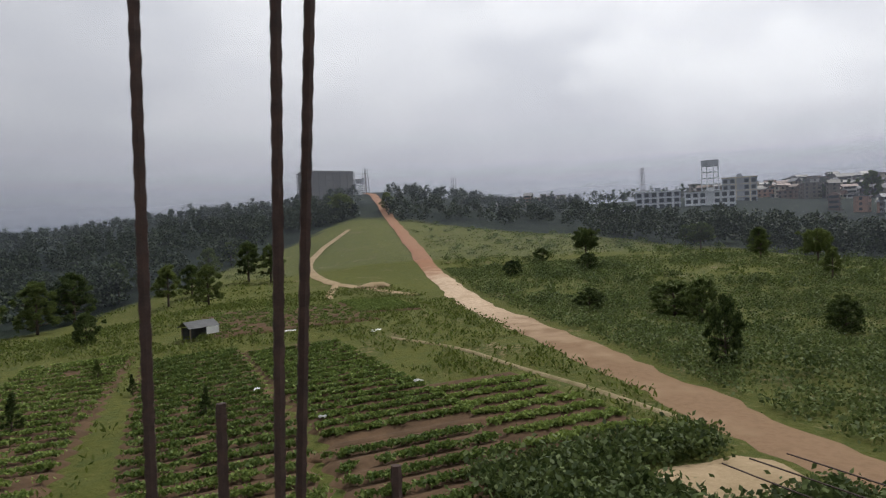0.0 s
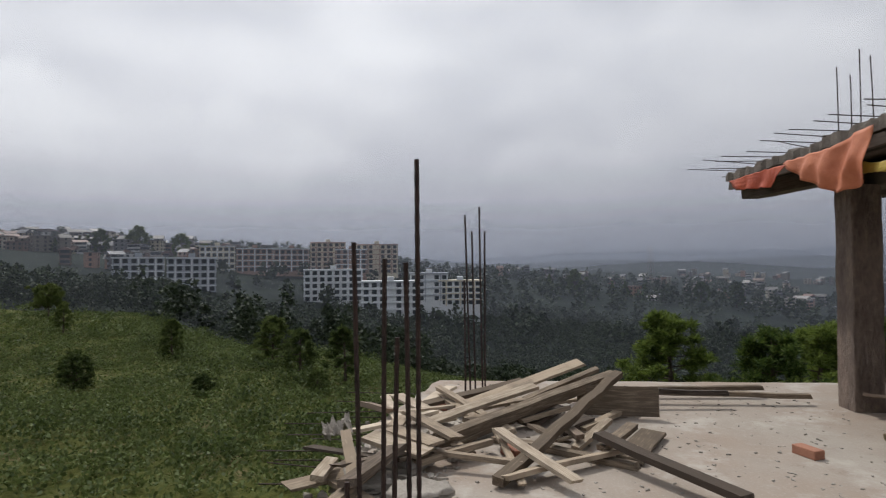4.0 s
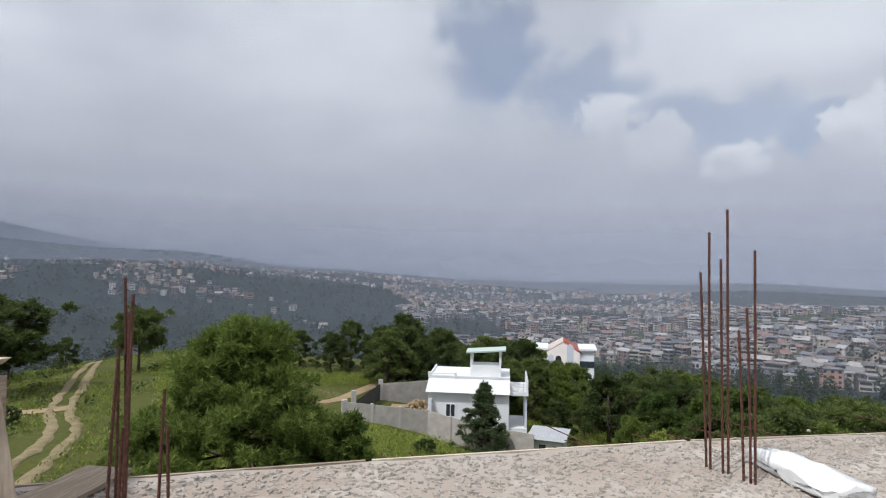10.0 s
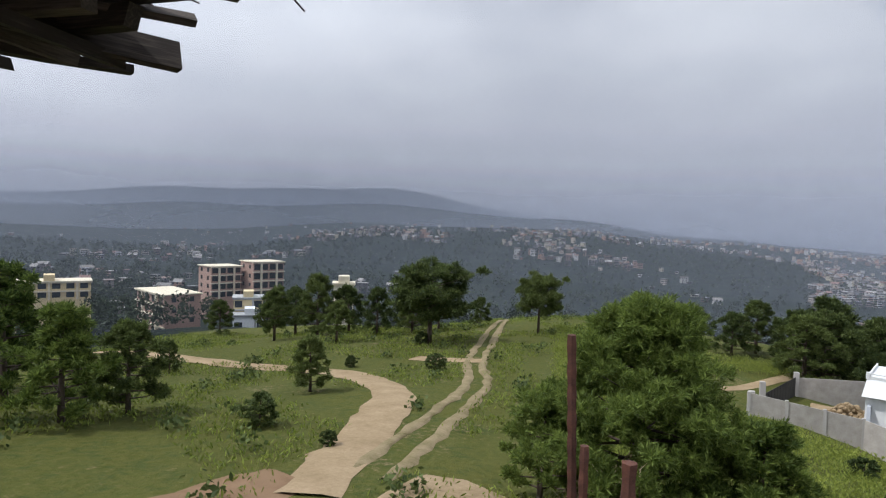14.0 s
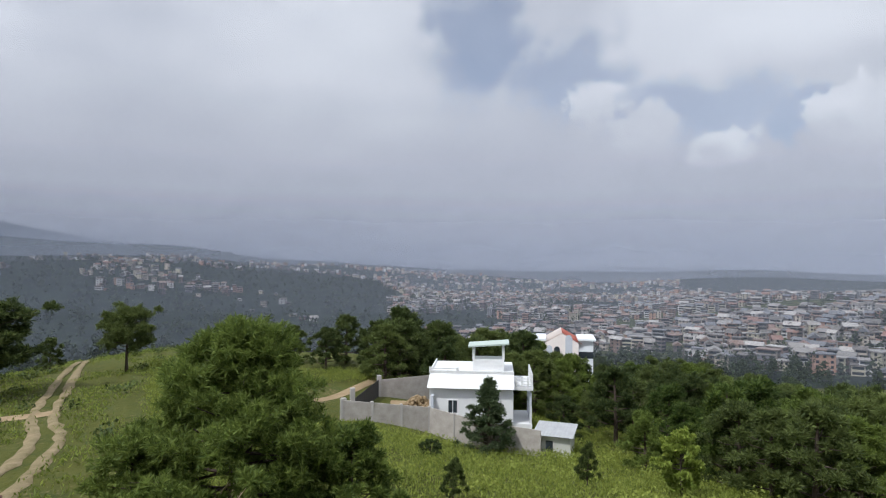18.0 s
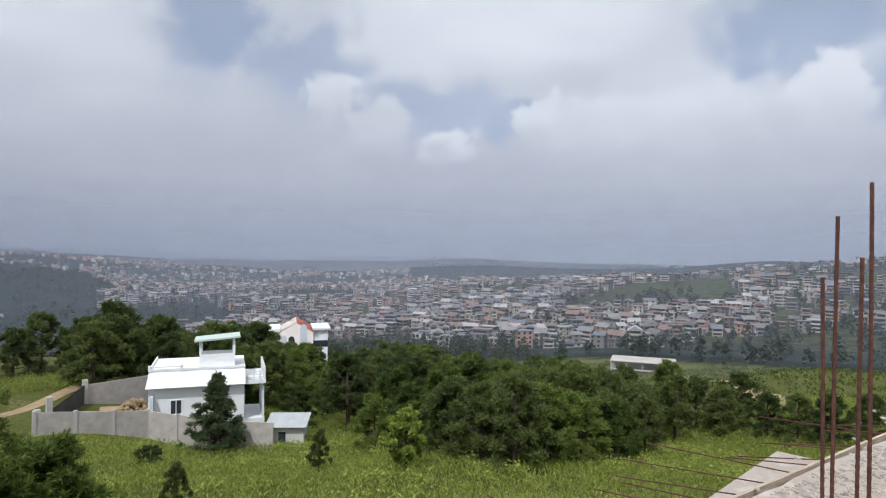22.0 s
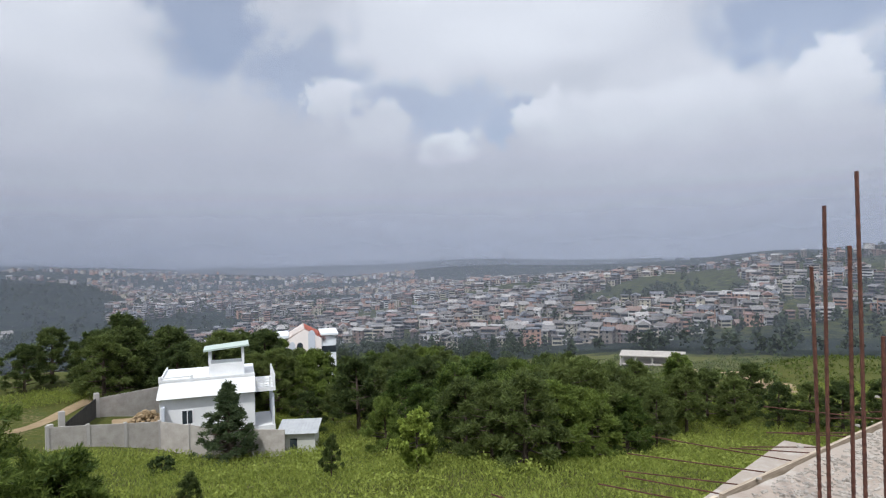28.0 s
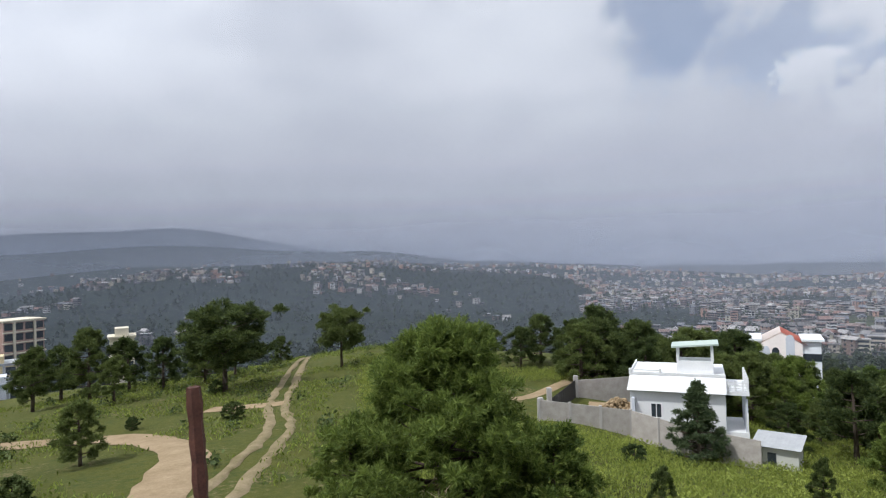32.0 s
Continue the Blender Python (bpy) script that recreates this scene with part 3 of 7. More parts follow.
for k, (x0, y0, x1, y1) in enumerate(((-6.2, -5.42, -2.2, -6.07), (-2.2, -6.07, 0.6, -6.32), (0.6, -6.32, 3.2, -6.47))):
    bm = bmesh.new()
    d = Vector((x1 - x0, y1 - y0, 0))
    L = d.length
    box(bm, 0, L - 0.05, -0.025, 0.0, -0.32, -0.01)
    ob = part("edge_shutter", bm, PALEWOOD, slab, "pale shuttering board along the slab edge")
    ob.matrix_basis = pose(x0, y0, 0, 0, 0, math.degrees(math.atan2(d.y, d.x)))


def rod_mesh(bm, a, b, r=0.008, ribs=True, sides=6, bend=0.0, seed=0):
    """A ribbed reinforcing bar from a to b."""
    a, b = Vector(a), Vector(b)
    rnd = random.Random(seed)
    n = max(2, int((b - a).length / 0.024)) if ribs else 5
    s = Vector((rnd.uniform(-1, 1), rnd.uniform(-1, 1), 0)) * bend
    pts = [a.lerp(b, k / n) + s * (k / n) ** 2 for k in range(n + 1)]
    tube(bm, pts, [r * (1.13 if ribs and k % 2 else 0.95) for k in range(n + 1)], sides)


def rebar_cluster(at, rods, label, material=RUST, ribs=True, r=0.009, seed=1, group="column starter bars"):
    """Starter bars of a column: rods as (dx, dy, height, lean x, lean y)."""
    t = thing("rebar_cluster", at)
    for k, (dx, dy, h, lx, ly) in enumerate(rods):
        bm = bmesh.new()
        rod_mesh(bm, (dx, dy, -0.05), (dx + lx, dy + ly, h), r, ribs, 6, 0.02, seed * 20 + k)
        part("rebar", bm, material, t)
    return tagged(t, label, "rebar", group)


rebar_cluster((-0.58, 2.55, 0), [(-0.208, 0.0, 3.0, 0.05, 0), (-0.011, 0.057, 3.1, 0.12, -0.217), (0.019, 0.109, 3.1, 0.157, -0.228), (-0.08, 0.02, 1.22, 0, 0), (0.24, -0.06, 1.07, 0, 0), (0.08, 0.25, 0.6, 0, 0)],
              "tall dark ribbed reinforcing bars standing at the slab edge", DARKROD, True, 0.0105, 1)
rebar_cluster((1.6, 2.5, 0), [(-0.02, 0.09, 1.67, 0.01, 0.01), (-0.01, 0.05, 1.63, 0, 0), (-0.01, 0.03, 1.44, 0, 0), (0.0, -0.02, 1.62, 0, 0), (0.0, -0.04, 1.87, 0.0, 0), (-0.02, 0.13, 1.1, 0, 0)],
              "dark reinforcing bars of uneven height at the slab edge", DARKROD, True, 0.0058, 2)
rebar_cluster((7.75, 2.38, 0), [(0, 0.06, 2.2, 0, 0.05), (0.1, 0.0, 2.0, 0, 0.03), (0.02, -0.09, 2.3, 0, 0.04), (0.12, -0.12, 2.0, 0, 0), (-0.06, 0.12, 1.4, 0, 0)],
              "slender dark reinforcing bars at the far slab corner", DARKROD, False, 0.012, 3)
rebar_cluster((2.7, -2.04, 0), [(-0.07, -0.01, 1.98, -0.02, 0.0), (-0.18, -0.04, 1.82, 0.0, 0.0), (0.08, 0.04, 1.46, -0.01, 0.0), (0.22, 0.1, 1.19, 0, 0), (0.04, 0.03, 1.17, 0.05, 0), (0.01, 0.02, 0.72, 0.01, 0), (0.07, -0.01, 1.0, 0.04, 0.02), (-0.02, 0.06, 0.8, 0, 0.03)],
              "rusty ribbed reinforcing bars beside the timber heap", RUST, True, 0.0095, 4)
rebar_cluster((2.1, -5.55, 0), [(0.13, 0.05, 0.93, -0.02, 0), (0.04, 0.05, 1.28, -0.01, 0), (-0.13, 0.05, 0.75, 0, 0), (-0.18, 0.05, 0.55, 0, 0), (0.09, -0.42, 1.36, 0.02, 0), (0.1, -0.38, 1.15, -0.02, 0), (0.14, -0.40, 0.93, 0, 0), (0.07, 0.05, 0.55, 0, 0)],
              "rusty reinforcing bars at the edge facing the valley", RUST, True, 0.0095, 5)
rebar_cluster((-1.8, -5.2, 0), [(0.02, -0.19, 1.46, 0.08, 0.02), (0.02, -0.15, 1.76, 0.07, 0.02), (0.0, -0.05, 1.56, 0.06, 0.02), (0.0, 0.0, 1.92, 0.05, 0.02), (-0.02, 0.12, 1.06, 0.05, 0.01), (-0.03, 0.17, 1.22, 0.05, 0.03), (-0.04, 0.2, 1.62, 0.05, 0.03), (-0.2, 0.05, 1.1, 0.03, 0.0)],
              "tall rusty reinforcing bars near the slab edge", RUST, True, 0.009, 6)
rebar_cluster((-3.38, -4.78, 0), [(-0.02, -0.22, 1.35, 0.0, -0.02), (-0.02, -0.17, 1.2, 0.02, -0.02), (0.0, 0.04, 1.0, -0.04, 0), (-0.02, 0.1, 1.43, -0.03, -0.02), (-0.05, 0.16, 1.31, 0, 0.01), (-0.02, 0.2, 1.43, -0.03, 0.02), (-0.02, -0.04, 0.49, 0, 0), (0.03, 0.0, 0.4, 0, 0)],
              "rusty reinforcing bars on the slab before a low beam", RUST, True, 0.009, 7)

# bars that jut out of the slab edges
for side, n, x0, x1 in (("south", 27, -5.9, 3.1), ("north", 22, 1.9, 8.4)):
    t = thing("edge_bars", (0, 0, 0))
    er = random.Random(31 if side == "south" else 32)
    for k in range(n):
        x = x0 + (x1 - x0) * (k + er.uniform(-0.2, 0.2)) / n
        bm = bmesh.new()
        if side == "south":
            y = float(np.interp(x, [-6.2, -2.2, 0.6, 3.2], [-5.35, -6.0, -6.25, -6.4]))
            L = er.uniform(0.35, 0.75) if x > -1.5 else er.uniform(0.8, 1.5)
            rod_mesh(bm, (x, y + 0.1, -0.1), (x + er.uniform(-0.1, 0.1), y - L, -0.12 - er.uniform(0.0, 0.22)), 0.006, False, 5, 0.03, k)
        else:
            y = float(np.interp(x, [0.5, 4.0, 6.4, 8.65], [3.05, 3.35, 3.35, 2.9]))
            rod_mesh(bm, (x, y - 0.1, -0.08), (x + er.uniform(-0.1, 0.15), y + er.uniform(0.4, 1.25), -0.05 - er.uniform(0.0, 0.1)), 0.006, False, 5, 0.03, k)
        part("rebar", bm, RUST if side == "south" else DARKROD, t)
    tagged(t, "thin reinforcing bars jutting out of the slab edge", "rebar", "bars along the slab edges")


# ---- timber ----
def plank_mesh(name, L, w, th, material, seed, warp=0.012):
    """A board along x from 0 to L with slightly uneven edges."""
    rnd = random.Random(seed)
    bm = bmesh.new()
    n = max(2, int(L / 0.35))
    rows = []
    for k in range(n + 1):
        x = L * k / n
        dy, dz = rnd.uniform(-warp, warp), rnd.uniform(-warp, warp) * 0.5
        e = rnd.uniform(-0.01, 0.02) if k in (0, n) else 0
        rows.append([bm.verts.new((x + e * (1 if j < 2 else -1), s * w / 2 + dy, q * th / 2 + dz)) for j, (s, q) in enumerate(((-1, -1), (1, -1), (1, 1), (-1, 1)))])
    for a, b in zip(rows, rows[1:]):
        for j in range(4):
            bm.faces.new((a[j], a[(j + 1) % 4], b[(j + 1) % 4], b[j]))
    bm.faces.new(rows[0][::-1])
    bm.faces.new(rows[-1])
    bmesh.ops.recalc_face_normals(bm, faces=bm.faces)
    me = bpy.data.meshes.new(name)
    bm.to_mesh(me)
    bm.free()
    me.materials.append(material)
    return me


def between(a, b, roll=0.0):
    """The pose whose x axis runs from a to b."""
    a, b = Vector(a), Vector(b)
    d = (b - a).normalized()
    s = Vector((0, 0, 1)).cross(d)
    s = s.normalized() if s.length > 1e-4 else Vector((0, 1, 0))
    u = d.cross(s)
    m = Matrix((d, s, u)).transposed().to_4x4()
    m.translation = a
    return m @ Matrix.Rotation(radians(roll), 4, "X")


plank_seed = [100]


def plank(a, b, w, th, material, parent=None, roll=0.0, name="plank", label=""):
    plank_seed[0] += 1
    me = plank_mesh(name, (Vector(b) - Vector(a)).length, w, th, material, plank_seed[0])
    ob = new(name, me)
    ob.matrix_basis = between(a, b, roll)
    if parent is not None:
        ob.parent = parent
    if label:
        ob["label"] = label
    return ob


def tube_part(name, a, b, r, material, parent=None, hollow=True, sides=10):
    """A bamboo pole with knots and, if hollow, open ends."""
    a, b = Vector(a), Vector(b)
    L = (b - a).length
    bm = bmesh.new()
    n = max(3, int(L / 0.10))
    pts, rad = [], []
    for k in range(n + 1):
        pts.append((L * k / n, 0, 0))
        rad.append(r * (1.10 if k % 3 == 1 else 1.0))
    tube(bm, pts, rad, sides, cap=not hollow)
    if hollow:
        tube(bm, pts[::-1], [q * 0.72 for q in rad], sides, cap=False)
        bm.verts.ensure_lookup_table()
        m = (n + 1) * sides
        for k in range(sides):
            q = (k + 1) % sides
            i0, i1 = k, q
            j0, j1 = m + n * sides + (sides - k) % sides, m + n * sides + (sides - q) % sides
            o0, o1 = n * sides + k, n * sides + q
            p0, p1 = m + (sides - k) % sides, m + (sides - q) % sides
            for f in ((i0, i1, j1, j0), (o1, o0, p0, p1)):
                try:
                    bm.faces.new([bm.verts[v] for v in f])
                except ValueError:
                    pass
    ob = part(name, bm, material, parent, smooth=True)
    ob.matrix_basis = between(a, b)
    return ob


# the big heap of boards and bamboo
heap_thing = thing("timber_heap")
tagged(heap_thing, "big untidy heap of used shuttering boards and bamboo", "timber heap")
hr = random.Random(77)
# dark boards at the bottom
def tossed(cx, cy, z, way, L, w, th, mat, tilt, roll, name="plank"):
    d = Vector((math.cos(radians(way)), math.sin(radians(way)), tilt))
    c = Vector((cx, cy, max(z, 0.02 + abs(d.z) * L / 2)))
    plank(c - d * L / 2, c + d * L / 2, w, th, mat, heap_thing, roll, name)


for k in range(125):
    a = hr.uniform(0, math.tau)
    q = math.sqrt(hr.uniform(0, 1))
    cx, cy = 3.95 + math.cos(a) * q * 1.25, -2.35 + math.sin(a) * q * 1.0
    top = 0.66 * max(0.0, 1 - (q * 0.95) ** 2) + 0.06
    tossed(cx, cy, hr.uniform(0.25, 1.0) * top, hr.choice((20, 35, 48, 60, 150, 165, 15)) + hr.uniform(-14, 14), hr.uniform(0.5, 1.6), hr.uniform(0.07, 0.16), hr.uniform(0.016, 0.032),
           hr.choice((OLDWOOD, OLDWOOD, OLDWOOD, WOOD, WOOD, PALEWOOD)), hr.uniform(-0.22, 0.22), hr.uniform(-26, 26))
# more boards, added to fill what is only a dark void at the back
for k in range(46):
    tossed(hr.uniform(4.3, 6.6), hr.uniform(-3.3, -1.95), hr.uniform(0.03, 0.34), hr.choice((5, 20, 170, 160, 60)) + hr.uniform(-14, 14), hr.uniform(0.6, 1.5), hr.uniform(0.09, 0.2), hr.uniform(0.02, 0.05),
           hr.choice((OLDWOOD, OLDWOOD, WOOD)), hr.uniform(-0.1, 0.1), hr.uniform(-20, 20))
# off-cuts on the open side
for k in range(92):
    cx, cy = hr.uniform(2.65, 4.5), hr.uniform(-2.0, -0.95)
    lift = 0.34 * max(0.0, min(1.0, (-0.8 - cy) / 1.1))
    tossed(cx, cy, 0.03 + hr.uniform(0, 1) * lift, hr.choice((10, 40, 55, 120, 150, 75)) + hr.uniform(-15, 15), hr.uniform(0.18, 0.80), hr.uniform(0.05, 0.14), hr.uniform(0.02, 0.07),
           hr.choice((PALEWOOD, PALEWOOD, WOOD, WOOD, OLDWOOD, OLDWOOD)), hr.uniform(-0.25, 0.25), hr.uniform(-35, 35), "offcut")
plank((3.80, -1.54, 0.65), (2.40, -2.50, 0.17), 0.17, 0.04, PALEWOOD, heap_thing, 24)
plank((4.42, -2.41, 0.52), (2.55, -2.0, 0.34), 0.20, 0.045, PALEWOOD, heap_thing, 28)
plank((3.75, -2.6, 0.58), (2.55, -2.55, 0.30), 0.16, 0.04, PALEWOOD, heap_thing, 20)
plank((3.7, -2.9, 0.85), (2.55, -2.75, 0.36), 0.15, 0.04, WOOD, heap_thing, 24)
plank((5.1, -1.85, 0.80), (3.95, -2.45, 0.84), 0.11, 0.10, PALEWOOD, heap_thing, 4)
plank((5.0, -1.98, 0.92), (4.7, -2.1, 0.90), 0.10, 0.05, WOOD, heap_thing, 4)
plank((4.9, -2.5, 0.84), (3.6, -3.1, 0.88), 0.16, 0.10, OLDWOOD, heap_thing, 6)
plank((5.6, -2.6, 0.80), (4.0, -3.6, 0.86), 0.18, 0.06, OLDWOOD, heap_thing, 6)
plank((4.55, -2.75, 0.60), (3.2, -3.1, 0.86), 0.12, 0.05, WOOD, heap_thing, 30)
plank((3.1, -2.9, 0.80), (2.6, -2.35, 0.22), 0.16, 0.03, WOOD, heap_thing, 10)
plank((6.25, -1.95, 0.14), (5.0, -2.05, 0.30), 0.15, 0.06, PALEWOOD, heap_thing, 6)
plank((6.35, -2.15, 0.10), (4.9, -2.25, 0.34), 0.16, 0.08, WOOD, heap_thing, 6)
plank((6.9, -2.6, 0.06), (5.0, -2.5, 0.2), 0.2, 0.05, OLDWOOD, heap_thing, 0)
plank((5.15, -1.7, 0.42), (4.3, -2.1, 0.52), 0.12, 0.06, PALEWOOD, heap_thing, 8)
plank((5.25, -1.5, 0.50), (4.75, -1.75, 0.52), 0.11, 0.06, PALEWOOD, heap_thing, 12)
plank((3.75, -1.15, 0.10), (3.5, -2.15, 0.42), 0.17, 0.03, YELLOW_BOARD, heap_thing, 14, "board", "yellow-painted shuttering board")
plank((3.35, -1.55, 0.25), (3.15, -2.1, 0.42), 0.16, 0.05, YELLOW_BOARD, heap_thing, 20, "board", "yellow-painted shuttering board")
bm = bmesh.new()
box(bm, 0, 0.17, -0.05, 0.05, -0.035, 0.035, 0.006)
ob = part("brick", bm, BRICK, heap_thing, "loose orange brick on the boards")
ob.matrix_basis = pose(3.12, -1.55, 0.33, 15, 20, 60)
# bamboo stack with its cut ends to the open slab
for k in range(65):
    row = k // 13
    u = (k % 13) / 12.0
    ex, ey = 4.62 + u * 1.28 + hr.uniform(-0.08, 0.08), -0.86 - u * 0.48 + hr.uniform(-0.28, 0.14)
    z = 0.05 + row * 0.085 + hr.uniform(-0.01, 0.02)
    L = hr.uniform(0.7, 1.2)
    w = radians(199 + hr.uniform(-9, 9))
    r = hr.uniform(0.024, 0.040)
    tube_part("bamboo_pole", (ex + row * -0.05, ey - row * 0.10, z), (ex - row * 0.05 + math.sin(w) * L, ey - row * 0.1 + math.cos(w) * L, z + hr.uniform(-0.02, 0.06)), r, BAMBOO, heap_thing)
tube_part("bamboo_pole", (3.98, -0.92, 0.05), (4.2, -2.37, 1.06), 0.042, BAMBOO, heap_thing, True, 12)
plank((4.75, -1.2, 0.44), (4.15, -1.75, 0.72), 0.07, 0.03, PALEWOOD, heap_thing, 10)
plank((4.65, -1.12, 0.42), (4.05, -1.72, 0.66), 0.06, 0.03, PALEWOOD, heap_thing, 10)

# boards on the open part of the slab
fallen = thing("fallen_boards")
tagged(fallen, "loose shuttering boards and beams dropped on the slab", "boards")
plank((5.5, 2.7, 0.07), (7.1, 0.85, 0.36), 0.12, 0.10, WOOD, fallen, 5)
plank((5.75, 2.75, 0.18), (6.6, 1.75, 0.34), 0.10, 0.04, PALEWOOD, fallen, 15)
plank((4.57, 2.19, 0.05), (7.0, 0.82, 0.40), 0.09, 0.07, WOOD, fallen, 8)
plank((6.6, 2.55, 0.10), (7.02, 1.21, 0.52), 0.17, 0.03, WOOD, fallen, 12)
plank((7.1, 1.9, 0.06), (7.25, 1.0, 0.40), 0.10, 0.04, WOOD, fallen, 8)
plank((7.35, 0.85, 0.14), (7.3, -1.36, 0.10), 0.06, 0.05, WOOD, fallen, 3)
plank((7.6, 0.75, 0.10), (7.7, -1.0, 0.12), 0.07, 0.05, WOOD, fallen, 3)
plank((7.1, 0.9, 0.20), (7.15, -0.4, 0.16), 0.05, 0.05, DARKWOOD, fallen, 3)
plank((6.72, 1.3, 0.17), (6.6, 0.5, 0.17), 0.30, 0.03, WOOD, fallen, 82)
plank((5.75, 2.2, 0.03), (5.05, 1.1, 0.03), 0.10, 0.05, WOOD, fallen, 0)
plank((5.15, 1.14, 0.05), (5.95, 0.74, 0.06), 0.22, 0.03, WOOD, fallen, 4)
plank((5.25, 1.32, 0.10), (5.98, 0.92, 0.10), 0.10, 0.05, WOOD, fallen, 4)
plank((5.9, 1.62, 0.05), (6.3, 1.25, 0.08), 0.13, 0.06, DARKWOOD, fallen, 4)
plank((6.2, 1.9, 0.05), (6.7, 1.5, 0.10), 0.18, 0.04, DARKWOOD, fallen, 4)
plank((7.4, 2.0, 0.03), (6.9, 2.35, 0.06), 0.05, 0.04, DARKWOOD, fallen, 4)
fr = random.Random(41)
for k in range(26):
    cx, cy = fr.uniform(4.7, 7.4), fr.uniform(0.9, 2.7)
    way, L = fr.choice((-55, -40, -62, 20, 80)) + fr.uniform(-12, 12), fr.uniform(0.4, 1.5)
    d = Vector((math.cos(radians(way)), math.sin(radians(way)), fr.uniform(-0.06, 0.10)))
    c = Vector((cx, cy, 0.03 + abs(d.z) * L / 2 + fr.uniform(0, 0.10)))
    plank(c - d * L / 2, c + d * L / 2, fr.uniform(0.05, 0.13), fr.uniform(0.02, 0.05), fr.choice((PALEWOOD, WOOD, OLDWOOD, WOOD)), fallen, fr.uniform(-15, 15))
for k in range(20):
    cx, cy = fr.uniform(4.2, 7.2), fr.uniform(2.75, 3.45)
    way, L = fr.uniform(-60, 70), fr.uniform(0.3, 1.1)
    d = Vector((math.cos(radians(way)), math.sin(radians(way)), fr.uniform(-0.08, 0.12)))
    c = Vector((cx, cy, 0.04 + abs(d.z) * L / 2 + fr.uniform(0, 0.14)))
    plank(c - d * L / 2, c + d * L / 2, fr.uniform(0.08, 0.18), fr.uniform(0.02, 0.05), fr.choice((OLDWOOD, PALEWOOD, WOOD)), fallen, fr.uniform(-15, 15))
for a, b, w, m, text in (((3.05, -5.15, 0.03), (2.35, -6.5, 0.04), 0.34, PALEWOOD, "pale wide board lying at the slab edge"), ((1.55, -3.0, 0.015), (1.2, -3.25, 0.015), 0.05, WOOD, "short stick on the rubble")):
    ob = plank(a, b, w, 0.03, m)
    tagged(ob, text, "board")
PALE_TOPPING = simple("pale_topping_cement", (0.20, 0.165, 0.13), (0.36, 0.31, 0.26), 2.5, 0.9, 0.5, 0.01)
upstand = thing("concrete_upstand", (-5.65, -5.5, 0), 0)
tagged(upstand, "low raised concrete beam with a paler top", "concrete beam")
bm = bmesh.new()
box(bm, -0.95, 0, 0, 5.2, -0.02, 0.26, 0.012)
part("beam_body", bm, COLUMN, upstand)
# the topping is paler than the body below it
for k in range(9):
    bm = bmesh.new()
    box(bm, -0.98 + fr.uniform(-0.03, 0.03), 0.03 + fr.uniform(-0.02, 0.03), k * 0.58, k * 0.58 + 0.575, 0.262, 0.295 + fr.uniform(0, 0.008), 0.006)
    part("beam_top", bm, PALE_TOPPING, upstand, "paler topping with uneven edges")
west = thing("plank_stack")
tagged(west, "dark stack of planks beside the column", "planks")
for k in range(16):
    y0 = fr.uniform(-4.7, -3.3)
    plank((-6.3 - fr.uniform(0, 0.5), y0, 0.04 + 0.045 * k), (-8.0 - fr.uniform(0, 0.6), y0 + fr.uniform(-0.25, 0.25), 0.04 + 0.045 * k), fr.uniform(0.14, 0.24), 0.035, fr.choice((DARKWOOD, WOOD, DARKWOOD)), west, fr.uniform(-5, 5))
for k in range(8):
    y0 = fr.uniform(-5.2, -2.6)
    plank((-5.0, y0, 0.03), (-5.05 + fr.uniform(-0.2, 0.2), y0 + fr.uniform(0.6, 1.4), 0.04), fr.uniform(0.08, 0.16), 0.03, fr.choice((DARKWOOD, WOOD)), west, 0)

# trestle table
table = thing("trestle_table")
tagged(table, "rough plank trestle table with crossed braces", "table")
T = [Vector((2.92, -3.68, 1.06)), Vector((2.42, -4.38, 1.08)), Vector((3.60, -5.0, 1.08)), Vector((4.08, -3.98, 1.06))]
for k in range(7):
    u0 = k / 7.0
    a, b = T[0].lerp(T[1], u0 + 0.07), T[3].lerp(T[2], u0 + 0.07)
    plank(a + (a - b).normalized() * fr.uniform(0.0, 0.06) + Vector((0, 0, fr.uniform(0, 0.012))), b, 0.135, 0.025, PALEWOOD, table, 0, "top_board")
for a, b in (((2.86, -3.86, 0), (2.93, -3.76, 1.02)), ((2.26, -3.98, 0), (2.46, -4.30, 1.02)), ((3.95, -4.02, 0), (3.98, -4.02, 1.02)), ((3.55, -4.9, 0), (3.58, -4.9, 1.02))):
    plank(a, b, 0.075, 0.07, PALEWOOD, table, 0, "leg")
plank((2.90, -3.74, 0.96), (2.42, -4.34, 0.97), 0.15, 0.03, PALEWOOD, table, 90, "rail")
plank((2.92, -3.72, 0.97), (4.02, -3.98, 0.97), 0.12, 0.03, DARKWOOD, table, 90, "rail")
plank((2.85, -3.80, 0.40), (2.28, -4.05, 0.55), 0.13, 0.025, PALEWOOD, table, 88, "brace")
plank((2.83, -3.80, 0.14), (2.24, -3.98, 0.32), 0.13, 0.025, PALEWOOD, table, 88, "brace")
plank((2.5, -4.4, 0.94), (3.75, -4.1, 0.22), 0.20, 0.03, DARKWOOD, table, 84, "brace")
plank((3.95, -3.9, 0.98), (3.45, -3.7, 0.08), 0.13, 0.03, WOOD, table, 80, "brace")
plank((3.25, -3.62, 1.05), (3.85, -3.75, 0.25), 0.13, 0.03, PALEWOOD, table, 80, "brace")
plank((3.45, -3.55, 0.72), (2.72, -3.70, 0.02), 0.13, 0.035, PALEWOOD, table, 80, "brace")
ob = plank((2.9, -3.5, 0.02), (2.62, -3.75, 0.06), 0.18, 0.10, PALEWOOD, None, 20, "wood_block")
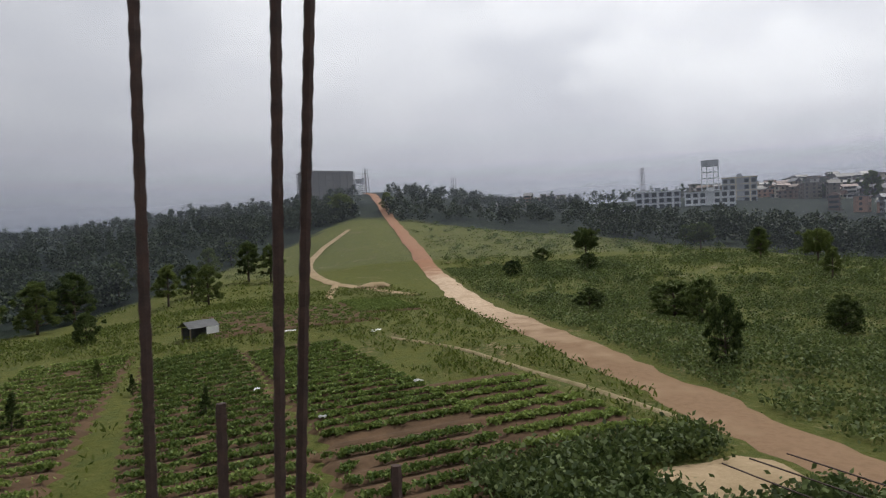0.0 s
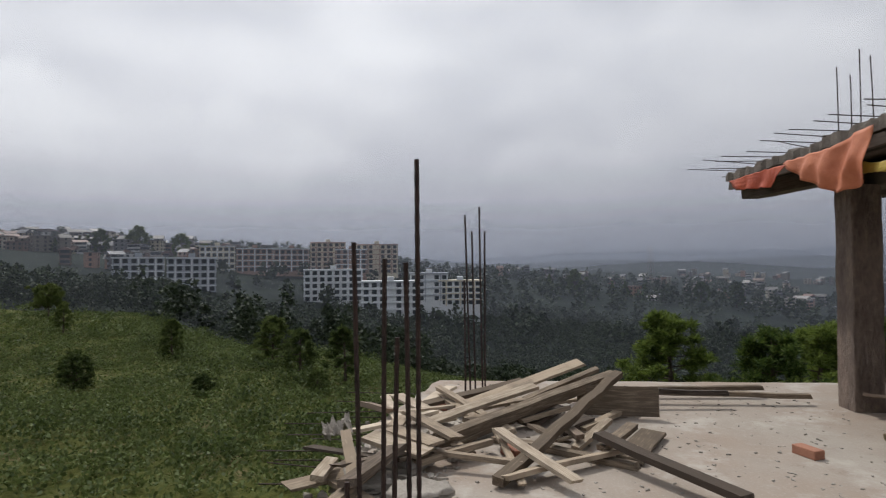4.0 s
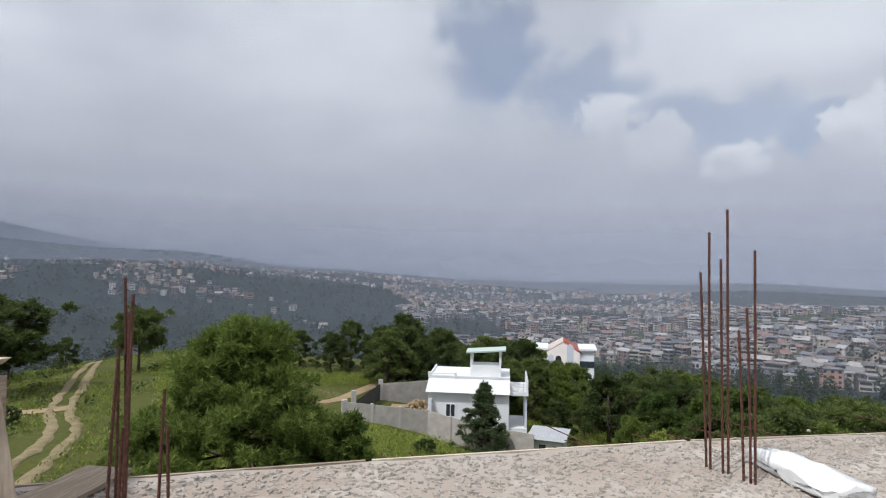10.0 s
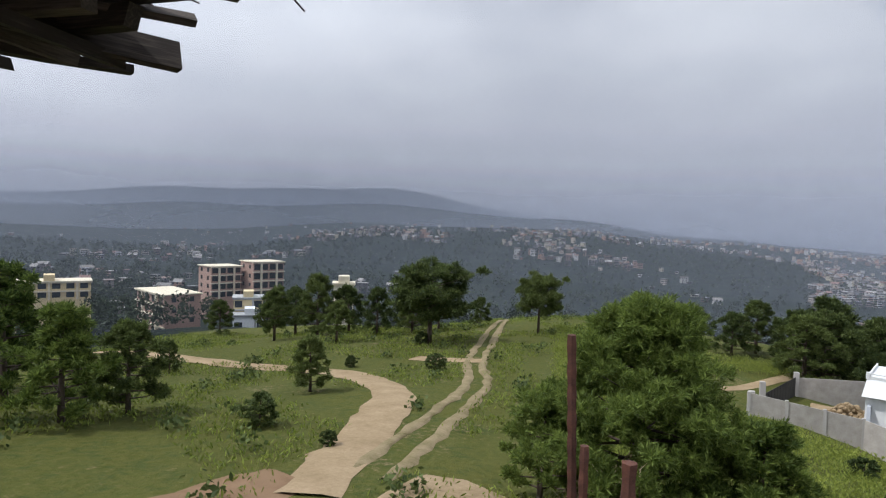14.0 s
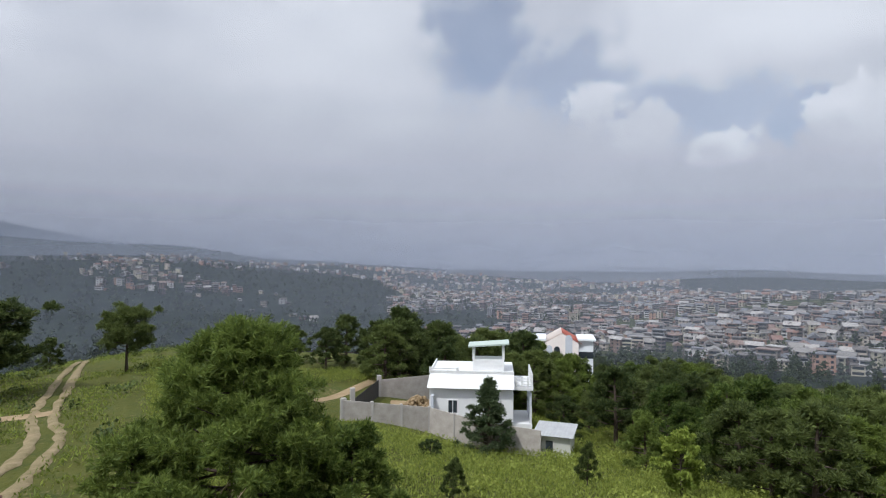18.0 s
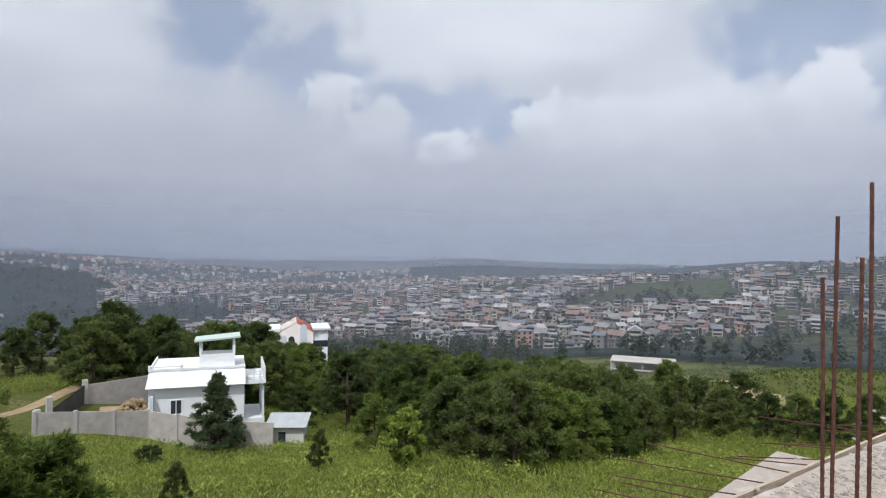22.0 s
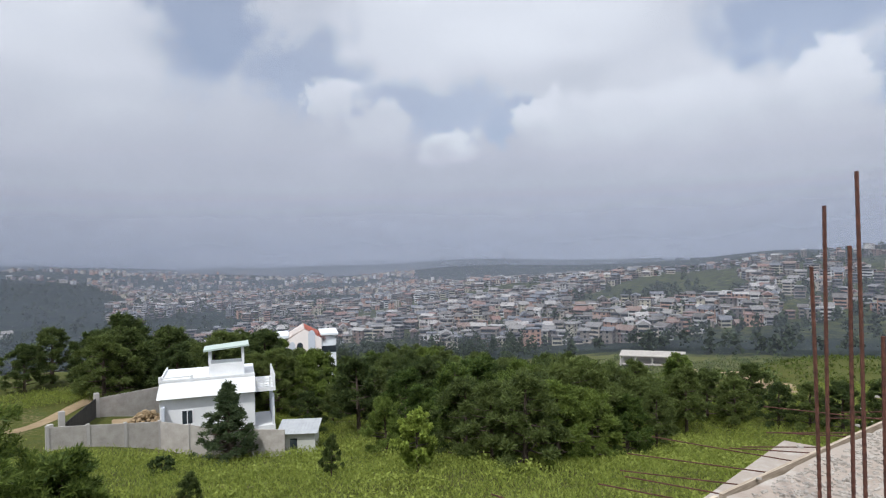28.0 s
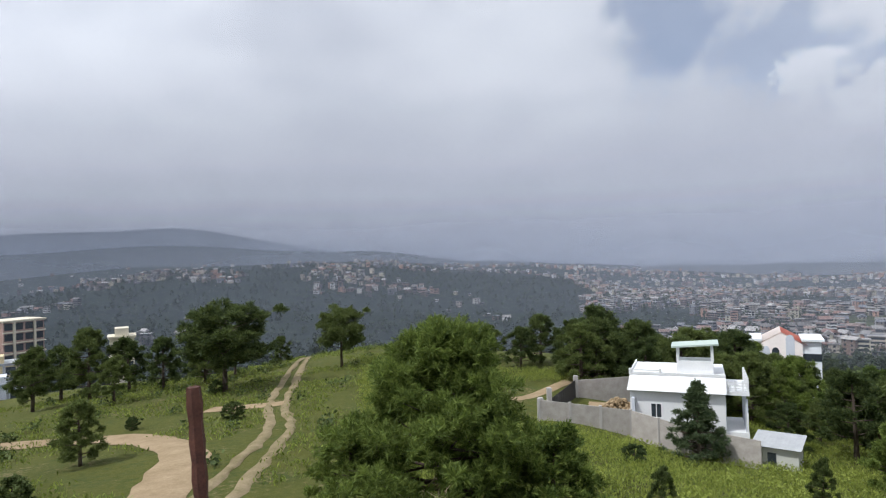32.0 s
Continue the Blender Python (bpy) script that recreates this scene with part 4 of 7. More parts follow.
tagged(ob, "pale offcut of timber beside the table leg", "wood block")


# loose bricks
for x, y, rz, tilt in ((5.44, -0.38, 20, 0), (7.0, 2.75, 10, 0), (7.15, 2.45, 60, 0), (5.35, 2.05, 30, 0)):
    bm = bmesh.new()
    box(bm, -0.115, 0.115, -0.055, 0.055, 0, 0.075, 0.006)
    ob = part("brick", bm, BRICK)
    ob.matrix_basis = pose(x, y, 0.0, tilt, 0, rz)
    tagged(ob, "loose red clay brick lying on the slab", "brick", "loose bricks")


# cement sack and sheet
def soft_sack(name, at, size, rz, material, label, seed):
    bm = bmesh.new()
    bmesh.ops.create_cube(bm, size=1.0)
    bmesh.ops.subdivide_edges(bm, edges=bm.edges, cuts=7, use_grid_fill=True)
    for v in bm.verts:
        q = v.co.copy()
        k = (1 - (abs(q.x) * 2) ** 4 * 0.5) * (1 - (abs(q.y) * 2) ** 4 * 0.4)
        v.co = Vector((q.x * size[0], q.y * size[1], (q.z * k + 0.5 * 0.9) * size[2]))
        v.co += Vector((0, 0, 1)) * 0.05 * noise.noise(Vector((q.x * 4, q.y * 4, q.z * 3 + seed))) * (q.z > -0.4)
        v.co.z = max(v.co.z, 0.0)
    ob = part(name, bm, material, smooth=True)
    ob.matrix_basis = pose(*at, 0, 0, rz)
    return tagged(ob, label, "sack")


soft_sack("cement_sack", (-2.25, -4.95, 0.0), (0.85, 0.36, 0.12), 75, WHITE_SHEET, "long white sack lying on the slab edge", 1)
for k, (x, y, rz) in enumerate(((4.6, 3.15, 20), (5.0, 2.95, 70), (4.35, 2.75, 130))):
    soft_sack("cement_sack", (x, y, 0.0), (0.42, 0.30, 0.11), rz, CHIP, "crumpled grey cement sack among debris", k + 3)


def crumpled_sheet(name, at, sx, sy, rz, material, label, seed, tilt=0.0):
    bm = bmesh.new()
    bmesh.ops.create_grid(bm, x_segments=14, y_segments=14, size=0.5)
    for v in bm.verts:
        n = noise.noise(Vector((v.co.x * 5, v.co.y * 5, seed)))
        v.co = Vector((v.co.x * sx * (1 + 0.2 * n), v.co.y * sy, 0.12 + 0.14 * n + 0.05 * noise.noise(Vector((v.co.x * 13, v.co.y * 13, seed)))))
    bmesh.ops.solidify(bm, geom=bm.faces, thickness=0.006)
    ob = part(name, bm, material, smooth=False)
    ob.matrix_basis = pose(*at, tilt, 0, rz)
    return tagged(ob, label, "sheet")


crumpled_sheet("plastic_sheet", (5.75, 3.6, 0.0), 0.34, 0.26, 15, CHIP, "crumpled grey-white sheet at the slab edge", 2.0, -12)


# rubble and chips
def chips(name, n, area, size, seed, label, flat=0.45):
    rnd = random.Random(seed)
    V, F = [], []
    for _ in range(n):
        x, y = area(rnd)
        s = size * rnd.uniform(0.4, 1.6)
        th = s * flat * rnd.uniform(0.4, 1.2)
        a, k = rnd.uniform(0, math.tau), rnd.choice((4, 5, 5, 6))
        n0 = len(V)
        tilt = rnd.uniform(-0.35, 0.35)
        for lvl in (0, 1):
            for j in range(k):
                q = a + j * math.tau / k
                rr = s * (0.5 + 0.25 * math.sin(j * 2.7 + a * 5)) * (1 - 0.2 * lvl)
                V.append((x + math.cos(q) * rr, y + math.sin(q) * rr, -0.004 + th * lvl + (math.cos(q) * rr * tilt if lvl else 0)))
        F.append(tuple(n0 + k + j for j in range(k)))
        for j in range(k):
            F.append((n0 + j, n0 + (j + 1) % k, n0 + k + (j + 1) % k, n0 + k + j))
    me = bpy.data.meshes.new(name)
    me.from_pydata(V, [], F)
    me.materials.append(CHIP)
    return tagged(new(name, me), label, "rubble", kind="stuff")


def south_strip(rnd):
    x = rnd.uniform(-5.5, 4.2)
    return x, float(np.interp(x, [-6.2, -2.2, 0.6, 3.2, 8], [-5.3, -5.95, -6.2, -6.33, -6.6])) + abs(rnd.gauss(0, 1.15))


def all_over(rnd):
    return rnd.uniform(3.4, 8.4), rnd.uniform(-1.5, 2.9)


chips("rubble", 13000, south_strip, 0.026, 51, "grey cement flakes and rubble strewn over the slab")
chips("rubble", 900, all_over, 0.024, 52, "small cement crumbs scattered on the bare slab")
chips("rubble", 500, lambda rnd: (rnd.gauss(4.9, 0.6), 3.0 + rnd.gauss(0, 0.25)), 0.06, 53, "broken cement and stones along the slab edge")
chips("rubble", 900, lambda rnd: (rnd.uniform(-6, -1.2), -4.4 + rnd.gauss(0, 0.6)), 0.036, 54, "grey cement rubble between reinforcing bars")

# ---- the two canopies: next storey's first slabs on columns ----
SLAB_EDGE = simple("raw_slab_edge", (0.12, 0.105, 0.09), (0.27, 0.24, 0.21), 5.0, 0.95, 0.6, 0.02, spec=0.1)
COLUMNS = ((7.12, -1.80), (5.37, -2.08), (4.77, -5.93), (7.48, -6.38))


def rough_column(parent, x, y, h, w=0.32, seed=0):
    bm = bmesh.new()
    n = 14
    rows = []
    for k in range(n + 1):
        z = h * k / n
        row = []
        for sx, sy in ((-1, -1), (1, -1), (1, 1), (-1, 1)):
            j = 0.012
            row.append(bm.verts.new((sx * w / 2 + j * noise.noise((sx * 3 + seed, z * 3, 1)), sy * w / 2 + j * noise.noise((sy * 3 + seed, z * 3, 7)), z)))
        rows.append(row)
    for a, b in zip(rows, rows[1:]):
        for k in range(4):
            bm.faces.new((a[k], a[(k + 1) % 4], b[(k + 1) % 4], b[k]))
    bm.faces.new(rows[-1])
    bmesh.ops.bevel(bm, geom=[e for e in bm.edges if abs(e.verts[0].co.z - e.verts[1].co.z) > 0.05 and abs(e.verts[0].co.x - e.verts[1].co.x) < 0.03], offset=0.012, segments=1, affect="EDGES")
    ob = part("column", bm, COLUMN, parent)
    ob.matrix_basis = pose(x, y, 0)
    return ob


canopy = thing("canopy_slab")
tagged(canopy, "unfinished concrete canopy on four columns with torn plastic sheets", "canopy")
for k, (x, y) in enumerate(COLUMNS):
    rough_column(canopy, x, y, 2.42 if k < 2 else 2.30, 0.32, k * 5)
NORTH, SOUTH = -1.0, -7.6


def wx(y):
    """The x of the canopy's west edge at y."""
    return 4.25 + (y - NORTH) * 0.081


def ez(y):
    """The height of the slab's top along its edges at y."""
    return 2.80 - (y - NORTH) * 0.022


for a, b, c, d, z in ((5.05, 7.4, -2.24, -1.92, 2.40), (4.6, 7.65, -6.3, -5.95, 2.29), (4.72, 5.05, -5.94, -2.25, 2.44), (7.15, 7.5, -5.94, -2.25, 2.36)):
    bm = bmesh.new()
    box(bm, a, b, c, d, z, 2.67, 0.015)
    ob = part("beam", bm, BEAM, canopy)
    if d - c > 1:
        ob.matrix_basis = Matrix.Translation((a, c, 0)) @ Matrix.Rotation(radians(-6.5), 4, "Z") @ Matrix.Translation((-a, -c, 0))
bm = bmesh.new()
rim = ragged([(wx(SOUTH), SOUTH), (8.4, SOUTH - 0.15), (8.85, NORTH - 0.1), (wx(NORTH), NORTH)], 0.09, 0.025, 9)
hi, lo = [], []
for x, y in rim:
    hi.append(bm.verts.new((x, y, ez(y) + random.Random(int(x * 997 + y * 131)).uniform(-0.03, 0.03))))
    lo.append(bm.verts.new((x, y, ez(y) - 0.10)))
bm.faces.new(hi)
bm.faces.new(lo[::-1])
for k in range(len(rim)):
    q = (k + 1) % len(rim)
    bm.faces.new((hi[q], hi[k], lo[k], lo[q]))
bmesh.ops.recalc_face_normals(bm, faces=bm.faces)
part("slab", bm, SLAB_EDGE, canopy, "rough grey slab edge with crumbling cement")
cr = random.Random(61)
# soffit boards, left in place
for k in range(21):
    y = SOUTH + 0.12 + k * (NORTH - SOUTH - 0.2) / 21
    plank((wx(y) + 0.02 - cr.uniform(-0.02, 0.08), y, ez(y) - 0.118), (8.5 + cr.uniform(0.0, 0.3), y, ez(y) - 0.118), 0.295, 0.03, DARKWOOD, canopy, 0, "soffit_board")
for x0, y0, w, L, z, turn in ((5.95, -4.1, 1.15, 3.4, 2.56, 8), (6.75, -4.3, 0.6, 3.0, 2.60, 8)):
    bm = bmesh.new()
    bmesh.ops.create_grid(bm, x_segments=12, y_segments=24, size=0.5)
    for v in bm.verts:
        v.co = Vector((v.co.x * w, v.co.y * L, 0.06 * noise.noise((v.co.x * 4, v.co.y * 7, x0))))
    bmesh.ops.solidify(bm, geom=bm.faces, thickness=0.005)
    ob = part("soffit_sheet", bm, YELLOW_SHEET, canopy, "yellow plastic sheet sagging under the slab", smooth=True)
    ob.matrix_basis = pose(x0, y0, z, 0, 0, -turn)
# joists under the soffit boards
for y in (-2.9, -3.6, -4.3, -5.0, -5.6):
    plank((5.0, y, 2.71), (7.3, y + 0.05, 2.71), 0.07, 0.10, DARKWOOD, canopy, 0, "joist")
for a, b, w in (((wx(-7.5), -7.5, 2.76), (wx(-1.1), -1.1, 2.63), 0.08), ((4.3, -1.04, 2.63), (8.8, -1.12, 2.63), 0.10), ((8.42, -7.6, 2.78), (8.84, -1.2, 2.63), 0.10), ((3.9, -7.58, 2.76), (8.4, -7.7, 2.76), 0.09)):
    plank(a, b, 0.05, w, DARKWOOD, canopy, 0, "edge_board")
plank((4.42, -1.95, 2.60), (5.1, -2.12, 2.58), 0.08, 0.11, WOOD, canopy, 0, "joist")
plank((4.6, -1.75, 2.58), (4.55, -2.6, 2.60), 0.10, 0.08, OLDWOOD, canopy, 0, "joist")
plank((8.75, -1.35, 2.54), (7.2, -1.5, 2.54), 0.22, 0.18, DARKWOOD, canopy, 0, "joist")
plank((7.9, -1.75, 2.58), (5.2, -1.85, 2.56), 0.16, 0.06, DARKWOOD, canopy, 0, "joist")
plank((4.9, -5.4, 2.62), (4.1, -5.9, 2.62), 0.12, 0.12, WOOD, canopy, 0, "joist")
# shuttering at the south-west corner
plank((4.7, -7.0, 2.76), (3.62, -7.86, 2.80), 0.09, 0.04, DARKWOOD, canopy, 20, "soffit_board")
plank((4.75, -6.9, 2.74), (4.05, -7.62, 2.74), 0.26, 0.03, DARKWOOD, canopy, 0, "soffit_board")
plank((5.5, -6.9, 2.60), (4.68, -7.95, 2.52), 0.22, 0.04, DARKWOOD, canopy, 58, "soffit_board")
plank((5.6, -6.7, 2.70), (4.46, -7.80, 2.68), 0.18, 0.04, DARKWOOD, canopy, 28, "soffit_board")
plank((5.9, -6.9, 2.48), (5.05, -8.0, 2.46), 0.10, 0.05, DARKWOOD, canopy, 0, "soffit_board")
for k in range(11):
    x = 4.9 + k * 0.32
    plank((x, -6.6, 2.50 + cr.uniform(-0.05, 0.05)), (x + cr.uniform(-0.1, 0.1), -7.6 - cr.uniform(0, 0.25), 2.48 + cr.uniform(-0.03, 0.08)), 0.09, 0.07, DARKWOOD, canopy, 10, "joist_end")
for y in (-6.75, -7.2, -7.5):
    plank((4.6, y, 2.60), (8.3, y - 0.05, 2.60), 0.10, 0.12, DARKWOOD, canopy, 0, "joist")
plank((8.52, -6.60, 2.70), (8.46, -6.48, 1.90), 0.13, 0.035, WOOD, canopy, 0, "hanging_board")
plank((8.30, -6.7, 2.70), (8.28, -6.66, 2.25), 0.09, 0.03, DARKWOOD, canopy, 0, "hanging_board")


def torn_sheet(side, outline, material, seed, label, out=0.03):
    """A torn piece of plastic hanging on the canopy's west or north face; its outline is given as (run, height)."""
    bm = bmesh.new()
    bm.faces.new([bm.verts.new((u, 0, z)) for u, z in outline])
    bmesh.ops.triangulate(bm, faces=bm.faces[:])
    for cuts in (3, 2):
        bmesh.ops.subdivide_edges(bm, edges=bm.edges[:], cuts=cuts, use_grid_fill=True)
    top = max(z for _, z in outline)
    for v in bm.verts:
        u, z = v.co.x, v.co.z
        loose = min(1.0, (top - z) * 3.0)
        bulge = out + 0.03 * loose + (0.02 + 0.10 * loose) * noise.noise((u * 3.0, z * 3.0, seed)) + 0.035 * loose * math.sin(u * 17.0 + z * 9.0 + seed) + 0.012 * noise.noise((u * 14, z * 9, seed + 4))
        u, z = u + 0.018 * noise.noise((u * 9, z * 9, seed + 7)), z + 0.018 * noise.noise((u * 8, z * 8, seed + 9))
        v.co = Vector((wx(u) - bulge, u, z)) if side == "west" else Vector((u, NORTH + bulge, z))
    bmesh.ops.solidify(bm, geom=bm.faces, thickness=0.005)
    return part("plastic_sheet", bm, material, canopy, label, smooth=True)


torn_sheet("north", [(6.03, 2.66), (5.44, 2.74), (5.49, 2.26), (5.96, 2.22), (6.58, 2.45), (6.95, 2.66)], ORANGE_SHEET, 1.0, "faded orange plastic sheet hanging in a point", 0.05)
torn_sheet("north", [(6.03, 2.50), (5.15, 2.40), (5.30, 2.32), (5.83, 2.38)], YELLOW_SHEET, 2.0, "yellow plastic scrap", 0.02)
torn_sheet("north", [(8.5, 2.66), (7.38, 2.66), (6.93, 2.64), (7.33, 2.44), (8.2, 2.52)], RED_SHEET, 3.0, "dull red plastic sheet along the slab edge", 0.03)
torn_sheet("north", [(5.24, 2.73), (4.86, 2.79), (4.24, 2.80), (4.24, 2.46), (4.64, 2.52)], YELLOW_SHEET, 4.0, "dirty yellow plastic sheet wrapping the slab corner", 0.04)
torn_sheet("west", [(-0.97, 2.80), (-1.3, 2.74), (-1.69, 2.72), (-1.80, 2.62), (-1.59, 2.64), (-1.21, 2.53), (-0.97, 2.46)], YELLOW_SHEET, 5.0, "dirty yellow plastic sheet wrapping the slab corner", 0.04)
torn_sheet("west", [(-0.97, 2.79), (-1.32, 2.73), (-1.36, 2.67), (-1.10, 2.63), (-1.0, 2.66)], ORANGE_SHEET, 6.0, "faded red plastic patch", 0.075)
torn_sheet("west", [(-1.82, 2.70), (-2.97, 2.74), (-3.13, 2.16), (-2.97, 2.22), (-2.78, 2.28), (-2.43, 2.37), (-1.85, 2.43)], RED_SHEET, 7.0, "torn red plastic sheet hanging low", 0.04)
torn_sheet("west", [(-2.97, 2.74), (-3.42, 2.72), (-3.60, 2.58), (-3.56, 2.34), (-3.43, 2.33), (-3.43, 2.50), (-3.09, 2.31)], YELLOW_SHEET, 8.0, "torn yellow plastic sheet", 0.06)
torn_sheet("west", [(-3.42, 2.74), (-4.9, 2.74), (-5.73, 2.74), (-5.73, 2.62), (-4.97, 2.58), (-4.26, 2.58), (-3.56, 2.55)], YELLOW_SHEET, 9.0, "torn yellow plastic sheet", 0.05)
torn_sheet("west", [(-3.55, 2.62), (-5.4, 2.64), (-4.97, 2.54), (-4.48, 2.49), (-3.61, 2.45)], RED_SHEET, 10.0, "torn red plastic sheet", 0.02)
torn_sheet("west", [(-2.41, 2.38), (-2.62, 2.34), (-2.60, 2.18), (-2.45, 2.13)], YELLOW_SHEET, 11.0, "torn yellow plastic scrap", 0.0)
torn_sheet("west", [(-5.6, 2.84), (-7.3, 2.88), (-7.3, 2.76), (-6.4, 2.72), (-5.7, 2.74)], YELLOW_SHEET, 12.0, "torn yellow plastic sheet", 0.03)
torn_sheet("west", [(-6.3, 2.74), (-6.9, 2.78), (-6.85, 2.60), (-6.5, 2.62)], RED_SHEET, 13.0, "torn red plastic scrap", 0.02)
for x0, x1, z, m, text in ((4.22, 5.3, 2.776, YELLOW_SHEET, "yellow plastic under the slab corner"), (4.0, 4.21, 2.772, RED_SHEET, "red plastic strip under the slab corner")):
    bm = bmesh.new()
    bmesh.ops.create_grid(bm, x_segments=6, y_segments=12, size=0.5)
    for v in bm.verts:
        v.co = Vector(((x0 + x1) / 2 + v.co.x * (x1 - x0) + 0.05 * noise.noise((v.co.y * 5, x0, 0)) + v.co.y * 0.08, -6.75 + v.co.y * (1.5 if m is RED_SHEET else 1.2), z + 0.008 * noise.noise((v.co.x * 4, v.co.y * 6, 1))))
    bmesh.ops.solidify(bm, geom=bm.faces, thickness=0.004)
    part("soffit_sheet", bm, m, canopy, text, smooth=True)
# bars along the slab rims and column starters above
for k in range(29):
    y = NORTH - 0.05 - k * 0.225
    bm = bmesh.new()
    L = cr.uniform(0.30, 0.62)
    if k < 24:
        rod_mesh(bm, (wx(y) + 0.25, y, ez(y)), (wx(y) - L, y - cr.uniform(-0.05, 0.15), ez(y) + 0.06 + cr.uniform(-0.02, 0.07)), 0.0055, False, 5, 0.03, k)
    else:
        rod_mesh(bm, (wx(y) + 0.15, y, ez(y)), (wx(y) - L * 0.5, y - cr.uniform(0.1, 0.4), ez(y) - 0.12 - cr.uniform(0.0, 0.35)), 0.005, False, 5, 0.05, k)
    part("rebar", bm, DARKROD, canopy)
for k in range(16):
    x = 4.35 + k * 0.28
    bm = bmesh.new()
    rod_mesh(bm, (x, NORTH - 0.2, 2.80), (x + cr.uniform(-0.08, 0.15), NORTH + cr.uniform(0.2, 0.5), 2.83 + cr.uniform(-0.02, 0.05)), 0.0055, False, 5, 0.03, k + 40)
    part("rebar", bm, DARKROD, canopy)
for k in range(17):
    x = 3.85 + k * 0.27
    bm = bmesh.new()
    rod_mesh(bm, (x, SOUTH + 0.2, 2.95), (x + cr.uniform(-0.20, 0.0), SOUTH - cr.uniform(0.3, 0.8), 2.97 + cr.uniform(-0.08, 0.05)), 0.0055, False, 5, 0.03, k + 80)
    part("rebar", bm, DARKROD, canopy)
for k in range(20):
    y = NORTH - 0.2 - k * 0.3
    bm = bmesh.new()
    rod_mesh(bm, (8.4, y, ez(y)), (8.85 + cr.uniform(0.2, 0.6), y, ez(y) + 0.03), 0.0055, False, 5, 0.03, k + 120)
    part("rebar", bm, DARKROD, canopy)
for k, (x, y) in enumerate(COLUMNS):
    for dx, dy in ((-0.12, -0.12), (0.12, -0.12), (0.12, 0.12), (-0.12, 0.12)):
        bm = bmesh.new()
        rod_mesh(bm, (x + dx, y + dy, 2.72), (x + dx + cr.uniform(-0.04, 0.04), y + dy, 3.55 + cr.uniform(0.0, 0.7)), 0.007, False, 5, 0.02, k)
        part("starter_bar", bm, DARKROD, canopy)
# straw-like splinters and cement crumbs on the rim
for k in range(60):
    y = cr.uniform(SOUTH, -5.2)
    bm = bmesh.new()
    tube(bm, [(wx(y) + 0.05, y, ez(y) + 0.01), (wx(y) - cr.uniform(0.02, 0.16), y - cr.uniform(-0.1, 0.2), ez(y) - cr.uniform(-0.05, 0.16))], [0.006, 0.003], 4)
    part("splinter", bm, DARKWOOD, canopy)
# the second canopy
west_canopy = thing("canopy_slab")
tagged(west_canopy, "unfinished concrete canopy still in its wooden shuttering", "canopy")
for k, (x, y) in enumerate(((-7.85, -3.95), (-7.85, -0.3), (-10.1, -3.95), (-10.1, -0.3))):
    rough_column(west_canopy, x, y, 2.3, 0.42, 30 + k * 5)
bm = bmesh.new()
box(bm, -10.9, -6.25, -5.10, 1.0, 2.66, 2.84)
part("slab", bm, DARKWOOD, west_canopy, "dark plank shuttering round the slab")
for a, b, c, d in ((-10.7, -6.35, -3.88, -3.6), (-8.05, -7.65, -3.58, 0.9)):
    bm = bmesh.new()
    box(bm, a, b, c, d, 2.30 + 0.002 * (c + 5), 2.66, 0.01)
    part("beam", bm, BEAM, west_canopy)
for k in range(9):
    x = -6.3 - k * 0.28
    plank((x, -5.05, 2.63), (x + cr.uniform(-0.04, 0.04), 0.9, 2.63), 0.26, 0.03, DARKWOOD, west_canopy, 0, "soffit_board")
boxed_beam = bmesh.new()
box(boxed_beam, -9.0, -6.25, -4.98, -3.9, 2.38, 2.655, 0.02)
part("edge_beam", boxed_beam, DARKWOOD, west_canopy, "dark shuttered edge beam under the slab")
for k in range(16):
    z = 2.60 + 0.022 * k
    y0 = -5.20 + cr.uniform(-0.12, 0.12)
    plank((-6.05 - cr.uniform(0, 0.25), y0, z), (-6.9, y0 + cr.uniform(0.5, 1.1), z + cr.uniform(-0.03, 0.05)), cr.uniform(0.07, 0.16), 0.025, cr.choice((DARKWOOD, WOOD, DARKWOOD)), west_canopy, cr.uniform(-12, 12), "edge_board")
plank((-6.2, -5.10, 2.42), (-6.2, -5.10, 2.62), 0.11, 0.06, CHIP, west_canopy, 0, "prop_block")
plank((-6.20, -5.02, 2.26), (-6.20, -5.02, 2.60), 0.09, 0.06, CHIP, west_canopy, 0, "prop_block")
plank((-6.22, -4.95, 2.32), (-6.22, -4.95, 2.60), 0.09, 0.05, CHIP, west_canopy, 0, "prop_block")
plank((-6.1, -4.33, 2.48), (-6.1, -4.32, 2.90), 0.12, 0.06, PALEWOOD, west_canopy, 0, "post")
for k in range(3):
    plank((-6.16, -4.24, 2.57 + k * 0.10), (-6.16, -2.8, 2.57 + k * 0.10), 0.09, 0.03, ORANGE_SHEET, west_canopy, 88, "shutter_board", "red-stained shuttering board")
for k in range(14):
    y = -5.15 + k * 0.22
    bm = bmesh.new()
    rod_mesh(bm, (-6.4, y, 2.88), (-6.1 + cr.uniform(0.1, 0.45), y - cr.uniform(0.0, 0.3), 2.90 + cr.uniform(-0.08, 0.14)), 0.006, False, 5, 0.03, k + 160)
    part("rebar", bm, DARKROD, west_canopy)
for k in range(6):
    bm = bmesh.new()
    rod_mesh(bm, (-6.6 - k * 0.3, -5.0, 2.84), (-6.5 - k * 0.3, -5.55, 2.82 + cr.uniform(-0.03, 0.08)), 0.006, False, 5, 0.03, k + 190)
    part("rebar", bm, DARKROD, west_canopy)
